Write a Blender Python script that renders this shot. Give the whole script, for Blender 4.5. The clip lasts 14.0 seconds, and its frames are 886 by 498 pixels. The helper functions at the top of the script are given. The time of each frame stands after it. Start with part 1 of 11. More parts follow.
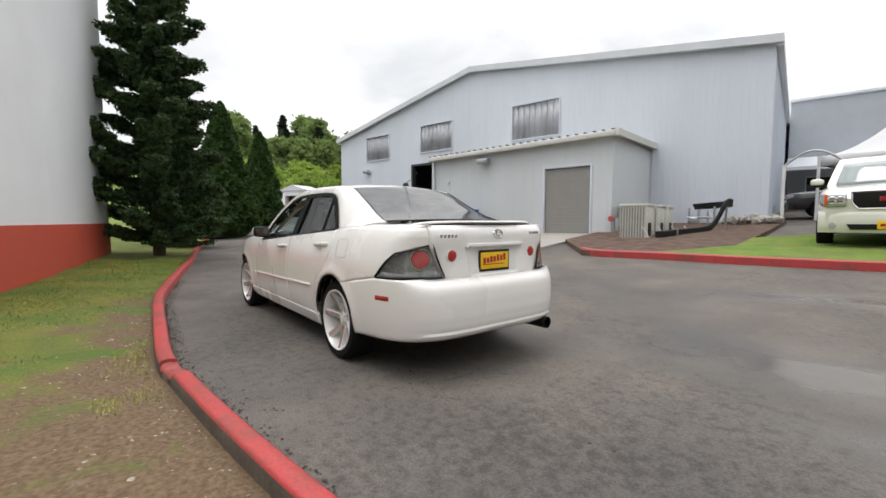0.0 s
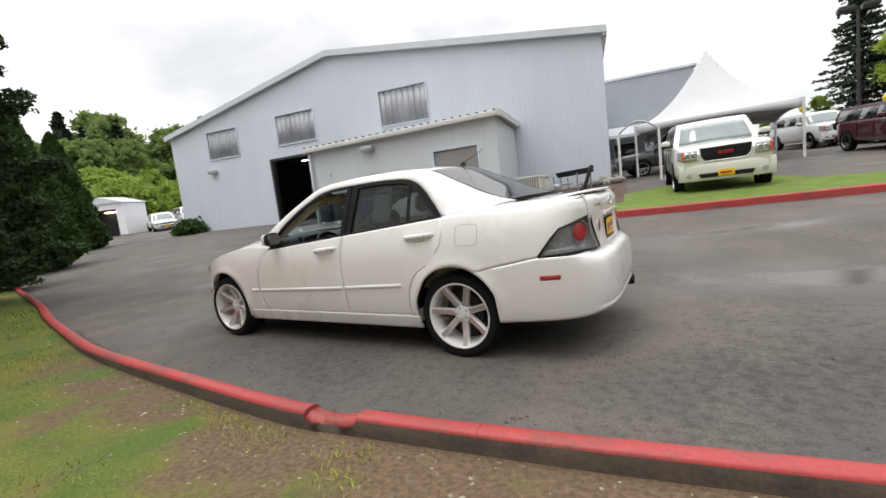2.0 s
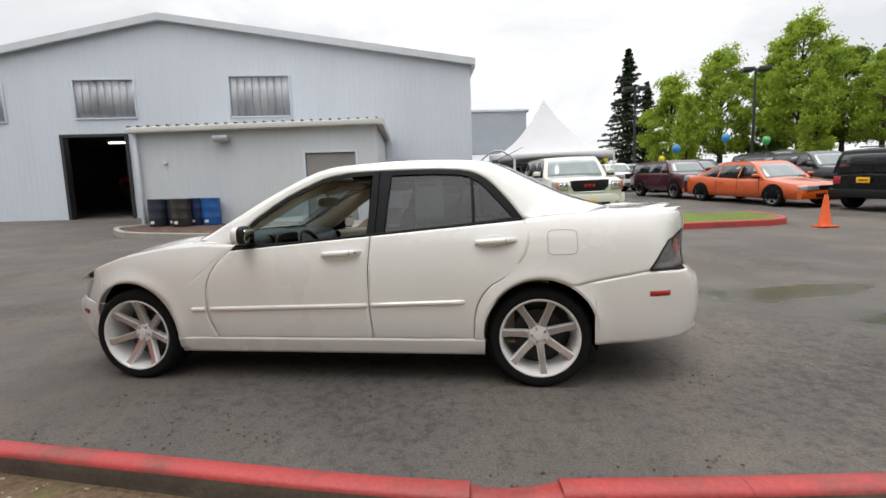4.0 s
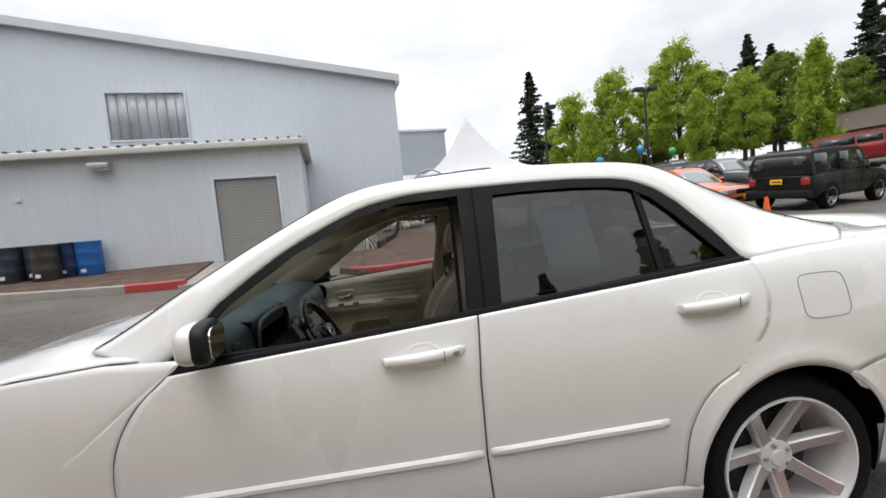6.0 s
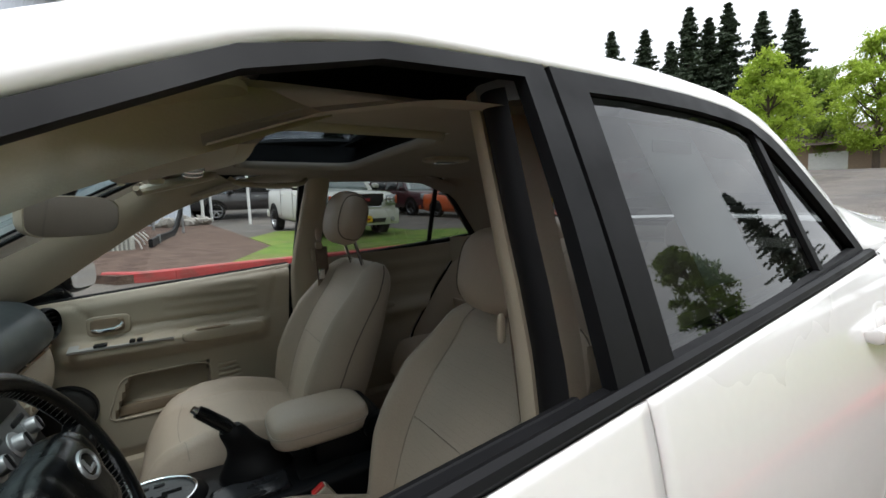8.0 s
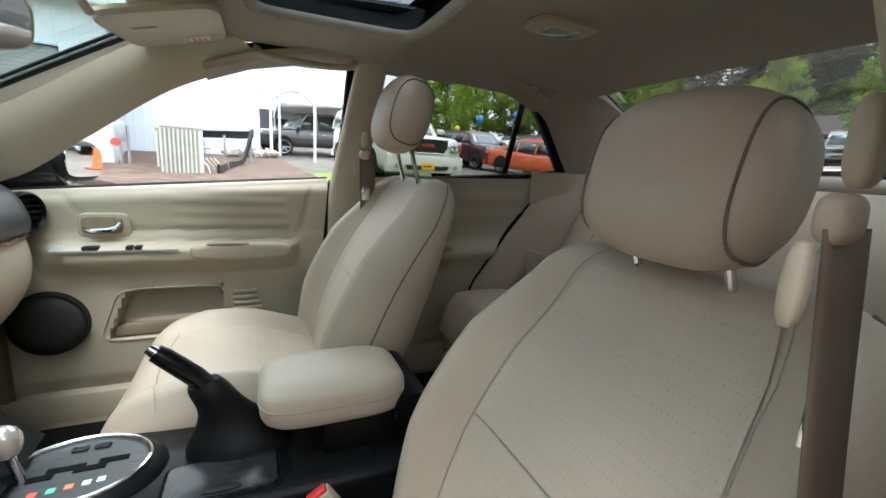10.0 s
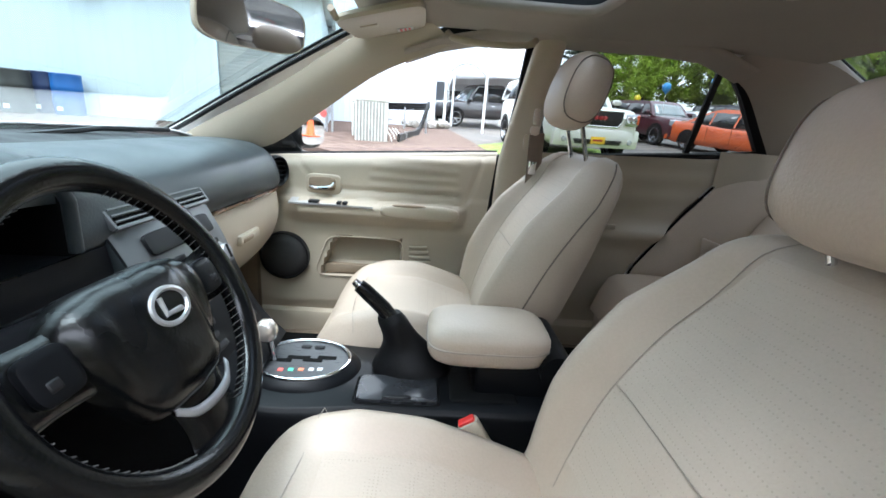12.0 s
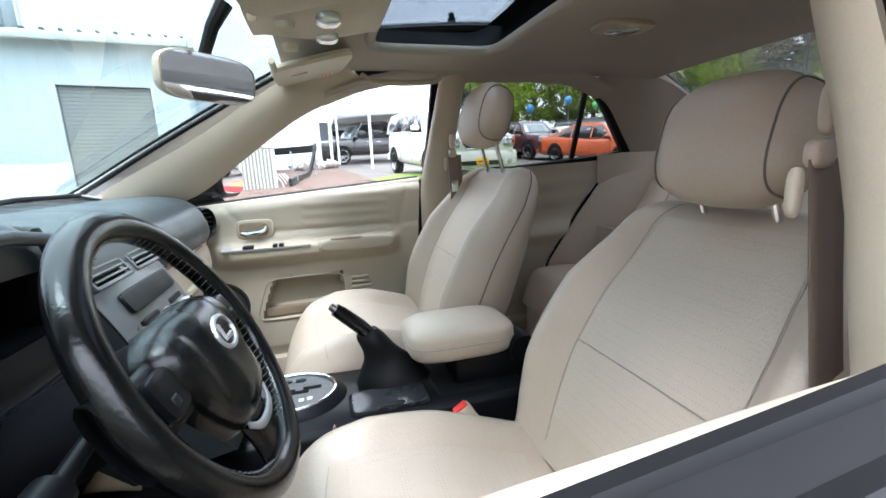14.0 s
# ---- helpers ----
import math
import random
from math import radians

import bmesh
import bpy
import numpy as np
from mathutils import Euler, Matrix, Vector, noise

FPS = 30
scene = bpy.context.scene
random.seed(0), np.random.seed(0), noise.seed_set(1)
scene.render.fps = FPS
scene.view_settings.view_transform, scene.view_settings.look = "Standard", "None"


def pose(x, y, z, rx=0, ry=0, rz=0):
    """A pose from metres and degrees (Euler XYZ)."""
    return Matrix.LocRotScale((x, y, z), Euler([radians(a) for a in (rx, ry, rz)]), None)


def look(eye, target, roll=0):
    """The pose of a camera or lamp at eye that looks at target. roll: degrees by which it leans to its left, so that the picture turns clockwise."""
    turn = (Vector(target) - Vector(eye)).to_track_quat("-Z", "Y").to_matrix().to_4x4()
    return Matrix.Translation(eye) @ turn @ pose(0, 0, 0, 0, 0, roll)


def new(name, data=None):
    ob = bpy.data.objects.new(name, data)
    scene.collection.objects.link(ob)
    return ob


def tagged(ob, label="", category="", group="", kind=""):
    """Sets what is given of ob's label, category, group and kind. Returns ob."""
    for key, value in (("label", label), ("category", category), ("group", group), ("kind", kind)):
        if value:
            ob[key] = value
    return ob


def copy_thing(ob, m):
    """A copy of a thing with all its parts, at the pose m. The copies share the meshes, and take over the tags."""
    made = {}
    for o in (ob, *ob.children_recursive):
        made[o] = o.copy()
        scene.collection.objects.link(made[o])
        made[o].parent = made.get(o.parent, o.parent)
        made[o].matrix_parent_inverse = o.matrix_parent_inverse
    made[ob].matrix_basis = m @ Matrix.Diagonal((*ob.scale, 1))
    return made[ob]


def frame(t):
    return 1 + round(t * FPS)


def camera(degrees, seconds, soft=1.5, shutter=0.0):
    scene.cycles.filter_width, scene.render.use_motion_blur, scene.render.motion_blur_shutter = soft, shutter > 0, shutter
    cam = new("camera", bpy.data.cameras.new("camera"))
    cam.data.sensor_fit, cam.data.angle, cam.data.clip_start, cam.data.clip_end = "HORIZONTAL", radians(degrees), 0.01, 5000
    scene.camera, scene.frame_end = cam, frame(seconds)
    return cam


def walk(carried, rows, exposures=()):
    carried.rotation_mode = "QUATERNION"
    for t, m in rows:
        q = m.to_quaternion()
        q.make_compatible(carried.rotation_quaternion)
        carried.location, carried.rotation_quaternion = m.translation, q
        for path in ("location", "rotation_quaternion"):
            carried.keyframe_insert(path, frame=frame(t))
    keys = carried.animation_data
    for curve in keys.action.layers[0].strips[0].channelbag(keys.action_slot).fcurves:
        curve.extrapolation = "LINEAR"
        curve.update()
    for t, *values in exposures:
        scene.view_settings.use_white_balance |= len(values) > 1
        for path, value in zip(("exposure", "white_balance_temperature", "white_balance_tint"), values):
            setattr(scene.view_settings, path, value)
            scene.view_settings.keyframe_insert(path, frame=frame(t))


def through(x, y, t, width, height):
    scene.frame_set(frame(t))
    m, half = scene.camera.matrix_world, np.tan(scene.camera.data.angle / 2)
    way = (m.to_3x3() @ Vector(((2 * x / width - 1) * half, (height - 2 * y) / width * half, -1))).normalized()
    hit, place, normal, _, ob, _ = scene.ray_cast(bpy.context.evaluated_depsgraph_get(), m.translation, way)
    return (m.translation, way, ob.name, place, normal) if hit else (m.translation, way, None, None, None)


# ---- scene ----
cam = camera(93.2, 14.0, soft=1.6)
PATH = [
    (0, (4.407, -2.216, 1.083), (2.852, -0.965, 0.952), 0.1),
    (0.5, (4.116, -2.599, 1.104), (2.7, -1.2, 0.912), -2.6),
    (1, (3.693, -2.877, 1.099), (2.311, -1.449, 0.872), -2.0),
    (1.5, (3.262, -3.183, 1.116), (2.151, -1.536, 0.885), -2.0),
    (2, (2.764, -3.351, 1.123), (1.753, -1.64, 0.9), -6.8),
    (2.5, (2.312, -3.471, 1.119), (1.494, -1.655, 0.942), -3.7),
    (5, (0.469, -2.843, 1.119), (0.471, -0.856, 0.886), -4.9),
    (5.5, (0.265, -2.476, 1.206), (0.361, -0.491, 0.985), -5.3),
    (6, (0.14, -2.087, 1.243), (0.288, -0.097, 1.105), -5.5),
    (6.5, (-0.031, -1.803, 1.247), (0.392, 0.15, 1.174), -4.3),
    (7, (-0.104, -1.534, 1.23), (0.633, 0.323, 1.14), -4.4),
    (9.5, (0.03, -0.713, 1.029), (1.155, 0.914, 0.728), -0.2),
    (10, (0.065, -0.697, 1.015), (0.856, 1.1, 0.637), 3.2),
    (10.5, (0.066, -0.696, 1.01), (0.618, 1.169, 0.542), 5.8),
    (11, (0.065, -0.701, 1.006), (0.386, 1.201, 0.48), 6.9),
    (11.5, (0.053, -0.727, 1.015), (0.207, 1.187, 0.457), 5.4),
    (12, (0.035, -0.767, 1.025), (0.123, 1.154, 0.476), 4.4),
    (12.5, (-0.006, -0.818, 1.031), (0.169, 1.099, 0.489), 2.4),
    (13, (-0.047, -0.86, 1.027), (0.245, 1.063, 0.563), -0.2),
    (13.5, (-0.078, -0.867, 1.013), (0.358, 1.038, 0.585), -1.9),
    (14, (-0.1, -0.86, 1.005), (0.435, 1.026, 0.609), -2.5),
]
walk(cam, [(t, look(eye, target, roll)) for t, eye, target, roll in PATH],
     exposures=[(0, 0.22, 6550, 10), (2.5, 0.20, 6550, 10), (5.0, 0.10, 6500, 10), (6.0, 0.12, 6400, 10), (6.6, -0.04, 6300, 9), (7.2, -0.06, 6300, 9), (9.3, 2.10, 6100, 9), (10.0, 2.18, 6100, 9), (11.0, 2.42, 5750, 10), (12.0, 2.54, 5740, 11), (14, 2.58, 5780, 12.5)])

# ---- overcast daylight ----
world = bpy.data.worlds.new("overcast_sky")
scene.world = world
world.use_nodes = True
wn, wl = world.node_tree.nodes, world.node_tree.links
sky = wn.new("ShaderNodeTexSky")
sky.sky_type, sky.sun_disc = "NISHITA", False
sky.sun_elevation, sky.sun_rotation = radians(55), radians(200)
coord = wn.new("ShaderNodeTexCoord")
squash = wn.new("ShaderNodeMapping")
squash.inputs["Scale"].default_value = (1.0, 1.0, 2.6)
cloud = wn.new("ShaderNodeTexNoise")
cloud.inputs["Scale"].default_value, cloud.inputs["Detail"].default_value = 2.2, 7
cloud.inputs["Roughness"].default_value, cloud.inputs["Distortion"].default_value = 0.55, 0.4
ramp = wn.new("ShaderNodeValToRGB")
ramp.color_ramp.elements[0].position, ramp.color_ramp.elements[0].color = 0.34, (6.0, 6.12, 6.3, 1)
ramp.color_ramp.elements[1].position, ramp.color_ramp.elements[1].color = 0.66, (8.9, 8.85, 8.75, 1)
veil = wn.new("ShaderNodeMixRGB")
veil.inputs[0].default_value = 0.93
wl.new(coord.outputs["Generated"], squash.inputs[0])
wl.new(squash.outputs[0], cloud.inputs["Vector"])
wl.new(cloud.outputs["Fac"], ramp.inputs[0])
wl.new(sky.outputs[0], veil.inputs[1])
wl.new(ramp.outputs[0], veil.inputs[2])
# an overcast sky is brightest overhead
sep, high, lift_ = wn.new("ShaderNodeSeparateXYZ"), wn.new("ShaderNodeMapRange"), wn.new("ShaderNodeVectorMath")
high.inputs["From Min"].default_value, high.inputs["From Max"].default_value = 0.35, 1.0
high.inputs["To Min"].default_value, high.inputs["To Max"].default_value = 0.93, 1.85
lift_.operation = "SCALE"
wl.new(coord.outputs["Generated"], sep.inputs[0])
wl.new(sep.outputs[2], high.inputs["Value"])
wl.new(veil.outputs[0], lift_.inputs[0])
wl.new(high.outputs[0], lift_.inputs["Scale"])
wl.new(lift_.outputs[0], wn["Background"].inputs[0])
wn["Background"].inputs[1].default_value = 0.135
sun = new("sun", bpy.data.lights.new("sun", "SUN"))
sun.data.energy, sun.data.angle, sun.data.color = 1.0, radians(30), (1.0, 0.97, 0.93)
sun.matrix_world = look((0, 0, 30), (5, 9, 0))

# ---- materials ----
def nodes_of(m):
    m.use_nodes = True
    return m.node_tree.nodes, m.node_tree.links, m.node_tree.nodes["Principled BSDF"]


def mat(name, col, rough=0.5, metal=0.0, vary=0.15, scale=8.0, bump=0.0, fine=60.0, coat=0.0, spec=0.5, stretch=(1, 1, 1), rvary=0.1, piece=0.0):
    """A surface with stains at one scale, grain at another, and fine relief."""
    m = bpy.data.materials.new(name)
    n, l, b = nodes_of(m)
    b.inputs["Metallic"].default_value, b.inputs["Specular IOR Level"].default_value = metal, spec
    b.inputs["Coat Weight"].default_value, b.inputs["Coat Roughness"].default_value = coat, 0.04
    tc, mp = n.new("ShaderNodeTexCoord"), n.new("ShaderNodeMapping")
    mp.inputs["Scale"].default_value = stretch
    l.new(tc.outputs["Object"], mp.inputs[0])
    big, small = n.new("ShaderNodeTexNoise"), n.new("ShaderNodeTexNoise")
    big.inputs["Scale"].default_value, big.inputs["Detail"].default_value = scale, 5
    small.inputs["Scale"].default_value, small.inputs["Detail"].default_value = fine, 4
    for t in (big, small):
        l.new(mp.outputs[0], t.inputs["Vector"])
    add = n.new("ShaderNodeMath")
    add.operation = "MULTIPLY_ADD"
    l.new(small.outputs["Fac"], add.inputs[0])
    add.inputs[1].default_value = 0.5
    l.new(big.outputs["Fac"], add.inputs[2])
    r = n.new("ShaderNodeMapRange")
    r.inputs["From Min"].default_value, r.inputs["From Max"].default_value = 0.45, 1.05
    r.inputs["To Min"].default_value, r.inputs["To Max"].default_value = 1 - vary, 1 + vary
    l.new(add.outputs[0], r.inputs["Value"])
    value = r.outputs[0]
    if piece:
        info, pr = n.new("ShaderNodeObjectInfo"), n.new("ShaderNodeMapRange")
        pr.inputs["To Min"].default_value, pr.inputs["To Max"].default_value = 1 - piece, 1 + piece
        l.new(info.outputs["Random"], pr.inputs["Value"])
        mul = n.new("ShaderNodeMath")
        mul.operation = "MULTIPLY"
        l.new(value, mul.inputs[0]), l.new(pr.outputs[0], mul.inputs[1])
        value = mul.outputs[0]
    mix = n.new("ShaderNodeVectorMath")
    mix.operation = "SCALE"
    mix.inputs[0].default_value = col
    l.new(value, mix.inputs["Scale"])
    l.new(mix.outputs[0], b.inputs["Base Color"])
    rr = n.new("ShaderNodeMapRange")
    rr.inputs["From Min"].default_value, rr.inputs["From Max"].default_value = 0.3, 0.7
    rr.inputs["To Min"].default_value, rr.inputs["To Max"].default_value = max(0.02, rough - rvary), min(1, rough + rvary)
    l.new(big.outputs["Fac"], rr.inputs["Value"])
    l.new(rr.outputs[0], b.inputs["Roughness"])
    if bump:
        bp = n.new("ShaderNodeBump")
        bp.inputs["Strength"].default_value, bp.inputs["Distance"].default_value = 1.0, bump
        l.new(small.outputs["Fac"], bp.inputs["Height"])
        l.new(bp.outputs[0], b.inputs["Normal"])
    return m


def two_tone(name, a, b_col, scale, lo, hi, rough=0.9, bump=0.0, fine=90.0, third=None, third_scale=0.7, detail=6, speck=0.35):
    """Two colours in ragged patches with grain over both; a third in broad stains."""
    m = bpy.data.materials.new(name)
    n, l, b = nodes_of(m)
    tc = n.new("ShaderNodeTexCoord")
    big, small, grain = (n.new("ShaderNodeTexNoise") for _ in range(3))
    big.inputs["Scale"].default_value, big.inputs["Detail"].default_value, big.inputs["Roughness"].default_value = scale, detail, 0.62
    small.inputs["Scale"].default_value, small.inputs["Detail"].default_value = fine, 3
    grain.inputs["Scale"].default_value, grain.inputs["Detail"].default_value = third_scale, 5
    for t in (big, small, grain):
        l.new(tc.outputs["Object"], t.inputs["Vector"])
    fac = n.new("ShaderNodeMapRange")
    fac.inputs["From Min"].default_value, fac.inputs["From Max"].default_value = lo, hi
    l.new(big.outputs["Fac"], fac.inputs["Value"])
    mix = n.new("ShaderNodeMixRGB")
    mix.inputs[1].default_value, mix.inputs[2].default_value = (*a, 1), (*b_col, 1)
    l.new(fac.outputs[0], mix.inputs[0])
    out = mix.outputs[0]
    if third:
        f3, m3 = n.new("ShaderNodeMapRange"), n.new("ShaderNodeMixRGB")
        f3.inputs["From Min"].default_value, f3.inputs["From Max"].default_value = 0.48, 0.66
        f3.inputs["To Max"].default_value = 0.85
        l.new(grain.outputs["Fac"], f3.inputs["Value"])
        m3.inputs[2].default_value = (*third, 1)
        l.new(f3.outputs[0], m3.inputs[0]), l.new(out, m3.inputs[1])
        out = m3.outputs[0]
    g = n.new("ShaderNodeMapRange")
    g.inputs["From Min"].default_value, g.inputs["From Max"].default_value = 0.3, 0.7
    g.inputs["To Min"].default_value, g.inputs["To Max"].default_value = 1 - speck, 1 + speck
    l.new(small.outputs["Fac"], g.inputs["Value"])
    sc = n.new("ShaderNodeVectorMath")
    sc.operation = "SCALE"
    l.new(out, sc.inputs[0]), l.new(g.outputs[0], sc.inputs["Scale"])
    l.new(sc.outputs[0], b.inputs["Base Color"])
    b.inputs["Roughness"].default_value = rough
    if bump:
        bp = n.new("ShaderNodeBump")
        bp.inputs["Distance"].default_value = bump
        l.new(small.outputs["Fac"], bp.inputs["Height"])
        l.new(bp.outputs[0], b.inputs["Normal"])
    return m


def asphalt_mat():
    """Worn asphalt: fine chippings, pale worn patches, damp dark areas that shine more."""
    m = two_tone("asphalt", (0.105, 0.092, 0.081), (0.166, 0.142, 0.120), 1.3, 0.42, 0.76, 0.8, 0.0035, 85.0, (0.084, 0.077, 0.072), 0.38, 10, 0.26)
    n, l, b = nodes_of(m)
    tc, damp, rr = n.new("ShaderNodeTexCoord"), n.new("ShaderNodeTexNoise"), n.new("ShaderNodeMapRange")
    damp.inputs["Scale"].default_value, damp.inputs["Detail"].default_value = 0.5, 5
    l.new(tc.outputs["Object"], damp.inputs["Vector"])
    # places where rain stands: x, y, half length, half width, depth
    wet = damp.outputs["Fac"]
    for px, py, hx, hy, deep in ((3.4, 1.5, 1.9, 0.75, 0.22), (3.15, 0.12, 0.5, 0.18, 0.20), (4.5, 0.7, 0.9, 0.25, 0.32), (4.6, 1.75, 1.0, 0.25, 0.36), (3.6, 4.2, 1.6, 0.35, 0.30), (1.6, 3.4, 1.8, 0.5, 0.16)):
        off, far, dip, less = (n.new("ShaderNode" + k) for k in ("Mapping", "VectorMath", "MapRange", "Math"))
        off.vector_type = "TEXTURE"
        off.inputs["Location"].default_value, off.inputs["Scale"].default_value = (px, py, 0), (hx, hy, 1000)
        off.inputs["Rotation"].default_value = (0, 0, 0.22)
        far.operation, less.operation = "LENGTH", "SUBTRACT"
        dip.inputs["From Min"].default_value, dip.inputs["From Max"].default_value = 0.25, 1.3
        dip.inputs["To Min"].default_value, dip.inputs["To Max"].default_value = deep, 0.0
        l.new(tc.outputs["Object"], off.inputs["Vector"]), l.new(off.outputs[0], far.inputs[0]), l.new(far.outputs["Value"], dip.inputs["Value"])
        l.new(wet, less.inputs[0]), l.new(dip.outputs[0], less.inputs[1])
        wet = less.outputs[0]
    rr.inputs["From Min"].default_value, rr.inputs["From Max"].default_value = 0.16, 0.50
    rr.inputs["To Min"].default_value, rr.inputs["To Max"].default_value = 0.16, 0.85
    l.new(wet, rr.inputs["Value"])
    # standing water hides the chippings
    for k in [k for k in n if k.type == "BUMP"]:
        flat = n.new("ShaderNodeMapRange")
        flat.inputs["From Min"].default_value, flat.inputs["From Max"].default_value = 0.22, 0.48
        flat.inputs["To Min"].default_value, flat.inputs["To Max"].default_value = 0.06 * k.inputs["Strength"].default_value, k.inputs["Strength"].default_value
        l.new(wet, flat.inputs["Value"]), l.new(flat.outputs[0], k.inputs["Strength"])
    l.new(rr.outputs[0], b.inputs["Roughness"])
    # dark spots of wet leaf litter and oil
    src = b.inputs["Base Color"].links[0].from_socket
    sp, where, fac, mul, sc = (n.new("ShaderNode" + k) for k in ("TexNoise", "TexNoise", "MapRange", "Math", "VectorMath"))
    sp.inputs["Scale"].default_value, sp.inputs["Detail"].default_value, sp.inputs["Roughness"].default_value = 13.0, 9, 0.75
    where.inputs["Scale"].default_value, where.inputs["Detail"].default_value = 0.45, 3
    l.new(tc.outputs["Object"], sp.inputs["Vector"]), l.new(tc.outputs["Object"], where.inputs["Vector"])
    mul.operation, mul.inputs[1].default_value = "MULTIPLY_ADD", 0.55
    l.new(where.outputs["Fac"], mul.inputs[0]), l.new(sp.outputs["Fac"], mul.inputs[2])
    fac.inputs["From Min"].default_value, fac.inputs["From Max"].default_value = 0.80, 0.96
    fac.inputs["To Min"].default_value, fac.inputs["To Max"].default_value = 1.0, 0.55
    l.new(mul.outputs[0], fac.inputs["Value"])
    sc.operation = "SCALE"
    # wet asphalt is darker
    soak, both = n.new("ShaderNodeMapRange"), n.new("ShaderNodeMath")
    soak.inputs["From Min"].default_value, soak.inputs["From Max"].default_value = 0.22, 0.52
    soak.inputs["To Min"].default_value, soak.inputs["To Max"].default_value = 0.68, 1.06
    both.operation = "MULTIPLY"
    l.new(wet, soak.inputs["Value"]), l.new(soak.outputs[0], both.inputs[0]), l.new(fac.outputs[0], both.inputs[1])
    l.new(src, sc.inputs[0]), l.new(both.outputs[0], sc.inputs["Scale"]), l.new(sc.outputs[0], b.inputs["Base Color"])
    return m


def glass(name, tint, rough=0.0, gloss=1.0):
    """A pane: what lies behind it through its tint, and the surroundings on it by Fresnel."""
    m = bpy.data.materials.new(name)
    m.use_nodes = True
    n, l = m.node_tree.nodes, m.node_tree.links
    n.clear()
    out, mix = n.new("ShaderNodeOutputMaterial"), n.new("ShaderNodeMixShader")
    tr, gl, fr, pw, mu = n.new("ShaderNodeBsdfTransparent"), n.new("ShaderNodeBsdfGlossy"), n.new("ShaderNodeLayerWeight"), n.new("ShaderNodeMath"), n.new("ShaderNodeMath")
    tr.inputs[0].default_value = (*tint, 1)
    gl.inputs["Roughness"].default_value = rough
    fr.inputs["Blend"].default_value = 0.5
    pw.operation, pw.inputs[1].default_value = "POWER", 4.0
    mu.operation, mu.inputs[1].default_value, mu.inputs[2].default_value = "MULTIPLY_ADD", 0.9, 0.05 * gloss
    l.new(fr.outputs["Facing"], pw.inputs[0]), l.new(pw.outputs[0], mu.inputs[0]), l.new(mu.outputs[0], mix.inputs[0])
    l.new(tr.outputs[0], mix.inputs[1]), l.new(gl.outputs[0], mix.inputs[2]), l.new(mix.outputs[0], out.inputs[0])
    return m


def glow(name, col, strength):
    m = bpy.data.materials.new(name)
    n, l, b = nodes_of(m)
    b.inputs["Base Color"].default_value = (*col, 1)
    b.inputs["Emission Color"].default_value, b.inputs["Emission Strength"].default_value = (*col, 1), strength
    return m


def turf_mat():
    """Trodden brown earth beside the kerb, going over into yellow and green grass further off."""
    m = two_tone("turf", (0.165, 0.165, 0.030), (0.085, 0.135, 0.019), 1.6, 0.40, 0.60, 0.95, 0.014, 80.0)
    n, l, b = nodes_of(m)
    src = b.inputs["Base Color"].links[0].from_socket
    at, tc, ns, gr, add, fac, mix, earth = (n.new("ShaderNode" + k) for k in ("Attribute", "TexCoord", "TexNoise", "TexNoise", "Math", "MapRange", "MixRGB", "ValToRGB"))
    at.attribute_name = "from_kerb"
    ns.inputs["Scale"].default_value, ns.inputs["Detail"].default_value, ns.inputs["Roughness"].default_value = 1.7, 7, 0.65
    gr.inputs["Scale"].default_value, gr.inputs["Detail"].default_value = 38, 4
    l.new(tc.outputs["Object"], ns.inputs["Vector"]), l.new(tc.outputs["Object"], gr.inputs["Vector"])
    add.operation, add.inputs[1].default_value = "MULTIPLY_ADD", 3.4
    l.new(ns.outputs["Fac"], add.inputs[0]), l.new(at.outputs["Fac"], add.inputs[2])
    fac.inputs["From Min"].default_value, fac.inputs["From Max"].default_value = 2.05, 2.5
    l.new(add.outputs[0], fac.inputs["Value"])
    e = earth.color_ramp.elements
    e[0].position, e[0].color, e[1].position, e[1].color = 0.30, (0.098, 0.062, 0.034, 1), 0.75, (0.215, 0.145, 0.085, 1)
    l.new(gr.outputs["Fac"], earth.inputs[0])
    l.new(fac.outputs[0], mix.inputs[0]), l.new(earth.outputs[0], mix.inputs[1]), l.new(src, mix.inputs[2])
    l.new(mix.outputs[0], b.inputs["Base Color"])
    return m


def leaf_mat(name, col, vary, through):
    """Leaves that let part of the light through."""
    m = mat(name, col, 0.6, vary=vary, scale=0.9, fine=7, spec=0.3)
    n, l, b = nodes_of(m)
    src = b.inputs["Base Color"].links[0].from_socket
    tr, mix = n.new("ShaderNodeBsdfTranslucent"), n.new("ShaderNodeMixShader")
    mix.inputs[0].default_value = through
    l.new(src, tr.inputs[0])
    out = [k for k in n if k.type == "OUTPUT_MATERIAL"][0]
    l.new(b.outputs[0], mix.inputs[1]), l.new(tr.outputs[0], mix.inputs[2]), l.new(mix.outputs[0], out.inputs[0])
    return m


M_ASPHALT = asphalt_mat()
M_GRASS_GROUND = turf_mat()
M_LAWN = two_tone("lawn", (0.105, 0.20, 0.022), (0.185, 0.25, 0.04), 1.9, 0.38, 0.62, 0.95, 0.03, 60.0, (0.16, 0.17, 0.05), 0.8)
M_MULCH = two_tone("bark_mulch", (0.075, 0.043, 0.032), (0.145, 0.095, 0.07), 4.0, 0.4, 0.65, 0.95, 0.02, 45.0)
M_RED = two_tone("red_kerb_paint", (0.44, 0.052, 0.052), (0.33, 0.052, 0.046), 1.3, 0.45, 0.75, 0.5, 0.0012, 60.0, (0.24, 0.06, 0.05), 4.5, 8, 0.14)
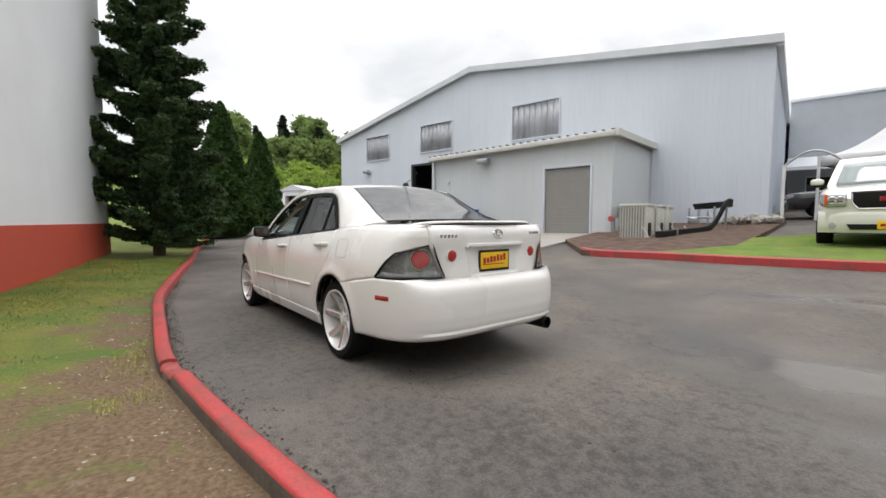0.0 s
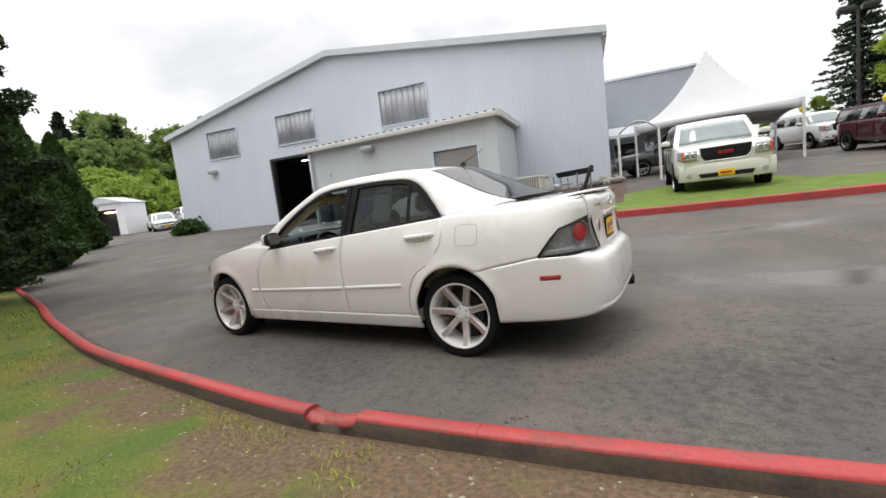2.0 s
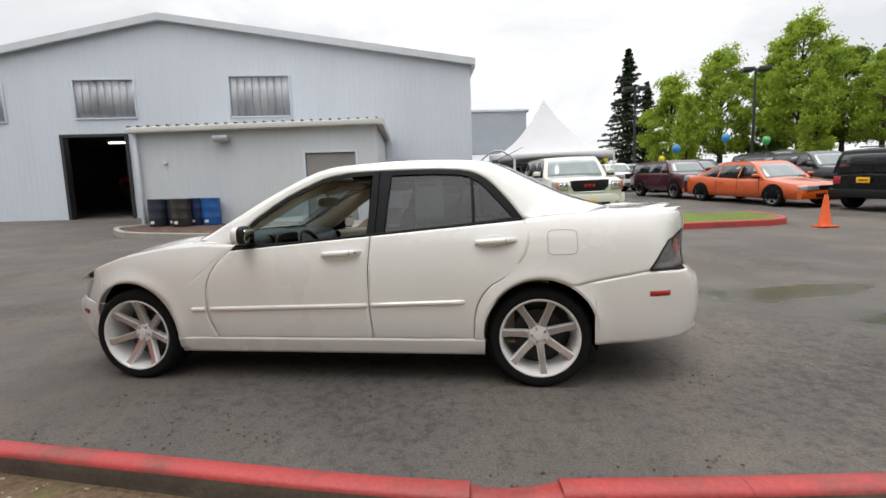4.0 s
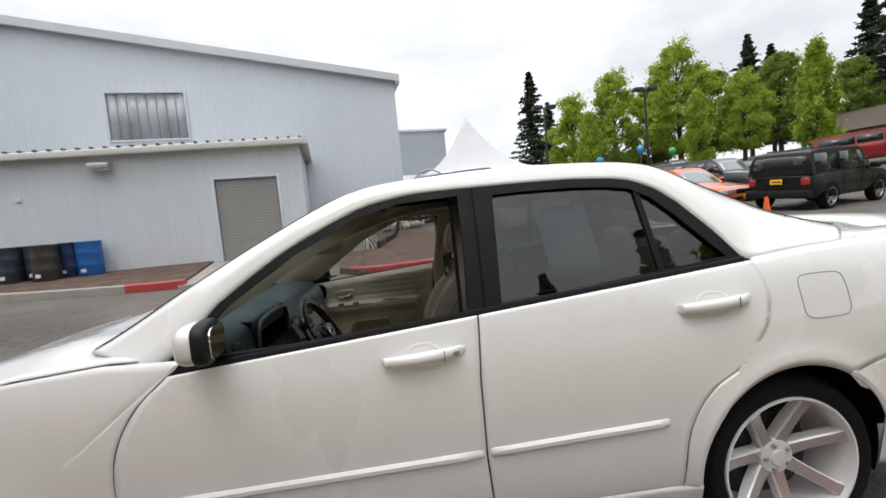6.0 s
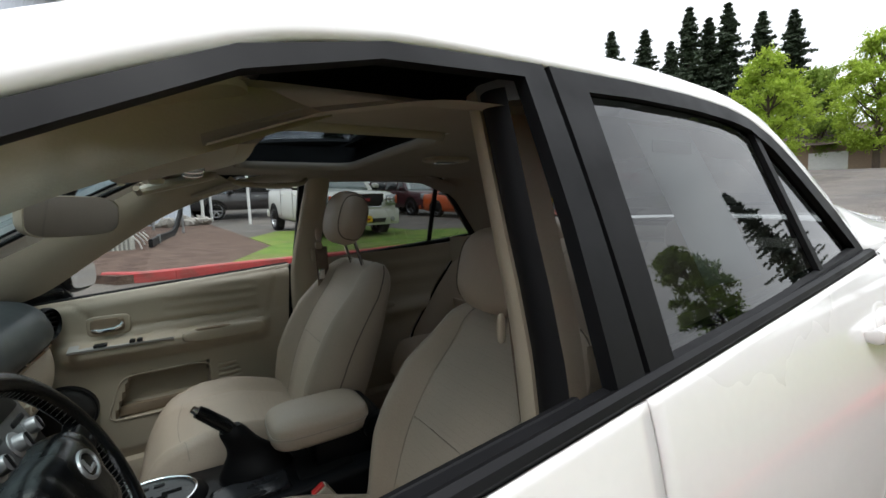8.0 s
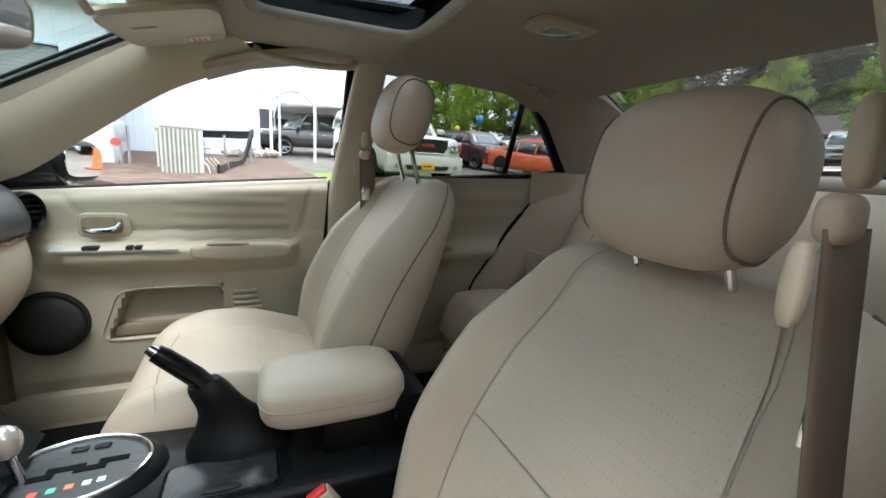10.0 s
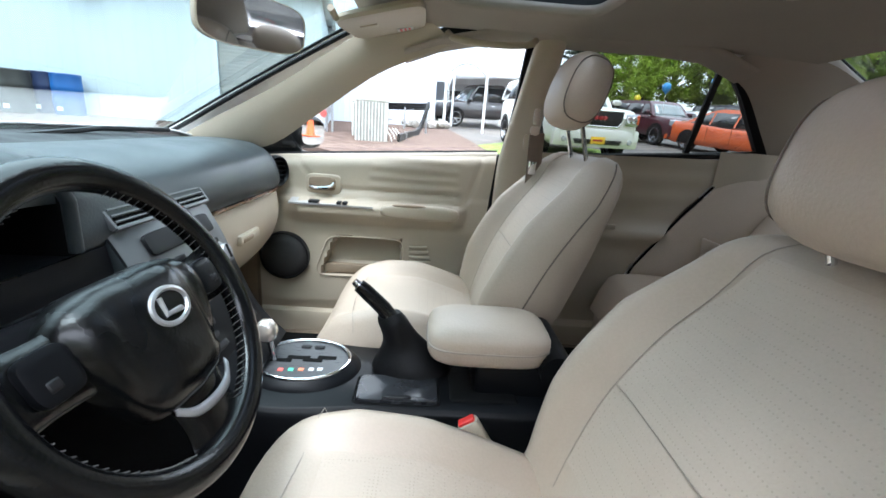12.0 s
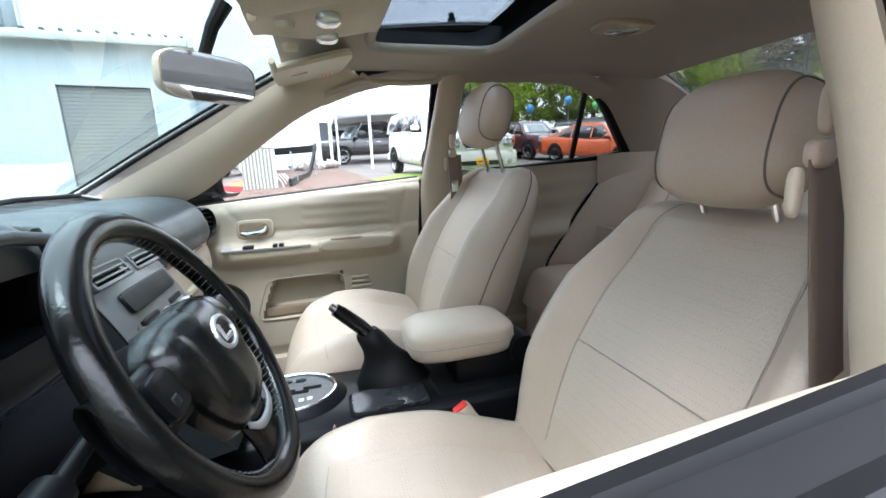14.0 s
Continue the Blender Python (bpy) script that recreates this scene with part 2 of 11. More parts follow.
M_CONCD = mat("earth_stained_concrete", (0.10, 0.078, 0.062), 0.95, vary=0.4, scale=6, bump=0.004, fine=40)
M_CONC = mat("concrete", (0.33, 0.31, 0.28), 0.85, vary=0.2, scale=3, bump=0.002, fine=70)
M_SIDING = mat("blue_white_siding", (0.61, 0.65, 0.72), 0.45, vary=0.05, scale=0.7, fine=9, stretch=(1, 1, 0.12))
M_ANNEX = mat("pale_grey_siding", (0.60, 0.63, 0.65), 0.5, vary=0.06, scale=0.7, fine=9, stretch=(1, 1, 0.12))
M_FASCIA = mat("cream_fascia", (0.60, 0.595, 0.56), 0.5, vary=0.08, scale=2)
M_RIBD = mat("dark_roof_rib", (0.10, 0.10, 0.105), 0.5, vary=0.2)
M_TRIMW = mat("roof_trim", (0.60, 0.625, 0.66), 0.5, vary=0.08, scale=2)
M_ROLLER = mat("grey_roller_door", (0.27, 0.262, 0.25), 0.6, vary=0.08, scale=2)
M_CORR = mat("grey_fibreglass", (0.36, 0.37, 0.40), 0.35, vary=0.3, scale=2.5, stretch=(1, 1, 0.2))
M_DARK = mat("dark_interior", (0.02, 0.02, 0.022), 0.8, vary=0.3)
M_STUCCO = mat("white_stucco", (0.82, 0.83, 0.85), 0.7, vary=0.06, scale=0.8, bump=0.002, fine=40)
M_STUCCO_RED = mat("red_stucco", (0.56, 0.085, 0.048), 0.7, vary=0.1, scale=1.2, bump=0.002, fine=40)
M_TENT = mat("white_canvas", (0.60, 0.60, 0.615), 0.7, vary=0.05, scale=1)
M_STEEL = mat("galvanised_steel", (0.45, 0.46, 0.48), 0.4, 0.8, vary=0.15, scale=6)
M_BLACKM = mat("black_metal", (0.02, 0.02, 0.022), 0.45, vary=0.2)
M_BARK = mat("bark", (0.075, 0.055, 0.04), 0.9, vary=0.35, scale=6, bump=0.01, fine=25, stretch=(1, 1, 0.2))
M_SPRUCE = leaf_mat("spruce_needles", (0.046, 0.082, 0.028), 0.5, 0.25)
M_HILL = leaf_mat("hillside_leaves", (0.22, 0.30, 0.10), 0.35, 0.5)
M_HILLY = leaf_mat("hillside_spring_leaves", (0.31, 0.42, 0.085), 0.35, 0.5)
M_CYPRESS = leaf_mat("cypress_leaves", (0.040, 0.085, 0.018), 0.45, 0.2)
M_LEAF = leaf_mat("spring_leaves", (0.33, 0.44, 0.055), 0.35, 0.5)
M_LEAFD = leaf_mat("summer_leaves", (0.22, 0.31, 0.055), 0.4, 0.45)
M_FIR = leaf_mat("fir_needles", (0.040, 0.058, 0.032), 0.4, 0.2)
M_BARREL_B = mat("blue_barrel_plastic", (0.012, 0.10, 0.34), 0.45, vary=0.15, scale=4)
M_BARREL_D = mat("dark_barrel_steel", (0.022, 0.028, 0.045), 0.5, vary=0.3, scale=4)
M_ACW = mat("beige_metal", (0.55, 0.55, 0.50), 0.5, vary=0.08, scale=3)
M_WHITE = mat("white_pipe", (0.7, 0.7, 0.68), 0.5, vary=0.08)
M_ORANGE = mat("orange_plastic", (0.75, 0.11, 0.02), 0.5, vary=0.1)
M_RUBBER = mat("tyre_rubber", (0.008, 0.008, 0.0085), 0.85, vary=0.25, scale=20, spec=0.2)


def paint(name, col, metal=0.0, rough=0.3):
    return mat(name, col, rough, metal, vary=0.03, scale=1.5, coat=1.0, rvary=0.03)


M_GLASSD = mat("dark_car_glass", (0.012, 0.015, 0.017), 0.06, vary=0.1, rvary=0.02, spec=0.8)
# pale base colour puts the sky's reflection into the parked cars' windscreens
M_GLASSF = mat("sky_toned_windscreen", (0.20, 0.245, 0.245), 0.05, vary=0.15, scale=2, rvary=0.02, spec=0.8, coat=1.0)
M_CHROME = mat("chrome", (0.75, 0.75, 0.77), 0.12, 1.0, vary=0.05)
M_LAMPC = mat("clear_lamp", (0.5, 0.52, 0.54), 0.08, 0.4, vary=0.2, scale=25, coat=1.0, rvary=0.03)
M_LAMPR = mat("red_lens", (0.38, 0.012, 0.014), 0.12, vary=0.15, coat=1.0, rvary=0.05)
M_YELLOW = mat("yellow_plate", (0.85, 0.52, 0.01), 0.5, vary=0.04)
M_PLASTIC = mat("black_plastic", (0.009, 0.009, 0.010), 0.5, vary=0.2, scale=20, spec=0.3)
M_RIMG = mat("alloy", (0.5, 0.5, 0.52), 0.3, 0.9, vary=0.08)


# ---- mesh helpers ----
def mesh_ob(name, bm, material, smooth=None):
    me = bpy.data.meshes.new(name)
    bmesh.ops.recalc_face_normals(bm, faces=bm.faces)
    if smooth is not None:
        for f in bm.faces:
            f.smooth = True
        for e in bm.edges:
            if len(e.link_faces) == 2 and e.calc_face_angle(0) > radians(smooth):
                e.smooth = False
    bm.to_mesh(me)
    bm.free()
    for x in (material if isinstance(material, (list, tuple)) else [material]):
        me.materials.append(x)
    return new(name, me)


def part(name, bm, material, parent, label="", smooth=35):
    """One mesh under a thing or a part, built in the thing's own axes."""
    ob = mesh_ob(name, bm, material, smooth)
    ob.parent = parent
    if label:
        ob["label"] = label
    return ob


def thing(name, label, category, group="", m=None):
    ob = new(name)
    ob.empty_display_size = 0.2
    if m is not None:
        ob.matrix_basis = m
    return tagged(ob, label, category, group)


def structure(name, bm, material, label, category, smooth=35):
    return tagged(mesh_ob(name, bm, material, smooth), label, category, kind="structure")


def box(bm, x0, x1, y0, y1, z0, z1, bevel=0.0, m=None, seg=2):
    vs = [bm.verts.new((x, y, z)) for z in (z0, z1) for y in (y0, y1) for x in (x0, x1)]
    fs = [bm.faces.new([vs[i] for i in q]) for q in ((0, 2, 3, 1), (4, 5, 7, 6), (0, 1, 5, 4), (2, 6, 7, 3), (0, 4, 6, 2), (1, 3, 7, 5))]
    if bevel:
        es = list({e for f in fs for e in f.edges})
        r = bmesh.ops.bevel(bm, geom=es, offset=bevel, segments=seg, affect="EDGES", profile=0.5)
        vs = list({v for f in r["faces"] for v in f.verts} | {v for v in vs if v.is_valid})
    if m is not None:
        bmesh.ops.transform(bm, matrix=m, verts=vs)
    return vs


def grid(bm, f, nu, nv, close_u=False, close_v=False):
    """A sheet f(u, v) over 0..1, 0..1."""
    rows = [[bm.verts.new(f(i / nu, j / nv)) for j in range(nv + (not close_v))] for i in range(nu + (not close_u))]
    R, C = len(rows), len(rows[0])
    for i in range(nu):
        for j in range(nv):
            q = [rows[i][j], rows[(i + 1) % R][j], rows[(i + 1) % R][(j + 1) % C], rows[i][(j + 1) % C]]
            bm.faces.new(q)
    return rows


def tube(bm, pts, r, n=8, caps=True):
    """A round bar along points; r is one radius or one for each point."""
    pts = [Vector(p) for p in pts]
    rad = r if isinstance(r, (list, tuple)) else [r] * len(pts)
    rings, side = [], None
    for i, p in enumerate(pts):
        d = (pts[min(i + 1, len(pts) - 1)] - pts[max(i - 1, 0)]).normalized()
        side = d.orthogonal().normalized() if side is None else (side - d * side.dot(d)).normalized()
        up = d.cross(side)
        rings.append([bm.verts.new(p + rad[i] * (math.cos(a) * side + math.sin(a) * up)) for a in (2 * math.pi * k / n for k in range(n))])
    for a, b in zip(rings, rings[1:]):
        for k in range(n):
            bm.faces.new((a[k], a[(k + 1) % n], b[(k + 1) % n], b[k]))
    if caps:
        bm.faces.new(rings[0][::-1]), bm.faces.new(rings[-1])
    return rings


def lathe(bm, prof, n=32, m=None):
    """Turns (radius, height) points round the z axis."""
    rows = [[bm.verts.new((r * math.cos(2 * math.pi * k / n), r * math.sin(2 * math.pi * k / n), h)) for k in range(n)] for r, h in prof]
    for a, b in zip(rows, rows[1:]):
        for k in range(n):
            bm.faces.new((a[k], a[(k + 1) % n], b[(k + 1) % n], b[k]))
    vs = [v for r in rows for v in r]
    if m is not None:
        bmesh.ops.transform(bm, matrix=m, verts=vs)
    return rows


def prism(bm, outline, d0, d1, axis="y", bevel=0.0):
    """A flat outline given depth along an axis; points are the other two coordinates in order."""
    def at(p, d):
        return {"x": (d, p[0], p[1]), "y": (p[0], d, p[1]), "z": (p[0], p[1], d)}[axis]
    a = [bm.verts.new(at(p, d0)) for p in outline]
    b = [bm.verts.new(at(p, d1)) for p in outline]
    n = len(a)
    fs = [bm.faces.new(a), bm.faces.new(b[::-1])]
    for i in range(n):
        bm.faces.new((a[i], a[(i + 1) % n], b[(i + 1) % n], b[i]))
    if bevel:
        bmesh.ops.bevel(bm, geom=list({e for f in fs for e in f.edges}), offset=bevel, segments=2, affect="EDGES", profile=0.5)
    return a + b


def pillow(bm, c, h, p=3.0, nu=20, nv=12, m=None):
    """A rounded block (superellipsoid) with half sizes h round c."""
    def s(v):
        return math.copysign(abs(v) ** (2 / p), v)
    rows = []
    for i in range(nv + 1):
        a = -math.pi / 2 + math.pi * i / nv
        rows.append([bm.verts.new((c[0] + h[0] * s(math.cos(a)) * s(math.cos(b)), c[1] + h[1] * s(math.cos(a)) * s(math.sin(b)), c[2] + h[2] * s(math.sin(a))))
                     for b in (2 * math.pi * k / nu for k in range(nu))])
    for a, b in zip(rows, rows[1:]):
        for k in range(nu):
            bm.faces.new((a[k], a[(k + 1) % nu], b[(k + 1) % nu], b[k]))
    bmesh.ops.remove_doubles(bm, verts=rows[0] + rows[-1], dist=1e-5)
    if m is not None:
        bmesh.ops.transform(bm, matrix=m, verts=[v for r in rows for v in r if v.is_valid])


def poly(x, pts):
    """Straight interpolation through (x, y) points."""
    return float(np.interp(x, [p[0] for p in pts], [p[1] for p in pts]))


def curve(pts, n):
    """n + 1 points of a smooth curve through points (Catmull-Rom)."""
    P = [Vector(p) for p in pts]
    P = [2 * P[0] - P[1]] + P + [2 * P[-1] - P[-2]]
    out, k = [], len(P) - 3
    for i in range(n + 1):
        s = min(i / n * k, k - 1e-6)
        j, t = int(s), s - int(s)
        a, b, c, d = P[j:j + 4]
        out.append(0.5 * (2 * b + (c - a) * t + (2 * a - 5 * b + 4 * c - d) * t * t + (3 * b - a - 3 * c + d) * t ** 3))
    return out


def solid(ob, thick, offset=-1):
    s = ob.modifiers.new("thickness", "SOLIDIFY")
    s.thickness, s.offset = thick, offset
    return ob


def bars(bm, x0, x1, z0, z1, y, rows, seed=1, axis="y", depth=0.002):
    """Unreadable small print as plain short bars."""
    rnd = random.Random(seed)
    h = (z1 - z0) / (2 * rows - 1)
    for r in range(rows):
        z, x = z1 - 2 * r * h, x0
        while x < x1:
            w = min((x1 - x0) * rnd.uniform(0.08, 0.22), x1 - x)
            if axis == "y":
                box(bm, x, x + w, y - depth, y, z - h, z)
            else:
                box(bm, y - depth, y, x, x + w, z - h, z)
            x += w + (x1 - x0) * 0.05

# ---- the large structure ----
def lie(x, y):
    """Height of the paved ground, which rises gently past the car."""
    v = y - 1.1
    return 0.065 * 0.5 * (v + math.sqrt(v * v + 0.25)) + 0.02 * max(0.0, -x - 5) + 0.10 * max(0.0, x - 15) + 0.012 * min(5.0, max(0.0, y - 9.0)) * min(1.0, max(0.0, (x - 5.0) / 3.0))


KERB_NEAR = curve([(14, 1.2, 0), (9, -0.6, 0), (6, -1.2, 0), (3.5, -1.55, 0), (2.26, -1.72, 0), (1.3, -1.82, 0), (0.8, -1.86, 0), (-0.3, -1.80, 0), (-2.1, -1.66, 0), (-3.5, -1.42, 0),
                   (-5.5, -1.02, 0), (-7.5, -0.56, 0), (-12.2, 0.35, 0), (-20, 2.2, 0), (-30, 5.0, 0)], 260)
BA = radians(11)
BU, BN = Vector((math.cos(BA), math.sin(BA), 0)), Vector((-math.sin(BA), math.cos(BA), 0))


def at_building(u, n, z=0.0):
    return BU * u + BN * n + Vector((0, 0, z))


BUILDING = Matrix.Rotation(BA, 4, "Z")

# ground sheet
bm = bmesh.new()
xs = [-2500, -600, -200, -90, -60] + [-50 + i * 1.0 for i in range(90)] + [45, 60, 90, 200, 600, 2500]
ys = [-2500, -600, -200, -60, -30, -15] + [-8 + i * 0.8 for i in range(70)] + [52, 60, 80, 120, 250, 700, 2500]
rows = [[bm.verts.new((x, y, lie(min(max(x, -45), 40), min(y, 40)))) for y in ys] for x in xs]
for i in range(len(xs) - 1):
    for j in range(len(ys) - 1):
        bm.faces.new((rows[i][j], rows[i + 1][j], rows[i + 1][j + 1], rows[i][j + 1]))
structure("ground", bm, M_ASPHALT, "worn damp grey asphalt of the sloping yard", "asphalt")


def strip_along(name, line, prof, material, label, category, lift=0.0, span=None):
    """Sweeps a profile of (offset to the left of the line, height) along a line on the ground."""
    bm = bmesh.new()
    rings = []
    for i, p in enumerate(line):
        d = (line[min(i + 1, len(line) - 1)] - line[max(i - 1, 0)])
        d.z = 0
        d.normalize()
        side = Vector((-d.y, d.x, 0))
        g = lie(p.x, p.y) + lift
        rings.append([bm.verts.new((p.x + side.x * o, p.y + side.y * o, g + h)) for o, h in prof])
    for a, b in zip(rings, rings[1:]):
        for k in range(len(prof) - 1):
            bm.faces.new((a[k], a[k + 1], b[k + 1], b[k]))
    bm.faces.new(rings[0]), bm.faces.new(rings[-1][::-1])
    return bm


# the red kerb is cast in lengths: each is a piece with open joints between
KERB_PROF = [(0.014, -0.1), (0.006, 0.070), (0.0, 0.098), (-0.008, 0.112), (-0.022, 0.120), (-0.055, 0.124), (-0.088, 0.121), (-0.100, 0.114), (-0.106, 0.102), (-0.108, 0.060), (-0.114, -0.1)]


def kerb(name, line, cuts, prof, label, backed=True):
    empty = tagged(new(name), label, "kerb", kind="structure")
    for a, b in zip(cuts, cuts[1:]):
        stone = part("kerb_stone", strip_along("kerb_stone", line[a:b + 1][:-1] + [line[a:b + 1][-2].lerp(line[min(b, len(line) - 1)], 0.97)] if b - a > 2 else line[a:b + 1], prof, M_RED, "", ""), M_RED, empty)
        if backed:
            # the paint stops at the back edge
            stone.data.materials.append(M_CONCD)
            for i, f in enumerate(stone.data.polygons):
                if i % (len(prof) - 1) >= len(prof) - 3 and len(f.vertices) == 4:
                    f.material_index = 1
    return empty


# joints, with the broken length beside the rear wheel
JOINTS = [-26, -18, -13, -9, -5.6, -3.1, -1.15, 0.97, 1.30, 1.91, 3.6, 5.6, 8.2]
_line = [p.copy() for p in KERB_NEAR][::-1]
KERB_CUTS = [0] + [min(range(len(_line)), key=lambda i: abs(_line[i].x - q)) for q in JOINTS] + [len(_line) - 1]
near = kerb("kerb_near", [p.copy() for p in KERB_NEAR][::-1], KERB_CUTS,
     KERB_PROF, "red-painted concrete kerb with chipped joints")

# one short length is smashed: its top is ragged and sunk
stub = sorted((ob for ob in near.children), key=lambda ob: abs(sum(v.co.x for v in ob.data.vertices) / len(ob.data.vertices) - 1.13))[0]
for v in stub.data.vertices:
    if v.co.z > 0.08 + lie(v.co.x, v.co.y):
        k = noise.noise((v.co.x * 14, v.co.y * 22, 5.0))
        v.co.z -= 0.012 + 0.024 * abs(k) * (1.5 if v.co.y < -1.86 else 0.8) + 0.02 * math.sin(math.pi * min(1, max(0, (v.co.x - 0.97) / 0.33)))
        v.co.y += 0.016 * k
stub["label"] = "broken red kerb length with a ragged top"
# verge behind the kerb, grass and bare earth
def verge_up(o, x):
    """The earth lies low along the kerb's back where it is trodden, and level with it farther on."""
    low = min(1.0, max(0.0, (x + 4.0) / 4.0))
    return (0.062 - 0.052 * low) + 0.055 * min(o, 3) + 0.025 * low * min(1.0, o / 0.5)


bm = bmesh.new()
rnd = random.Random(4)
rows = []
for i, p in enumerate(KERB_NEAR):
    row = []
    for k in range(26):
        o = 0.09 + (k / 25) ** 1.6 * 14
        x, y = p.x, p.y - o
        z = lie(p.x, p.y) + verge_up(o, p.x) + 0.04 * noise.noise((x * 1.3, y * 1.3, 2)) * min(1, o)
        row.append(bm.verts.new((x, y, z)))
    rows.append(row)
for a, b in zip(rows, rows[1:]):
    for k in range(25):
        bm.faces.new((a[k], a[k + 1], b[k + 1], b[k]))
verge = structure("verge", bm, M_GRASS_GROUND, "patchy green and yellow grass with bare brown earth", "grass verge")
far_off = verge.data.attributes.new("from_kerb", "FLOAT", "POINT")
for i, v in enumerate(verge.data.vertices):
    p = KERB_NEAR[i // 26]
    far_off.data[i].value = (p.y - v.co.y) + 0.35 * max(0.0, -p.x - 1.0) - min(0.4, 0.3 * max(0.0, p.x - 0.4)) + 0.02


# ribbed metal wall with openings: tiles between the openings, each with standing ribs
def sheet_wall(bm, u0, u1, z0, top, n, holes=(), rib=0.22, depth=0.007, thick=0.15, zbot=None):
    """Profiled sheet along u at depth n (ribs toward the viewer, -n), cut round the holes (u0, u1, z0, z1)."""
    cuts = sorted({u0, u1, *(h for o in holes for h in o[:2])})
    for a, b in zip(cuts, cuts[1:]):
        spans = sorted((o[2], o[3]) for o in holes if o[0] <= a + 1e-6 and o[1] >= b - 1e-6)
        edges, z = [], z0
        for lo, hi in spans:
            if lo > z + 1e-6:
                edges.append((z, lo))
            z = hi
        edges.append((z, None))
        for lo, hi in edges:
            us, k = [a], math.ceil(a / rib) * rib
            while k < b:
                for q in (k - 0.03, k - 0.015, k + 0.015, k + 0.03):
                    if a < q < b:
                        us.append(q)
                k += rib
            us = sorted(us) + [b]
            def ribbed(u):
                f = abs((u / rib + 0.5) % 1 - 0.5) * rib
                return n - (depth if f < 0.02 else 0)
            fa = [bm.verts.new(at_building(u, ribbed(u), lo)) for u in us]
            fb = [bm.verts.new(at_building(u, ribbed(u), hi if hi is not None else top(u))) for u in us]
            ba = [bm.verts.new(at_building(u, n + thick, lo)) for u in (us[0], us[-1])]
            bb = [bm.verts.new(at_building(u, n + thick, hi if hi is not None else top(u))) for u in (us[0], us[-1])]
            for i in range(len(us) - 1):
                bm.faces.new((fa[i], fa[i + 1], fb[i + 1], fb[i]))
            bm.faces.new((*fa[::-1], ba[0], ba[1])), bm.faces.new((*fb, bb[1], bb[0]))
            bm.faces.new((fa[0], fb[0], bb[0], ba[0])), bm.faces.new((fa[-1], ba[1], bb[1], fb[-1]))
            bm.faces.new((ba[0], bb[0], bb[1], ba[1]))


def gable(u):
    return 6.72 + (u + 21.3) * (9.12 - 6.72) / (21.3 - 9.75) if u < -9.75 else 9.12 - (u + 9.75) * (9.12 - 7.2) / (3.1 + 9.75)


WINDOWS = [(-7.25, -4.66, 5.08, 6.84), (-13.52, -11.02, 5.12, 6.76), (-18.47, -16.2, 5.04, 6.67)]
BAY = (-14.13, -11.55, -0.5, 4.45)
bm = bmesh.new()
sheet_wall(bm, -21.3, -9.75, -0.5, gable, 15.5, [BAY, WINDOWS[1], WINDOWS[2]])
sheet_wall(bm, -9.75, 3.1, -0.5, gable, 15.5, [WINDOWS[0]])
# end wall, plain sides and back
for u in (-21.3, 3.1):
    q = [at_building(u, 15.65, -0.5), at_building(u, 48, -0.5), at_building(u, 48, gable(u)), at_building(u, 15.65, gable(u))]
    o = BU * (0.15 if u < 0 else -0.15)
    a, b = [bm.verts.new(p) for p in q], [bm.verts.new(p + o) for p in q]
    bm.faces.new(a), bm.faces.new(b[::-1])
    for i in range(4):
        bm.faces.new((a[i], a[(i + 1) % 4], b[(i + 1) % 4], b[i]))
workshop = structure("wall_workshop", bm, M_SIDING, "pale blue-grey ribbed metal wall of the workshop", "wall", None)
# side wall ribs
for k in range(24):
    bm = bmesh.new()
    box(bm, 3.1, 3.125, 15.9 + k * 0.7, 15.94 + k * 0.7, -0.3, 7.12)
    part("panel_rib", bm, M_SIDING, workshop, smooth=None).matrix_basis = BUILDING
# roof sheets and verge trim
bm = bmesh.new()
for (ua, ub) in ((-21.5, -9.75), (-9.75, 3.3)):
    for dz, dn in ((0.0, 0), ):
        q = [at_building(ua, 15.3, gable(max(ua, -21.3)) + 0.05), at_building(ub, 15.3, gable(min(ub, 3.1)) + 0.05), at_building(ub, 48.2, gable(min(ub, 3.1)) + 0.05), at_building(ua, 48.2, gable(max(ua, -21.3)) + 0.05)]
        lo = [bm.verts.new(p) for p in q]
        hi = [bm.verts.new(p + Vector((0, 0, 0.08))) for p in q]
        bm.faces.new(lo[::-1]), bm.faces.new(hi)
        for i in range(4):
            bm.faces.new((lo[i], lo[(i + 1) % 4], hi[(i + 1) % 4], hi[i]))
structure("roof_workshop", bm, M_TRIMW, "low-pitched grey metal workshop roof", "roof", None)
bm = bmesh.new()
for (ua, ub) in ((-21.5, -9.75), (-9.75, 3.3)):
    za, zb = gable(max(ua, -21.3)), gable(min(ub, 3.1))
    pr = [(0.0, 0.16), (-0.06, 0.16), (-0.06, -0.12), (0.0, -0.14)]
    A = [bm.verts.new(at_building(ua, 15.3 + o, za + h)) for o, h in pr]
    B = [bm.verts.new(at_building(ub, 15.3 + o, zb + h)) for o, h in pr]
    for i in range(4):
        bm.faces.new((A[i], A[(i + 1) % 4], B[(i + 1) % 4], B[i]))
    bm.faces.new(A), bm.faces.new(B[::-1])
structure("trim_gable", bm, M_TRIMW, "pale metal verge trim along the gable", "trim", None)
bm = bmesh.new()
for z in (7.05,):
    box(bm, 3.12, 3.3, 15.3, 48, 7.0, 7.22)
tagged(mesh_ob("trim_eave", bm, M_TRIMW), "pale metal gutter along the eave", "trim", kind="structure").matrix_basis = BUILDING

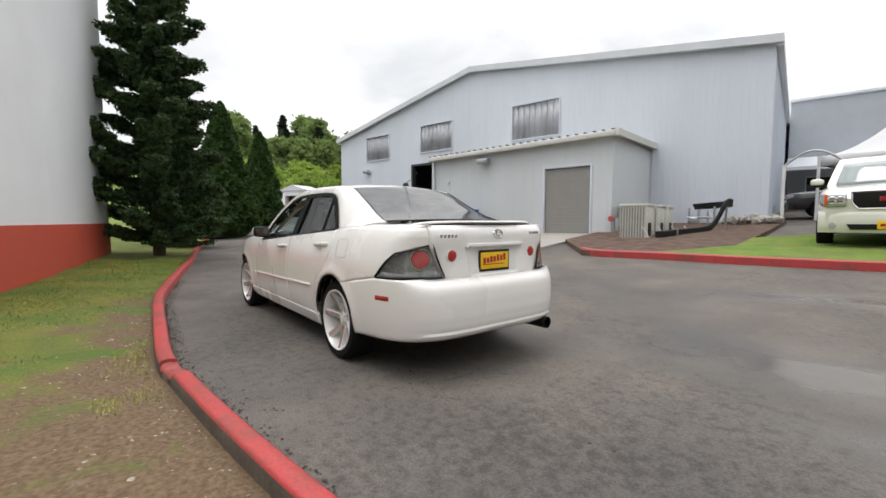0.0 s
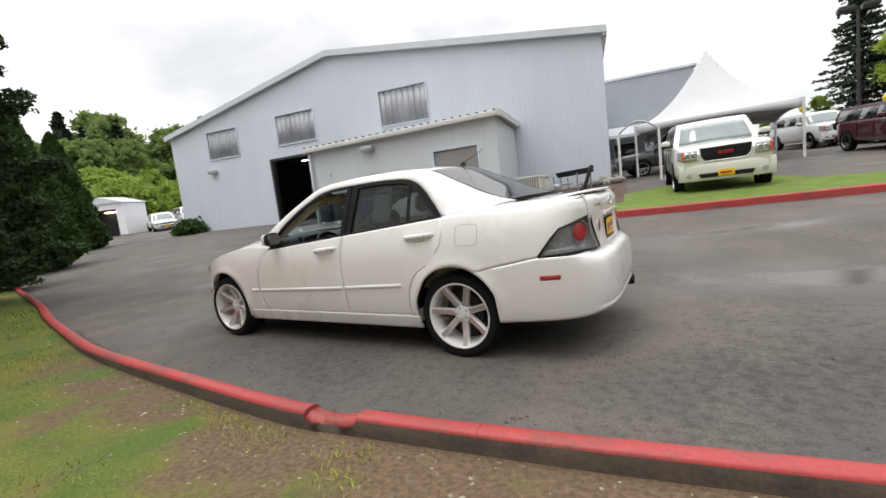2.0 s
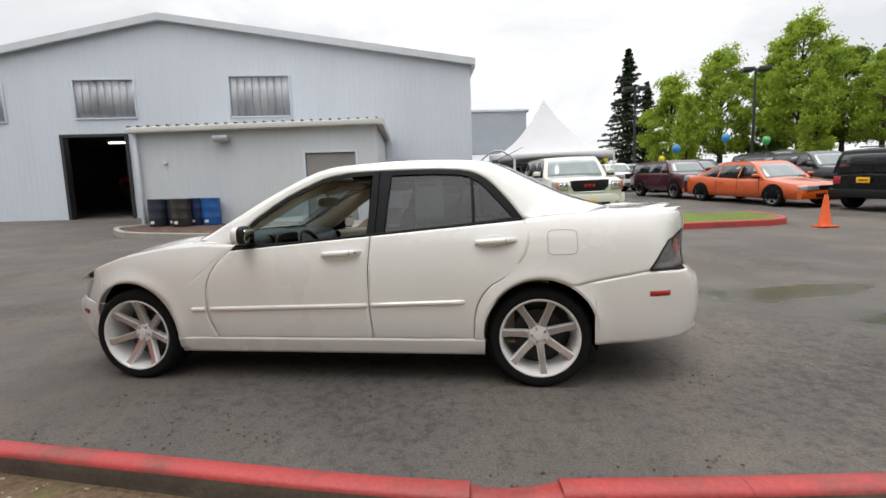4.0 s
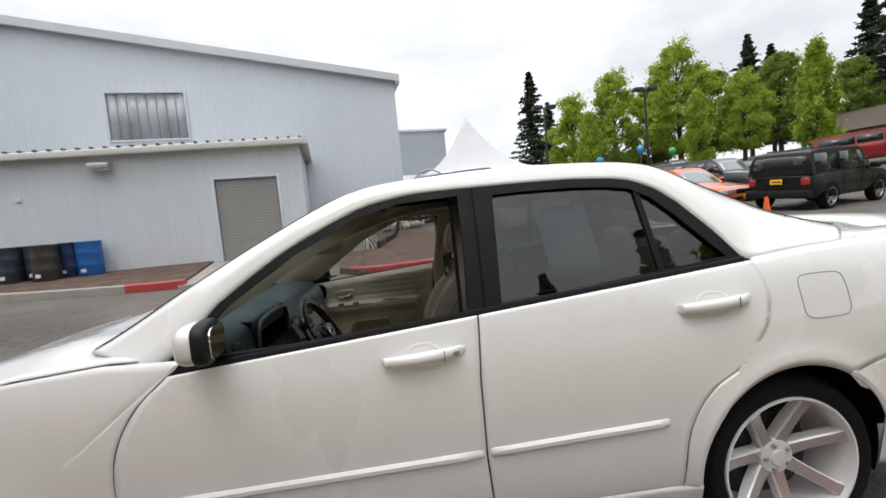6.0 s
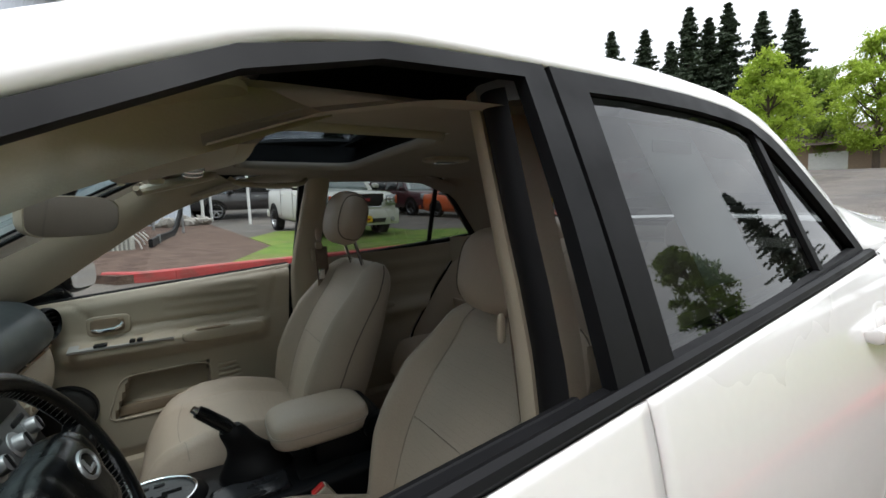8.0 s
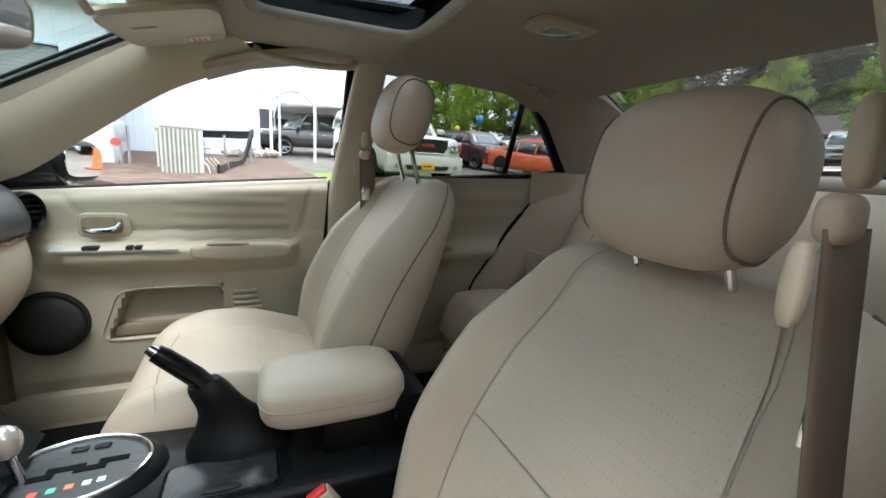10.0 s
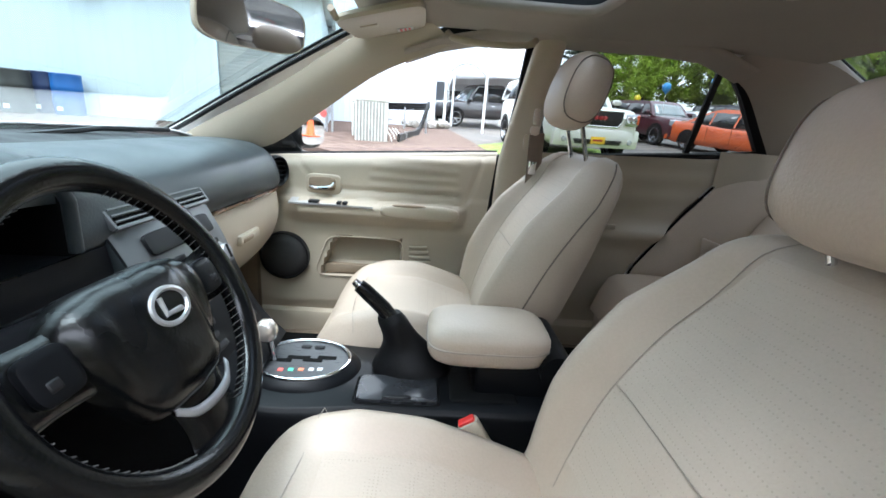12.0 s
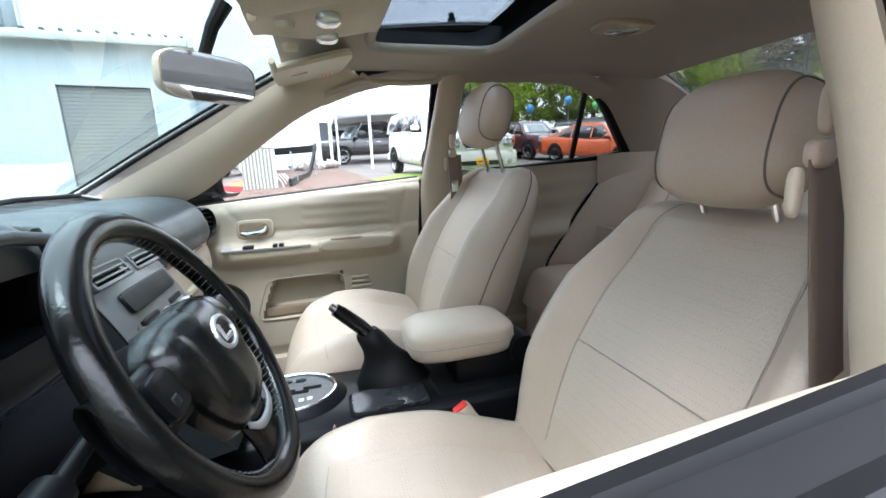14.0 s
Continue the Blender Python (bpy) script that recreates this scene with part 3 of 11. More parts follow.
# clerestory windows of corrugated fibreglass
for i, (a, b, c, d) in enumerate(WINDOWS):
    w = tagged(new("window_%d" % (i + 1)), "weathered corrugated translucent window panel in the metal wall", "window", kind="structure")
    w.matrix_basis = BUILDING
    bm = bmesh.new()
    for s in ((a, a + 0.06, c, d), (b - 0.06, b, c, d), (a + 0.06, b - 0.06, c, c + 0.06), (a + 0.06, b - 0.06, d - 0.06, d)):
        box(bm, s[0], s[1], 15.44, 15.58, s[2], s[3], 0.008)
    part("window_frame", bm, M_SIDING, w)
    n = 8
    for k in range(n):
        ua, ub = a + 0.06 + (b - a - 0.12) * k / n, a + 0.06 + (b - a - 0.12) * (k + 1) / n
        bm = bmesh.new()
        grid(bm, lambda u, v, ua=ua, ub=ub: (ua + 0.004 + (ub - ua - 0.008) * u, 15.53 - 0.03 * math.sin(math.pi * u), c + 0.06 + (d - c - 0.12) * v), 8, 1)
        ob = part("pane", bm, M_CORR, w)
        solid(ob, 0.006)
    bm = bmesh.new()
    box(bm, a, b, 15.56, 15.6, c, d)
    part("backing", bm, M_DARK, w)

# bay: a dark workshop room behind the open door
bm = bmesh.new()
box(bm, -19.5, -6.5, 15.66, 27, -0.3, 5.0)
room = mesh_ob("bay_room", bm, mat("mottled_dark_grey", (0.09, 0.085, 0.08), 0.9, vary=0.4, scale=0.7))
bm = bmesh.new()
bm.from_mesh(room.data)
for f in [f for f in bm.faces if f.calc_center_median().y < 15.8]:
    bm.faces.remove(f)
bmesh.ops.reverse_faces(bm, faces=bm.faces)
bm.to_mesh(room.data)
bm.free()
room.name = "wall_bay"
tagged(room, "dark mottled grey workshop room behind the open bay door", "wall", kind="structure").matrix_basis = BUILDING
bm = bmesh.new()
for a, b, c, d in ((-14.2, -14.08, -0.3, 4.5), (-11.6, -11.5, -0.3, 4.5), (-14.2, -11.5, 4.4, 4.52)):
    box(bm, a, b, 15.4, 15.7, c, d)
tagged(mesh_ob("door_1", bm, M_BLACKM), "black steel frame of the open workshop bay", "door", kind="structure").matrix_basis = BUILDING

# annex with a lean-to roof
bm = bmesh.new()
sheet_wall(bm, -8.4, -0.75, -0.4, lambda u: 3.72 + 0.018 * (u + 8.4), 11.0, [(-3.12, -1.47, -0.4, 2.96)], rib=0.3, depth=0.004)
tagged(mesh_ob("wall_annex", bm, M_ANNEX), "pale grey metal wall of the low annex", "wall", kind="structure")
bm = bmesh.new()
box(bm, -0.9, -0.76, 11.16, 15.45, -0.4, 3.92)
box(bm, -8.39, -8.26, 11.16, 15.45, -0.4, 3.70)
tagged(mesh_ob("wall_annex_side", bm, M_ANNEX), "pale grey side wall of the annex", "wall", kind="structure").matrix_basis = BUILDING
bm = bmesh.new()
prof = [(10.78, 3.80), (10.78, 3.98), (10.82, 4.02), (15.5, 4.20), (15.5, 4.06), (11.0, 3.90)]
for u0, u1, d0, d1 in ((-8.58, -0.6, -0.14, 0.0),):
    A = [bm.verts.new((u0, n, z + d0)) for n, z in prof]
    B = [bm.verts.new((u1, n, z + d1)) for n, z in prof]
    for i in range(6):
        bm.faces.new((A[i], A[(i + 1) % 6], B[(i + 1) % 6], B[i]))
    bm.faces.new(A), bm.faces.new(B[::-1])
annex_roof = tagged(mesh_ob("roof_annex", bm, M_FASCIA), "pale metal lean-to roof with dark ribs and a cream fascia", "roof", kind="structure")
annex_roof.matrix_basis = BUILDING
for k in range(27):
    u = -8.5 + k * 0.3
    dz = -0.14 * (1 - (u + 8.58) / 7.98)
    bm = bmesh.new()
    A = [(u - 0.03, 10.72, 4.0 + dz), (u + 0.03, 10.72, 4.0 + dz), (u + 0.02, 15.45, 4.19 + dz), (u - 0.02, 15.45, 4.19 + dz)]
    lo, hi = [bm.verts.new(p) for p in A], [bm.verts.new((p[0], p[1], p[2] + 0.045)) for p in A]
    bm.faces.new(hi)
    for i in range(4):
        bm.faces.new((lo[i], lo[(i + 1) % 4], hi[(i + 1) % 4], hi[i]))
    part("roof_rib", bm, M_RIBD, annex_roof, smooth=None)
bm = bmesh.new()
box(bm, -8.55, -0.62, 10.70, 10.78, 3.82, 3.98, 0.015)
bmesh.ops.transform(bm, matrix=Matrix.Rotation(-0.0175, 4, "Y"), verts=bm.verts, space=Matrix.Translation((0.6, 0, -3.9)))
prism(bm, [(10.74, 3.82), (10.74, 4.03), (15.45, 4.21), (15.45, 3.98)], -0.6, -0.5, "x")
part("gutter", bm, M_FASCIA, annex_roof)
bm = bmesh.new()
box(bm, -8.46, -8.36, 10.86, 10.98, 0.55, 3.75, 0.02)
box(bm, -8.5, -8.3, 10.6, 10.98, 0.5, 0.62, 0.03)
part("downpipe", bm, M_TRIMW, annex_roof)

# roller door: one slat over another in a pale frame
roller = tagged(new("door_2"), "closed grey slatted roller door in a pale frame", "roller door", kind="structure")
roller.matrix_basis = BUILDING
for k in range(30):
    bm = bmesh.new()
    z = 0.55 + k * 0.08
    prism(bm, [(11.038, z), (11.033, z + 0.012), (11.032, z + 0.04), (11.033, z + 0.068), (11.038, z + 0.0795), (11.09, z + 0.0795), (11.09, z)], -3.1, -1.49, "x")
    part("slat", bm, M_ROLLER, roller, smooth=None)
bm = bmesh.new()
box(bm, -3.2, -3.12, 10.96, 11.08, 0.5, 3.04, 0.01), box(bm, -1.47, -1.4, 10.96, 11.08, 0.5, 3.04, 0.01), box(bm, -3.12, -1.47, 10.96, 11.08, 2.96, 3.04, 0.01)
part("door_frame", bm, M_SIDING, roller)

# bed before the annex with its kerbs, ramp and lawn
def slab(name, outline, z_up, material, label, category, thick=0.3, step=0.5):
    """A raised bed that follows the ground; outline in world x, y."""
    bm = bmesh.new()
    vs = [bm.verts.new((x, y, lie(x, y) + z_up)) for x, y in outline]
    top = bm.faces.new(vs)
    r = bmesh.ops.extrude_face_region(bm, geom=[top])
    bmesh.ops.translate(bm, vec=(0, 0, -thick), verts=[v for v in r["geom"] if isinstance(v, bmesh.types.BMVert)])
    bmesh.ops.triangulate(bm, faces=bm.faces)
    return structure(name, bm, material, label, category, None)


P = lambda u, n: tuple(at_building(u, n)[:2])
FAR = [(-0.75, 6.0), (0.6, 6.25), (2.14, 6.36), (3.76, 6.6), (5.6, 6.9), (6.7, 7.05), (7.4, 7.18), (7.9, 7.55), (8.1, 8.3), (8.0, 9.2)]
slab("ground_mulch_bed", [P(-8.75, 10.2), P(-8.4, 9.6), P(-7.6, 8.8), P(-5.9, 8.15), P(-4.2, 7.7), P(-3.2, 7.55), P(-3.4, 11.05), P(-8.4, 11.05)], 0.12, M_MULCH, "red-brown bark mulch bed along the annex", "mulch bed")
slab("ground_mulch_yard", [(-0.95, 6.1), (0.4, 6.3), (1.4, 8.2), (1.0, 12.0), P(3.6, 16.4), P(3.1, 15.6), P(-0.7, 15.6), P(-0.7, 11.0), P(-1.2, 11.0), P(-1.2, 8.5)], 0.12, M_MULCH, "red-brown bark mulch with bare earth round the units", "mulch bed")
slab("ground_lawn", [(0.4, 6.26), (2.14, 6.40), (3.76, 6.64), (5.6, 6.94), (6.7, 7.09), (7.36, 7.22), (7.85, 7.6), (8.04, 8.3), (7.94, 9.2), (7.0, 9.1), (5.4, 9.4), (4.6, 11.6), (2.0, 11.2), (1.2, 10.0), (1.4, 8.2)], 0.13, M_LAWN, "strip of mown lawn between kerb and parked cars", "lawn")
slab("pavement_ramp", [P(-3.25, 7.45), P(-1.15, 6.95), P(-1.2, 11.05), P(-3.45, 11.05)], 0.07, M_CONC, "pale concrete apron before the roller door", "concrete apron")
far_line = curve([(*p, 0) for p in [(-1.15, 6.35), (-0.6, 6.1), *FAR[1:]]], 90)
kerb("kerb_far", far_line, [0, 12, 24, 40, 60, 90], [(0.0, -0.1), (0.0, 0.13), (0.02, 0.15), (0.12, 0.15), (0.14, 0.13), (0.14, -0.1)], "red-painted kerb edging the lawn", False)
bm = strip_along("kerb_bed", curve([(*P(-8.45, 11.0), 0), (*P(-8.85, 10.3), 0), (*P(-8.45, 9.55), 0), (*P(-7.6, 8.75), 0), (*P(-5.9, 8.1), 0), (*P(-4.25, 7.66), 0)], 40), [(0, -0.1), (0, 0.15), (0.02, 0.17), (0.14, 0.17), (0.16, 0.14), (0.16, -0.1)], M_CONC, "", "")
structure("kerb_bed", bm, M_CONC, "weathered grey concrete kerb round the mulch bed", "kerb")
bm = strip_along("kerb_bed_red", curve([(*P(-4.25, 7.66), 0), (*P(-3.7, 7.56), 0), (*P(-3.15, 7.48), 0)], 8), [(-0.006, -0.1), (-0.006, 0.155), (0.02, 0.178), (0.14, 0.178), (0.166, 0.14), (0.166, -0.1)], M_RED, "", "")
structure("kerb_bed_red", bm, M_RED, "red-painted end of the bed kerb", "kerb")

# white building with a red base on the near side
w0, w1 = Vector((-2.0, -3.55, 0)), Vector((-9.4, -2.15, 0))
d = (w1 - w0).normalized()
nrm = Vector((d.y, -d.x, 0))
if nrm.y > 0:
    nrm = -nrm
for nm, z0, z1, off, material, label in (("wall_near_base", -0.2, 1.02, 0.02, M_STUCCO_RED, "red-painted base of the white building"), ("wall_near", 1.02, 7.5, 0.0, M_STUCCO, "white stucco wall of the near building")):
    bm = bmesh.new()
    q = [w0 - nrm * off, w1 - nrm * off + d * off, w1 + nrm * 10 + d * off, w0 + nrm * 10]
    lo, hi = [bm.verts.new((p.x, p.y, z0)) for p in q], [bm.verts.new((p.x, p.y, z1)) for p in q]
    bm.faces.new(lo[::-1]), bm.faces.new(hi)
    for i in range(4):
        bm.faces.new((lo[i], lo[(i + 1) % 4], hi[(i + 1) % 4], hi[i]))
    structure(nm, bm, material, label, "wall", None)

# ---- the white sedan: outside ----
M_BODY = paint("warm_white_paint", (0.81, 0.79, 0.775), 0.0, 0.28)
M_GAP = mat("black_gap", (0.006, 0.006, 0.006), 0.9, vary=0.1, spec=0.1)
M_FRAME = mat("black_window_frame", (0.006, 0.006, 0.007), 0.55, spec=0.2, vary=0.1, scale=10)
M_TINT = glass("tinted_glass", (0.22, 0.24, 0.24), gloss=1.6)
M_SCREEN = glass("windscreen_glass", (0.46, 0.58, 0.57))
M_REARGL = glass("rear_screen_glass", (0.20, 0.22, 0.23), gloss=3.0)
M_RIMW = mat("white_alloy", (0.74, 0.73, 0.72), 0.25, vary=0.05, coat=0.6)
M_SMOKE = glass("smoked_lens", (0.74, 0.73, 0.73), gloss=1.0)
M_TAILIN = mat("lamp_reflector", (0.30, 0.30, 0.31), 0.35, 0.2, vary=0.3, scale=30)

LIFT = 0.03  # ride height of the body over its own axes
RIDE = Matrix.Translation((0, 0, LIFT))
sedan = thing("sedan", "white four-door sedan with white alloy wheels on the asphalt", "car", m=RIDE)
PR, PF = 4.8, 2.85
RL, FL = 1.36, 1.26


def plan_w(x):
    """Half width of the body at its widest height."""
    if x > 1.0:
        return 0.86 * max(0.0, 1 - ((x - 1.0) / RL) ** PR) ** (1 / PR)
    if x < -0.9:
        return 0.86 * max(0.0, 1 - ((-0.9 - x) / FL) ** PF) ** (1 / PF)
    return 0.86


SIDE_IN = [(0.17, 0.065), (0.22, 0.045), (0.30, 0.024), (0.38, 0.012), (0.50, 0.003), (0.60, 0.0), (0.70, 0.003), (0.78, 0.012), (0.85, 0.027), (0.90, 0.042), (0.95, 0.062), (1.0, 0.09), (1.04, 0.13), (1.07, 0.19)]


def smoothed(z, pts):
    return (poly(z - 0.03, pts) + 2 * poly(z, pts) + poly(z + 0.03, pts)) / 4


def belt(x):
    return 0.884 + 0.077 * x


def flare(x, z):
    """The wheel arches stand out a little."""
    s = 0.0
    for xc in (-1.335, 1.335):
        d = math.hypot(x - xc, z - 0.31)
        s += 0.014 * max(0.0, 1 - abs(d - 0.345) / 0.10) ** 2 if z > 0.2 else 0
    return s


def side_y(x, z):
    return plan_w(x) - smoothed(z, SIDE_IN) + flare(x, z)


def glass_y(x, z):
    """Half width of the cabin over the belt line."""
    t = z - 0.90
    return 0.806 - 0.36 * t - 0.12 * t * t - 0.035 * max(0.0, x - 0.6) ** 1.5 - 0.05 * max(0.0, -0.1 - x) ** 1.5


RA = 0.331


def arch(x, xc, r=RA, base=0.2):
    dx = abs(x - xc)
    zc = 0.31
    return zc + math.sqrt(r * r - dx * dx) if dx < math.sqrt(r * r - (zc - base) ** 2) else base


def side_sheet(bm, s, x0, x1, z0, z1, nu=24, nv=16, off=0.0):
    """A body panel on side s (-1 left, 1 right) between edges x0(z), x1(z), z0(x), z1(x)."""
    def f(u, v):
        x, z = 0.0, 0.6
        for _ in range(14):
            x = x0(z) + (x1(z) - x0(z)) * u
            z = z0(x) + (z1(x) - z0(x)) * v
        return (x, s * (side_y(x, z) + off), z)
    return grid(bm, f, nu, nv)


def const(c):
    return lambda _: c


FRONT_GAP = [(0.17, -0.70), (0.27, -0.725), (0.40, -0.767), (0.55, -0.773), (0.66, -0.748), (0.76, -0.688), (0.84, -0.60), (0.9, -0.55)]
MID_GAP = [(0.2, 0.322), (0.29, 0.320), (0.48, 0.307), (0.71, 0.308), (0.91, 0.323)]
REAR_GAP = [(0.2, 0.935), (0.29, 0.945), (0.47, 0.966), (0.592, 1.041), (0.665, 1.155), (0.766, 1.244), (0.83, 1.272), (0.90, 1.282), (0.985, 1.262)]
SKIRT = 0.272
FRONT_GAP, REAR_GAP = ([(p.x, p.y) for p in curve([(*q, 0) for q in G], 90)] for G in (FRONT_GAP, REAR_GAP))


def hood_z(x):
    """Height of the wing's top edge."""
    return poly(x, [(-2.1, 0.56), (-1.92, 0.62), (-1.73, 0.692), (-1.55, 0.755), (-1.38, 0.808), (-1.05, 0.865), (-0.78, 0.885), (-0.5, 0.875)])


def deck_z(x):
    return poly(x, [(1.2, 0.983), (1.45, 1.004), (1.75, 1.018), (2.0, 1.016), (2.2, 1.002)])


def rear_pt(th, z, d):
    """Point of the rear corner curve (0 side, 90 degrees centre line), d metres inwards; th in radians."""
    c, s_ = max(math.cos(th), 1e-4), max(math.sin(th), 1e-4)
    x, y = 1.0 + RL * s_ ** (2 / PR), 0.86 * c ** (2 / PR)
    nx, ny = ((x - 1) / RL) ** (PR - 1) / RL, (y / 0.86) ** (PR - 1) / 0.86
    k = math.hypot(nx, ny)
    return x - d * nx / k, y - d * ny / k, z


def th_of_x(x):
    return math.asin(min(1, (max(0.0, x - 1.0) / RL) ** (PR / 2)))


def front_pt(th, z, d):
    """The same round the nose."""
    c, s_ = max(math.cos(th), 1e-4), max(math.sin(th), 1e-4)
    x, y = -0.9 - FL * s_ ** (2 / PF), 0.86 * c ** (2 / PF)
    nx, ny = ((-0.9 - x) / FL) ** (PF - 1) / FL, (y / 0.86) ** (PF - 1) / 0.86
    k = math.hypot(nx, ny)
    return x + d * nx / k, y - d * ny / k, z


def th_of_front(x):
    return math.asin(min(1, (max(0.0, -0.9 - x) / FL) ** (PF / 2)))


REAR_IN = [(0.25, 0.075), (0.265, 0.055), (0.28, 0.03), (0.31, 0.012), (0.325, 0.02), (0.34, 0.012), (0.42, 0.0), (0.52, 0.0), (0.58, 0.006), (0.62, 0.018), (0.65, 0.045), (0.665, 0.08), (0.675, 0.115)]
FACE_IN = [(0.66, 0.085), (0.70, 0.088), (0.74, 0.095), (0.84, 0.102), (0.90, 0.097), (0.95, 0.095), (0.99, 0.104), (1.01, 0.117), (1.03, 0.142)]
NOSE_IN = [(0.18, 0.05), (0.25, 0.012), (0.32, 0.0), (0.46, 0.0), (0.49, 0.012), (0.51, 0.035), (0.56, 0.055), (0.64, 0.10), (0.72, 0.17)]


def blend(th, a, b):
    w = min(1, max(0, (math.degrees(th) - a) / (b - a)))
    return w * w * (3 - 2 * w)


def tail_skin(s, th, z, o=0.0):
    """The upper body round the rear corner."""
    w = blend(th, 25, 55)
    X, Y_, Z = rear_pt(th, z, (1 - w) * smoothed(z, SIDE_IN) + w * poly(z, FACE_IN) - o)
    return (X, s * (Y_ + flare(X, z) * (1 - w)), Z)


def nose_skin(s, th, z, o=0.0):
    w = blend(th, 25, 60)
    X, Y_, Z = front_pt(th, z, (1 - w) * smoothed(z, SIDE_IN) + w * poly(z, NOSE_IN) - o)
    return (X, s * (Y_ + flare(X, z) * (1 - w)), Z)


def along(pts, n):
    """n + 1 points at even steps along a broken line."""
    P = np.array(pts, float)
    L = np.concatenate([[0], np.cumsum(np.hypot(*np.diff(P, axis=0).T))])
    q = np.linspace(0, L[-1], n + 1)
    return list(zip(np.interp(q, L, P[:, 0]), np.interp(q, L, P[:, 1])))


def strip(bm, lower, upper, skin, nv):
    """A pressing between two outlines given in plan x (or angle) and height."""
    def f(u, v):
        i = int(round(u * (len(lower) - 1)))
        (a, b), (c, d) = lower[i], upper[i]
        return skin(a + (c - a) * v, b + (d - b) * v)
    grid(bm, f, len(lower) - 1, nv)


def arc_pts(xc, a0, a1, n):
    return [(xc + RA * math.cos(math.radians(a0 + (a1 - a0) * k / n)), 0.31 + RA * math.sin(math.radians(a0 + (a1 - a0) * k / n))) for k in range(n + 1)]


g = 0.0026
for s in (-1, 1):
    bm = bmesh.new()
    gap = [(poly(z, FRONT_GAP) - g, z) for z in (SKIRT + 0.6 * k / 120 for k in range(121))]
    low = along(arc_pts(-1.335, -6.5, 34, 16), 60)[:-1] + along(arc_pts(-1.335, 34, 138, 40), 45)[:-1] + along(arc_pts(-1.335, 138, 146, 4) + [(-1.755, 0.515)], 12)
    upp = along(gap, 60)[:-1] + along([(x, hood_z(x)) for x in (-0.555 - 1.095 * k / 40 for k in range(41))], 45)[:-1] + along([(-1.65, hood_z(-1.65)), (-1.655, 0.66), (-1.70, 0.60), (-1.755, 0.523)], 12)
    strip(bm, low, upp, lambda x, z: nose_skin(s, th_of_front(x), z) if x < -0.9 else (x, s * side_y(x, z), z), 14)
    solid(part("front_wing", bm, M_BODY, sedan), 0.006, 0)
    bm = bmesh.new()
    side_sheet(bm, s, lambda z: poly(z, FRONT_GAP) + g, lambda z: poly(z, MID_GAP) - g, const(SKIRT + 0.004), belt, 40, 60)
    fdoor = solid(part("front_door", bm, M_BODY, sedan), 0.006, 0)
    bm = bmesh.new()
    side_sheet(bm, s, lambda z: poly(z, MID_GAP) + g, lambda z: poly(z, REAR_GAP) - g, const(SKIRT + 0.004), belt, 40, 60)
    rdoor = solid(part("rear_door", bm, M_BODY, sedan), 0.006, 0)
    bm = bmesh.new()
    def bump_line(x):
        return 0.612 + 0.18 * (x - 1.58)
    T = th_of_x
    low = along(arc_pts(1.335, 186.5, 140, 16), 60)[:-1] + along(arc_pts(1.335, 140, 59, 30) + [(1.70, bump_line(1.70))], 50)[:-1] + along([(1.70, bump_line(1.70)), (1.948, 0.6735), (1.960, 0.70), (2.026, 0.79), (2.085, 0.842)], 26)
    low += [(2.085 + 0.231 * k / 14, 0.842 + 0.062 * k / 14) for k in range(1, 15)]
    gap = [(poly(z, REAR_GAP) + g, z) for z in (SKIRT + (0.985 - SKIRT) * k / 120 for k in range(121))]
    upp = along(gap, 60)[:-1] + along([(x, deck_z(x)) for x in (1.262 + 0.66 * k / 24 for k in range(25))], 50)[:-1] + along([(x, deck_z(x)) for x in (1.922 + 0.25 * k / 12 for k in range(13))], 26)
    upp += [(2.172 + 0.144 * k / 14, deck_z(2.172) + 0.012 * k / 14) for k in range(1, 15)]
    def q_skin(x, z):
        return tail_skin(s, T(x), z) if x > 1.3 else (x, s * side_y(x, z), z)
    strip(bm, low, upp, q_skin, 16)
    solid(part("rear_quarter", bm, M_BODY, sedan), 0.006, 0)
    bm = bmesh.new()
    side_sheet(bm, s, const(-1.008), const(1.008), const(0.168), const(SKIRT), 30, 6, 0.006)
    solid(part("side_skirt", bm, M_BODY, sedan), 0.02)
    # rub strips
    for x0, x1, z0, z1, own in ((-0.885, -0.782, 0.462, 0.466, None), (-0.758, 0.298, 0.466, 0.488, fdoor), (0.318, 0.895, 0.490, 0.508, rdoor)):
        bm = bmesh.new()
        n = 24
        rings = []
        for i in range(n + 1):
            x = x0 + (x1 - x0) * i / n
            zc = z0 + (z1 - z0) * i / n
            e = 0.35 if i in (0, n) else 1
            rings.append([bm.verts.new((x, s * (side_y(x, zc + dz) + dy * e), zc + dz)) for dz, dy in ((-0.016, -0.004), (-0.014, 0.007), (-0.006, 0.013), (0.006, 0.013), (0.014, 0.006), (0.016, -0.004))])
        for a, b in zip(rings, rings[1:]):
            for k in range(5):
                bm.faces.new((a[k], a[k + 1], b[k + 1], b[k]))
        bm.faces.new(rings[0]), bm.faces.new(rings[-1])
        part("rub_strip", bm, M_BODY, own or sedan)
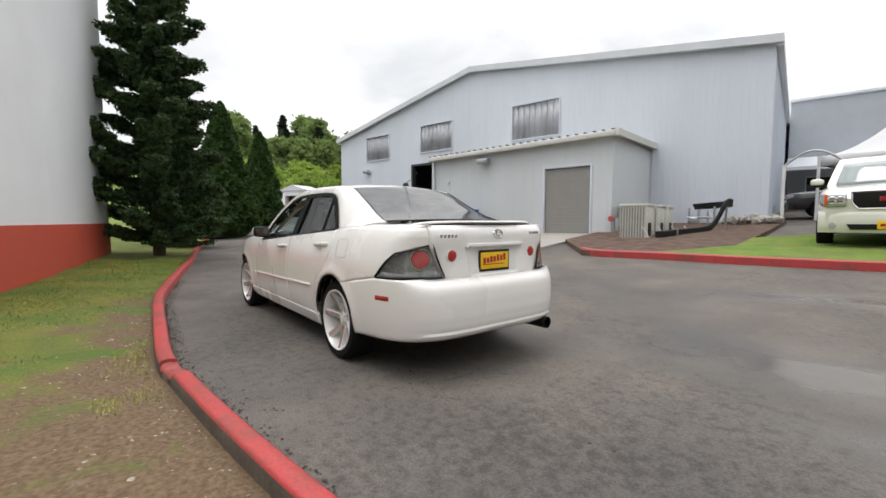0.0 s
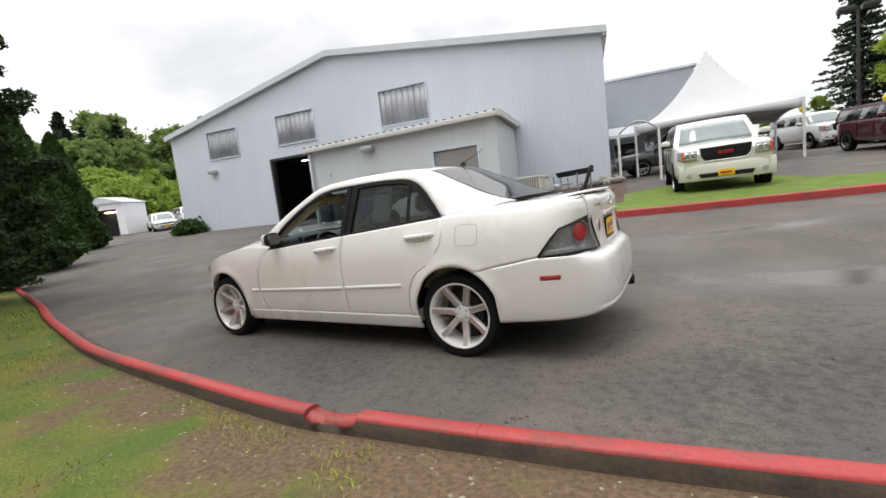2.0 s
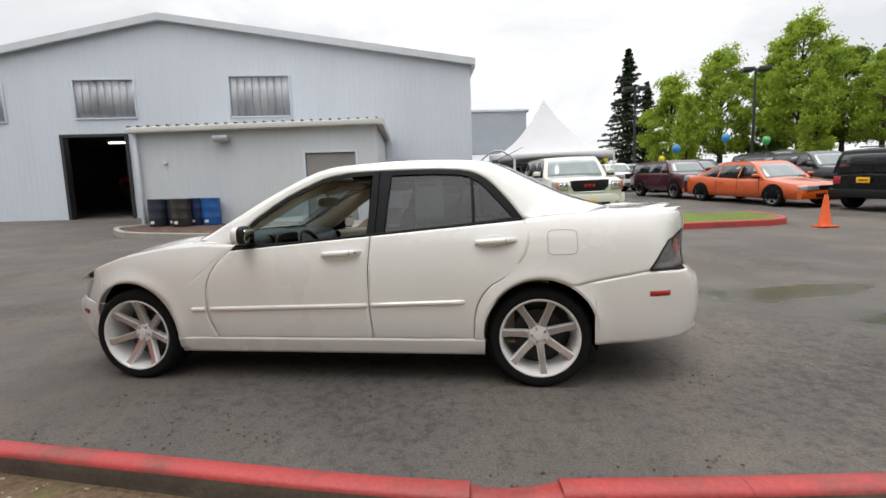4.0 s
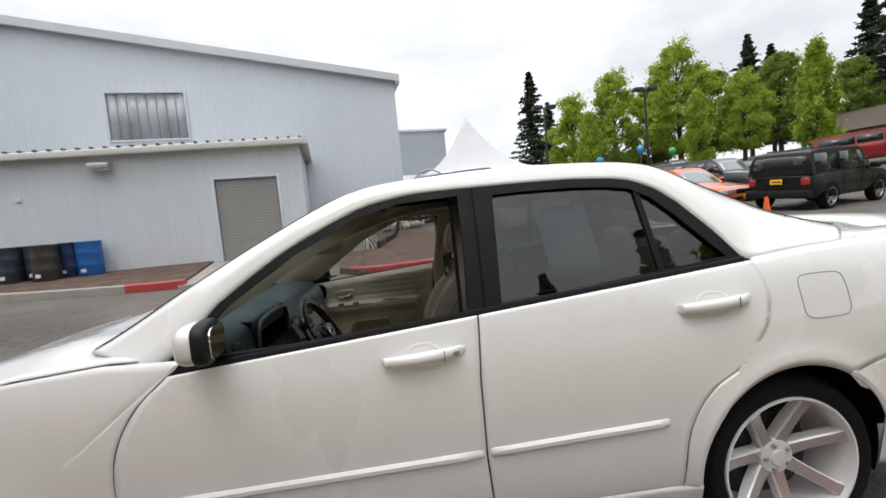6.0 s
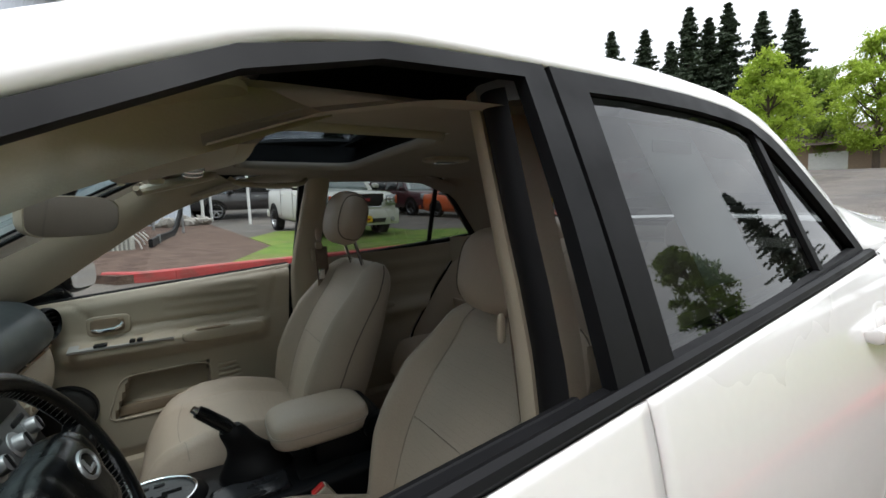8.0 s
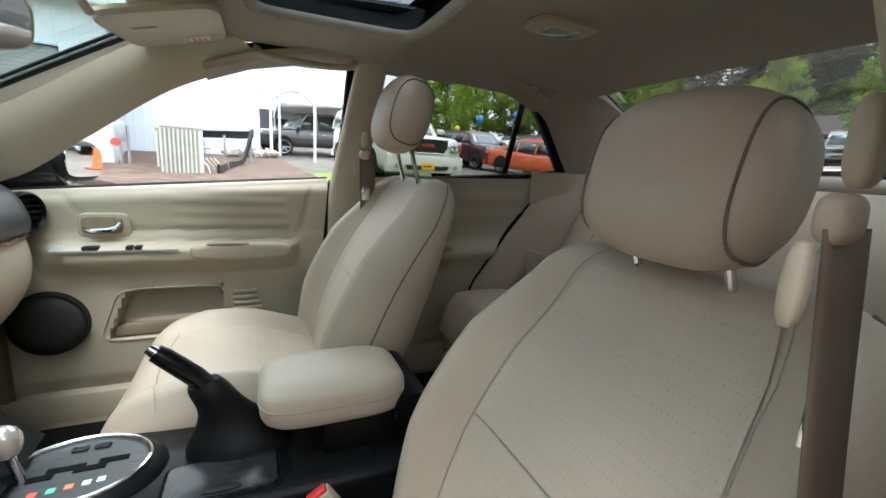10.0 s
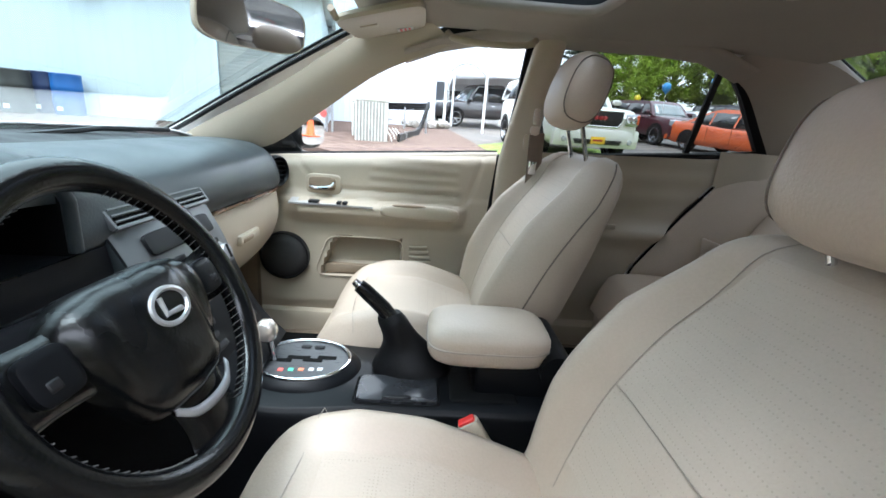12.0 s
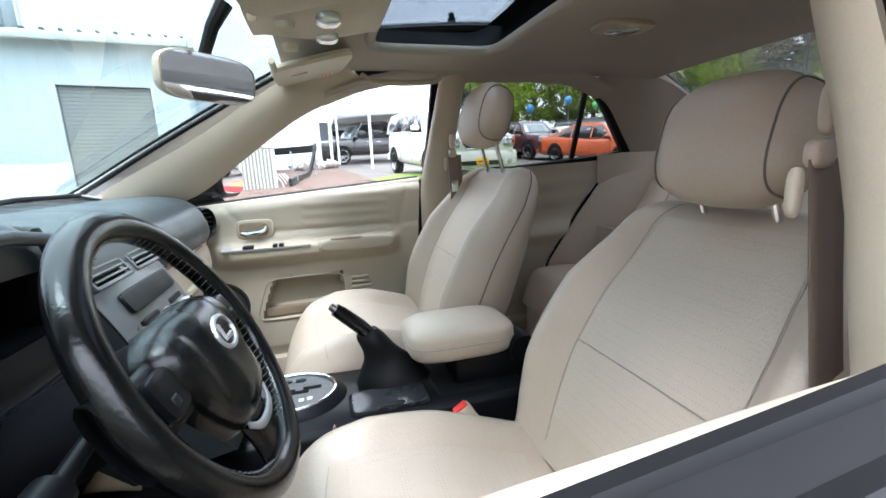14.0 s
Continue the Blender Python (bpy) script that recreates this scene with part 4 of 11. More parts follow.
    # door handles: a bridge over a round recess
    for x0, z0, own, key in ((0.016, 0.806, fdoor, True), (0.957, 0.860, rdoor, False)):
        bm = bmesh.new()
        L = 0.255
        rings = []
        for i in range(25):
            t = i / 24
            x, zc = x0 + L * t, z0 + 0.012 * t
            out = 0.012 + 0.026 * math.sin(math.pi * min(1, max(0, (t * 1.08)))) ** 0.5 if 0 < t < 1 else 0.004
            hgt = 0.012 + 0.007 * math.sin(math.pi * t) ** 0.4 if 0 < t < 1 else 0.009
            yb = side_y(x, zc)
            rings.append([bm.verts.new((x, s * (yb + out * 0.35 + 0.45 * out * (1 + math.cos(a))), zc + hgt * math.sin(a))) for a in (2 * math.pi * k / 12 for k in range(12))])
        for a, b in zip(rings, rings[1:]):
            for k in range(12):
                bm.faces.new((a[k], a[(k + 1) % 12], b[(k + 1) % 12], b[k]))
        bm.faces.new(rings[0]), bm.faces.new(rings[-1])
        handle = part("handle", bm, M_BODY, own)
        bm = bmesh.new()
        grid(bm, lambda u, v: (lambda x, z: (x, s * (side_y(x, z) + 0.0010 + 0.0032 * math.sin(math.pi * min(1.0, 2.2 * u)) - 0.003 * max(0.0, u - 0.45)), z))(x0 + 0.125 + (0.070 * (1 - u)) * math.cos(v * 6.2832), z0 + 0.004 + (0.046 * (1 - u)) * math.sin(v * 6.2832)), 12, 36, False, True)
        part("handle_cup", bm, M_BODY, own)
        bm = bmesh.new()
        xs_ = x0 + 0.188
        tube(bm, [(xs_, s * (side_y(xs_, z0) + 0.038 + 0.0 * k), z0 + 0.0085 + 0.017 * (k / 6 - 0.5) * 2) for k in range(7)], 0.0012, 5)
        part("handle_seam", bm, M_GAP, own)
        if key:
            bm = bmesh.new()
            lathe(bm, [(0.0001, 0.003), (0.008, 0.003), (0.010, 0.0), (0.010, -0.02)], 16, Matrix.Translation((x0 + 0.225, s * (side_y(x0 + 0.22, z0) + 0.033), z0 + 0.011)) @ Matrix.Rotation(-s * math.pi / 2, 4, "X"))
            part("lock", bm, M_RIMG, own)
    # wheel housing, dark and deep
    for xc in (-1.335, 1.335):
        bm = bmesh.new()
        grid(bm, lambda u, v: (xc + 0.350 * math.cos(-0.32 + (math.pi + 0.64) * u), s * (0.48 + (min(0.80, plan_w(xc + 0.350 * math.cos(-0.32 + (math.pi + 0.64) * u)) - 0.05) - 0.48) * v), 0.31 + 0.350 * math.sin(-0.32 + (math.pi + 0.64) * u)), 28, 3)
        grid(bm, lambda u, v: (xc - 0.37 + 0.74 * u, s * 0.49, 0.14 + 0.54 * v), 1, 1)
        part("wheel_housing", bm, M_GAP, sedan)

# fuel flap on the left quarter: a raised rounded outline groove
bm = bmesh.new()
ring = []
for k in range(40):
    a = 2 * math.pi * k / 40
    cx, cz = math.copysign(abs(math.cos(a)) ** 0.38, math.cos(a)), math.copysign(abs(math.sin(a)) ** 0.38, math.sin(a))
    x, z = 1.466 + 0.083 * cx, 0.852 + 0.07 * cz
    ring.append(Vector((x, -(side_y(x, z) + 0.0035), z)))
tube(bm, ring + ring[:1], 0.0016, 5, False)
part("fuel_flap_seam", bm, mat("shaded_seam", (0.30, 0.29, 0.28), 0.6, vary=0.1), sedan)


def rear_in(th, z):
    w = min(1, max(0, (math.degrees(th) - 38) / 30))
    w = w * w * (3 - 2 * w)
    return (1 - w) * smoothed(z, SIDE_IN) + w * poly(z, REAR_IN)


# rear bumper, wrapped from arch to arch
bm = bmesh.new()
t0 = th_of_x(1.585)
BX = [1.511 + 0.161 * k / 24 for k in range(24)] + [1.672 + (2.345 - 1.672) * (1 - (1 - k / 40) ** 2.0) for k in range(41)]
BT = [th_of_x(x) for x in BX]
BT += [BT[-1] + (math.pi / 2 - BT[-1]) * k / 24 for k in range(1, 25)]
def bumper(u, v):
    i = int(round(u * 2 * (len(BT) - 1)))
    sgn = -1 if i < len(BT) else 1
    th = BT[i] if i < len(BT) else BT[2 * (len(BT) - 1) - i]
    x = rear_pt(th, 0, 0)[0]
    q = 1 - min(1, (x - 1.5) / 0.86)
    top = min(0.673, 0.6112 + 0.18 * (x - 1.58))
    lo = 0.275 - 0.035 * q
    if x < 1.672:
        lo = max(lo, min(arch(x, 1.335, base=0.2), top - 0.001))
    z = lo + (top - lo) * v
    px, py, pz = rear_pt(th, z, rear_in(th, z))
    return (px, sgn * (py + flare(px, z) * (1 - blend(th, 25, 55))), pz)
grid(bm, bumper, 2 * (len(BT) - 1), 22)
rb = part("rear_bumper", bm, M_BODY, sedan)
solid(rb, 0.006, 0)
bm = bmesh.new()
for k in range(2):
    tube(bm, [(*[c * m_ for c, m_ in zip(rear_pt(th, 0.325, rear_in(th, 0.325) - 0.001)[:2], (1, sg))], 0.323) for sg, th in [(-1, t0 + 0.3 + (math.pi / 2 - t0 - 0.3) * i / 30) for i in range(30)] + [(1, math.pi / 2 - (math.pi / 2 - t0 - 0.3) * i / 30) for i in range(31)]], 0.0012, 5)
    break
part("lip_seam", bm, M_GAP, rb)
# underside so that no light comes up into the body
bm = bmesh.new()
box(bm, -1.95, 2.15, -0.60, 0.60, 0.235, 0.26)
for s in (-1, 1):
    box(bm, -0.96, 0.96, s * 0.70, s * 0.80, 0.175, 0.21)
part("underbody", bm, M_GAP, sedan)
# side markers
for s in (-1, 1):
    bm = bmesh.new()
    def mk(u, v, o=0.0):
        th = th_of_x(1.945) + (th_of_x(2.075) - th_of_x(1.945)) * u
        z = 0.528 + 0.034 * v
        e = min(1, 6 * min(u, 1 - u), 4 * min(v, 1 - v))
        px, py, pz = rear_pt(th, z, rear_in(th, z) - 0.002 - 0.006 * e)
        return (px, s * py, pz)
    grid(bm, mk, 16, 6)
    part("side_marker", bm, M_LAMPR, rb, "red side marker lamp")

# boot lid: rear face and deck in one pressing
bm = bmesh.new()
def lid(u, v):
    y = -0.575 + 1.15 * u
    if v < 0.5:
        z = 0.665 + (1.025 - 0.665) * v * 2
        th = math.pi / 2 - math.asin(min(0.95, (abs(y) / 0.86) ** (PR / 2)))
        px = rear_pt(th, z, 0)[0] - poly(z, FACE_IN)
        # the shallow recess for the plate
        if abs(y) < 0.30 and 0.675 < z < 0.88:
            px -= 0.018
        return (px, y * (0.82 + 0.18 * min(1, max(0, (z - 0.66) / 0.24))), z)
    t = (v - 0.5) * 2
    th = math.pi / 2 - math.asin(min(0.95, (abs(y) / 0.86) ** (PR / 2)))
    xr = rear_pt(th, 1.025, 0)[0] - poly(1.025, FACE_IN)
    x = xr + (1.77 + 0.06 * (1 - (y / 0.6) ** 2) - xr) * t
    crown = 0.024 * (1 - (y / 0.6) ** 2)
    return (x, y, 1.025 + crown * min(1, 3 * t) - 0.008 * math.sin(math.pi * t))
grid(bm, lid, 46, 44)
boot = part("boot_lid", bm, M_BODY, sedan)
solid(boot, 0.006, 0)
# shoulders between boot lid and quarter
for s in (-1, 1):
    bm = bmesh.new()
    def sh(u, v):
        th = th_of_x(1.60 + 0.716 * u)
        px_ = rear_pt(th, 0, 0)[0]
        a = tail_skin(s, th, deck_z(px_) + (0.012 * (px_ - 2.172) / 0.144 if px_ > 2.172 else 0))
        b = (min(a[0], 2.225), s * 0.577, 1.025)
        k = math.sin(math.pi * v) * 0.010
        return (a[0] + (b[0] - a[0]) * v, a[1] + (b[1] - a[1]) * v, a[2] + (b[2] - a[2]) * v + k)
    grid(bm, sh, 40, 8)
    solid(part("quarter_shoulder", bm, M_BODY, sedan), 0.006, 0)
# spoiler
bm = bmesh.new()
rings = []
for i in range(49):
    y = -0.60 + 1.2 * i / 48
    e = 1 - (abs(y) / 0.61) ** 6
    xr = 2.24 - 0.16 * (abs(y) / 0.6) ** 3
    zt = 1.020 + 0.034 * e ** 0.5
    rings.append([bm.verts.new((xr + a, y, zt + b * (0.3 + 0.7 * e))) for a, b in ((-0.17, -0.028), (-0.12, -0.006), (-0.04, 0.006), (0.006, 0.006), (0.014, -0.002), (0.008, -0.012), (-0.05, -0.014), (-0.15, -0.034))])
for a, b in zip(rings, rings[1:]):
    for k in range(8):
        bm.faces.new((a[k], a[(k + 1) % 8], b[(k + 1) % 8], b[k]))
bm.faces.new(rings[0]), bm.faces.new(rings[-1])
part("spoiler", bm, M_BODY, boot)
bm = bmesh.new()
tube(bm, [(2.220 - 0.16 * (abs(y) / 0.6) ** 3, y, 1.028) for y in (-0.55 + 1.1 * i / 30 for i in range(31))], 0.004, 6)
part("spoiler_gap", bm, M_PLASTIC, boot)
FACE_X = lambda y, z: rear_pt(math.pi / 2 - math.asin(min(0.95, (abs(y) / 0.86) ** (PR / 2))), z, 0)[0] - poly(z, FACE_IN)
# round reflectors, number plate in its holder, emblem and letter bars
for s in (-1, 1):
    x = FACE_X(0.404, 0.83)
    bm = bmesh.new()
    lathe(bm, [(0.0001, 0.010), (0.030, 0.008), (0.040, 0.003), (0.042, -0.01)], 28, Matrix.Translation((x, s * 0.404, 0.822)) @ Matrix.Rotation(math.pi / 2, 4, "Y"))
    part("reflector", bm, M_LAMPR, boot, "round red reflector")
    bm = bmesh.new()
    lathe(bm, [(0.041, 0.004), (0.047, 0.004), (0.049, -0.01)], 28, Matrix.Translation((x, s * 0.404, 0.822)) @ Matrix.Rotation(math.pi / 2, 4, "Y"))
    part("reflector_rim", bm, M_BODY, boot)
px = FACE_X(0, 0.78) - 0.016
bm = bmesh.new()
box(bm, px, px + 0.012, -0.155, 0.155, 0.692, 0.848, 0.004)
plate = part("number_plate", bm, M_PLASTIC, boot, "yellow dealer plate in a black frame")
bm = bmesh.new()
box(bm, px + 0.010, px + 0.015, -0.142, 0.142, 0.712, 0.832, 0.003)
part("plate_face", bm, M_YELLOW, plate)
bm = bmesh.new()
for k in range(7):
    box(bm, px + 0.014, px + 0.0165, -0.118 + k * 0.034, -0.094 + k * 0.034, 0.752 + k * 0.003, 0.795 + k * 0.004 - 0.006 * (k % 2))
box(bm, px + 0.014, px + 0.0165, -0.12, 0.10, 0.742, 0.748)
part("plate_print", bm, M_LAMPR, plate)
bm = bmesh.new()
box(bm, px + 0.012, px + 0.0145, -0.15, 0.15, 0.835, 0.845), box(bm, px + 0.012, px + 0.0145, -0.15, 0.15, 0.695, 0.708)
part("plate_frame", bm, M_PLASTIC, plate)
bm = bmesh.new()
prism(bm, [(-0.29, 0.875), (0.29, 0.875), (0.28, 0.90), (-0.28, 0.90)], px + 0.012, px + 0.036, "x", 0.008)
part("boot_handle_bar", bm, M_BODY, boot)
ex = FACE_X(0, 0.955)
bm = bmesh.new()
tube(bm, [(ex + 0.004, 0.02 + 0.045 * math.cos(a), 0.962 + 0.032 * math.sin(a)) for a in (2 * math.pi * k / 32 for k in range(33))], 0.005, 6, False)
tube(bm, [(ex + 0.004, 0.005, 0.985), (ex + 0.004, 0.0, 0.955), (ex + 0.004, 0.045, 0.952)], 0.005, 6)
part("badge", bm, M_CHROME, boot, "chrome oval badge")
for y0, n_, z_ in ((-0.50, 5, 0.955), (0.38, 5, 0.968)):
    bm = bmesh.new()
    for k in range(n_):
        y = y0 + k * 0.028
        x = FACE_X(y, z_)
        box(bm, x, x + 0.006, y, y + 0.02, z_ - 0.012, z_ + 0.012, 0.003)
    part("badge_bars", bm, M_CHROME, boot)
# tail lamps round the corner
for s in (-1, 1):
    lamp = None
    def tail(u, v, o):
        z = 0.682 + (0.16 + 0.06 * u) * v
        ta = th_of_x(poly(v, [(0, 1.948), (0.12, 1.963), (0.65, 2.030), (1.0, 2.088)]))
        ti = poly(v, [(0, th_of_x(2.341)), (1, th_of_x(2.314))])
        return tail_skin(s, ta + (ti - ta) * u, z, o)
    bm = bmesh.new()
    grid(bm, lambda u, v: tail(u, v, -0.016), 24, 14)
    lamp = part("tail_lamp", bm, M_TAILIN, sedan, "smoked tail lamp with a round red lens")
    bm = bmesh.new()
    grid(bm, lambda u, v: tail(u, v, 0.006 - 0.004 * (max(abs(u - 0.5), abs(v - 0.5)) > 0.47)), 28, 16)
    lens = part("lens", bm, M_SMOKE, lamp)
    lens.visible_shadow = False
    bm = bmesh.new()
    edge = [tail(k / 20, 0, 0.003) for k in range(21)] + [tail(1, k / 14, 0.003) for k in range(1, 15)] + [tail(1 - k / 20, 1, 0.003) for k in range(1, 21)] + [tail(0, 1 - k / 14, 0.003) for k in range(1, 15)]
    tube(bm, edge, 0.006, 6, False)
    part("lamp_rim", bm, M_PLASTIC, lamp)
    c0, c1 = Vector(tail(0.62, 0.60, -0.022)), Vector(tail(0.65, 0.60, 0.03))
    q = (c1 - c0).to_track_quat("Z", "Y").to_matrix().to_4x4()
    bm = bmesh.new()
    lathe(bm, [(0.0001, 0.020), (0.045, 0.017), (0.058, 0.010), (0.064, -0.002), (0.066, -0.02)], 32, Matrix.Translation(c0) @ q)
    part("round_lens", bm, mat("red_lens", (0.75, 0.03, 0.035), 0.15, vary=0.15, coat=1.0), lamp)
    bm = bmesh.new()
    lathe(bm, [(0.068, 0.012), (0.076, 0.012), (0.078, -0.02)], 32, Matrix.Translation(c0) @ q)
    part("lens_ring", bm, M_CHROME, lamp)
    bm = bmesh.new()
    grid(bm, lambda u, v: tail(0.03 + 0.94 * u, 0.04 + 0.17 * v, -0.006), 20, 3)
    part("lower_lens", bm, M_LAMPC, lamp)
# exhaust tip on the right
bm = bmesh.new()
lathe(bm, [(0.040, 0.0), (0.046, 0.0), (0.048, -0.01), (0.048, -0.24), (0.0001, -0.24)], 28, Matrix.Translation((2.345, 0.52, 0.245)) @ Matrix.Rotation(math.pi / 2, 4, "Y"))
part("exhaust_tip", bm, mat("sooty_steel", (0.03, 0.03, 0.032), 0.35, 0.7, vary=0.3), sedan)

# front bumper and nose
bm = bmesh.new()
NX = [-1.50 - 0.17 * k / 24 for k in range(24)] + [-1.67 - (2.155 - 1.67) * (1 - (1 - k / 40) ** 2.0) for k in range(41)]
NT = [th_of_front(x) for x in NX]
NT += [NT[-1] + (math.pi / 2 - NT[-1]) * k / 16 for k in range(1, 17)]
def nose(u, v):
    i = int(round(u * 2 * (len(NT) - 1)))
    sgn = -1 if i < len(NT) else 1
    th = NT[i] if i < len(NT) else NT[2 * (len(NT) - 1) - i]
    x = front_pt(th, 0, 0)[0]
    top = poly(x, [(-2.16, 0.56), (-1.755, 0.512), (-1.60, 0.496), (-1.5, 0.49)])
    lo = 0.195
    if x > -1.673:
        lo = max(lo, min(arch(x, -1.335, base=0.2), top - 0.001))
    return nose_skin(sgn, th, lo + (top - lo) * v)
grid(bm, nose, 2 * (len(NT) - 1), 18)
fb = part("front_bumper", bm, M_BODY, sedan)
solid(fb, 0.006, 0)
bm = bmesh.new()
grid(bm, lambda u, v: nose_skin(-1, th_of_front(-1.765 - 0.085 * u), 0.402 + 0.036 * v, 0.002 + 0.008 * min(1, 6 * min(u, 1 - u), 4 * min(v, 1 - v))), 14, 6)
part("side_marker", bm, M_LAMPR, fb, "red-amber side marker lamp")
for s in (-1, 1):
    bm = bmesh.new()
    def lampskin(u, v):
        ta = th_of_front(poly(v, [(0, -1.757), (0.55, -1.70), (1, -1.655)]))
        return nose_skin(s, ta + (1.25 - ta) * u, 0.522 + 0.03 * u + (0.142 - 0.05 * u) * v, 0.004)
    grid(bm, lampskin, 24, 8)
    solid(part("headlamp", bm, M_LAMPC, sedan, "clear headlamp"), 0.02)
bm = bmesh.new()
grid(bm, lambda u, v: nose_skin(-1 if u < 0.5 else 1, 1.25 + (math.pi / 2 - 1.25) * (1 - abs(2 * u - 1)), 0.55 + 0.09 * v, -0.005), 20, 4)
part("grille", bm, M_PLASTIC, sedan)

# bonnet
bm = bmesh.new()
def bonnet(u, v):
    y = -1 + 2 * u
    x = -2.02 + 0.14 * abs(y) ** 2.5 + (-0.80 + 0.10 * y * y + 2.02 - 0.14 * abs(y) ** 2.5) * v
    half = min(side_y(x, hood_z(x)) - 0.004, 0.80)
    z = hood_z(x) + 0.062 * (1 - abs(y) ** 2.6) * min(1, 0.4 + v) + 0.012 * math.exp(-((abs(y) - 0.72) / 0.12) ** 2)
    return (x, half * y, z)
grid(bm, bonnet, 44, 30)
solid(part("bonnet", bm, M_BODY, sedan), 0.006, 0)
bm = bmesh.new()
grid(bm, lambda u, v: (-0.80 + 0.10 * (2 * u - 1) ** 2 + 0.16 * v, (2 * u - 1) * 0.70, 0.905 - 0.02 * v + 0.03 * (1 - (2 * u - 1) ** 2)), 24, 4)
cowl = part("cowl", bm, M_PLASTIC, sedan)
for y0, y1 in ((-0.62, 0.0), (-0.05, 0.52)):
    bm = bmesh.new()
    tube(bm, [(-0.76, y0, 0.915), (-0.745, y0 * 0.4 + y1 * 0.6, 0.938), (-0.73, y1, 0.934)], 0.006, 6)
    part("wiper", bm, M_PLASTIC, cowl)

# cabin: the painted strip that is windscreen pillar, roof rail and rear pillar in one
EDGE1 = [(-0.66, 0.842), (-0.60, 0.885), (-0.468, 1.023), (-0.26, 1.165), (-0.03, 1.272), (0.10, 1.302), (0.207, 1.313), (0.45, 1.316), (0.704, 1.313), (0.85, 1.304), (0.935, 1.289), (1.01, 1.255), (1.08, 1.198), (1.18, 1.085), (1.255, 0.99), (1.35, 0.996), (1.48, 1.007), (1.62, 1.014)]
EDGE2 = [(-0.90, 0.70, 0.905), (-0.80, 0.69, 0.955), (-0.62, 0.665, 1.058), (-0.40, 0.63, 1.178), (-0.18, 0.59, 1.290), (-0.06, 0.565, 1.335), (0.07, 0.545, 1.358), (0.38, 0.53, 1.383), (0.66, 0.525, 1.383), (0.86, 0.525, 1.375), (0.98, 0.525, 1.364), (1.07, 0.527, 1.345), (1.17, 0.532, 1.302), (1.28, 0.54, 1.245), (1.40, 0.55, 1.186), (1.52, 0.567, 1.128), (1.64, 0.59, 1.085), (1.76, 0.612, 1.050)]
E1 = curve([(x, glass_y(x, z) if z < 1.0 or x < 1.2 else 0, z) for x, z in EDGE1[:15]] + [(x, side_y(x, z) + 0.002, z) for x, z in EDGE1[15:]], 102)
E2 = curve(EDGE2, 102)
for s in (-1, 1):
    bm = bmesh.new()
    def rail(u, v):
        i = min(int(round(u * 102)), 102)
        a, b = E1[i], E2[i]
        p = a.lerp(b, v)
        up = (b - a).normalized()
        tang = (E2[min(i + 1, 102)] - E2[max(i - 1, 0)]).normalized()
        n_ = up.cross(tang).normalized()
        if n_.y < 0:
            n_ = -n_
        bulge = 0.16 * (b - a).length * math.sin(math.pi * v) * (1 if i < 70 else max(0.35, 1 - (i - 70) / 25))
        p = p + n_ * min(bulge, 0.022)
        return (p.x, s * p.y, p.z)
    grid(bm, rail, 102, 10)
    solid(part("roof_rail", bm, M_BODY, sedan), 0.012, -1 if s > 0 else -1)

i_head, i_rear = 29, 66
def e2(i):
    return E2[max(0, min(102, int(round(i))))]

# roof skin round the sunroof opening
SUN = (0.06, 0.48, 0.47)
def roof_z(x, y, drop=0.0):
    ed = np.interp(x, [p.x for p in E2], [p.z for p in E2])
    ye = np.interp(x, [p.x for p in E2], [p.y for p in E2])
    return float(ed + 0.030 * max(0.0, 1 - (y / ye) ** 2) - drop)
bm = bmesh.new()
xa = E2[i_head].x
xb = E2[i_rear].x
def head_x(y):
    return xa - 0.075 * max(0.0, 1 - (y / 0.56) ** 2)
def tail_x(y):
    return xb + 0.06 * max(0.0, 1 - (y / 0.53) ** 2)
def roof_patch(bm, fx0, fx1, y0, y1, nx, ny, drop=0.0):
    def f(u, v):
        y = y0 + (y1 - y0) * v
        x = fx0(y) + (fx1(y) - fx0(y)) * u
        ye = float(np.interp(x, [p.x for p in E2], [p.y for p in E2]))
        yy = y / 0.54 * ye if abs(y) > 0.41 else y
        return (x, yy, roof_z(max(x, xa - 0.02) if x < xa else min(x, xb), yy, drop) - (0.30 * max(0, xa - x) ** 1.0 if x < xa else 0) * 0.35 - (0.2 * max(0, x - xb)))
    grid(bm, f, nx, ny)
roof_patch(bm, head_x, const(SUN[0]), -0.54, 0.54, 8, 30)
roof_patch(bm, const(SUN[1]), tail_x, -0.54, 0.54, 18, 30)
for s in (-1, 1):
    roof_patch(bm, const(SUN[0]), const(SUN[1]), s * SUN[2], s * 0.54, 10, 5)
bmesh.ops.remove_doubles(bm, verts=bm.verts, dist=0.0015)
solid(part("roof", bm, M_BODY, sedan), 0.008, -1)
# sunroof glass, tipped up at the back, with its black frame
sr = Matrix.Translation((SUN[0], 0, roof_z(SUN[0], 0))) @ Matrix.Rotation(radians(-0.3), 4, "Y") @ Matrix.Translation((-SUN[0], 0, -roof_z(SUN[0], 0)))
bm = bmesh.new()
grid(bm, lambda u, v: sr @ Vector((SUN[0] + 0.006 + (SUN[1] - SUN[0] - 0.012) * u, (2 * v - 1) * (SUN[2] - 0.006), roof_z(SUN[0] + (SUN[1] - SUN[0]) * u, (2 * v - 1) * SUN[2]) + 0.002)), 10, 16)
sunroof = part("sunroof", bm, glass("sunroof_glass", (0.34, 0.37, 0.39)), sedan, "tilted glass sunroof")
solid(sunroof, 0.005)
bm = bmesh.new()
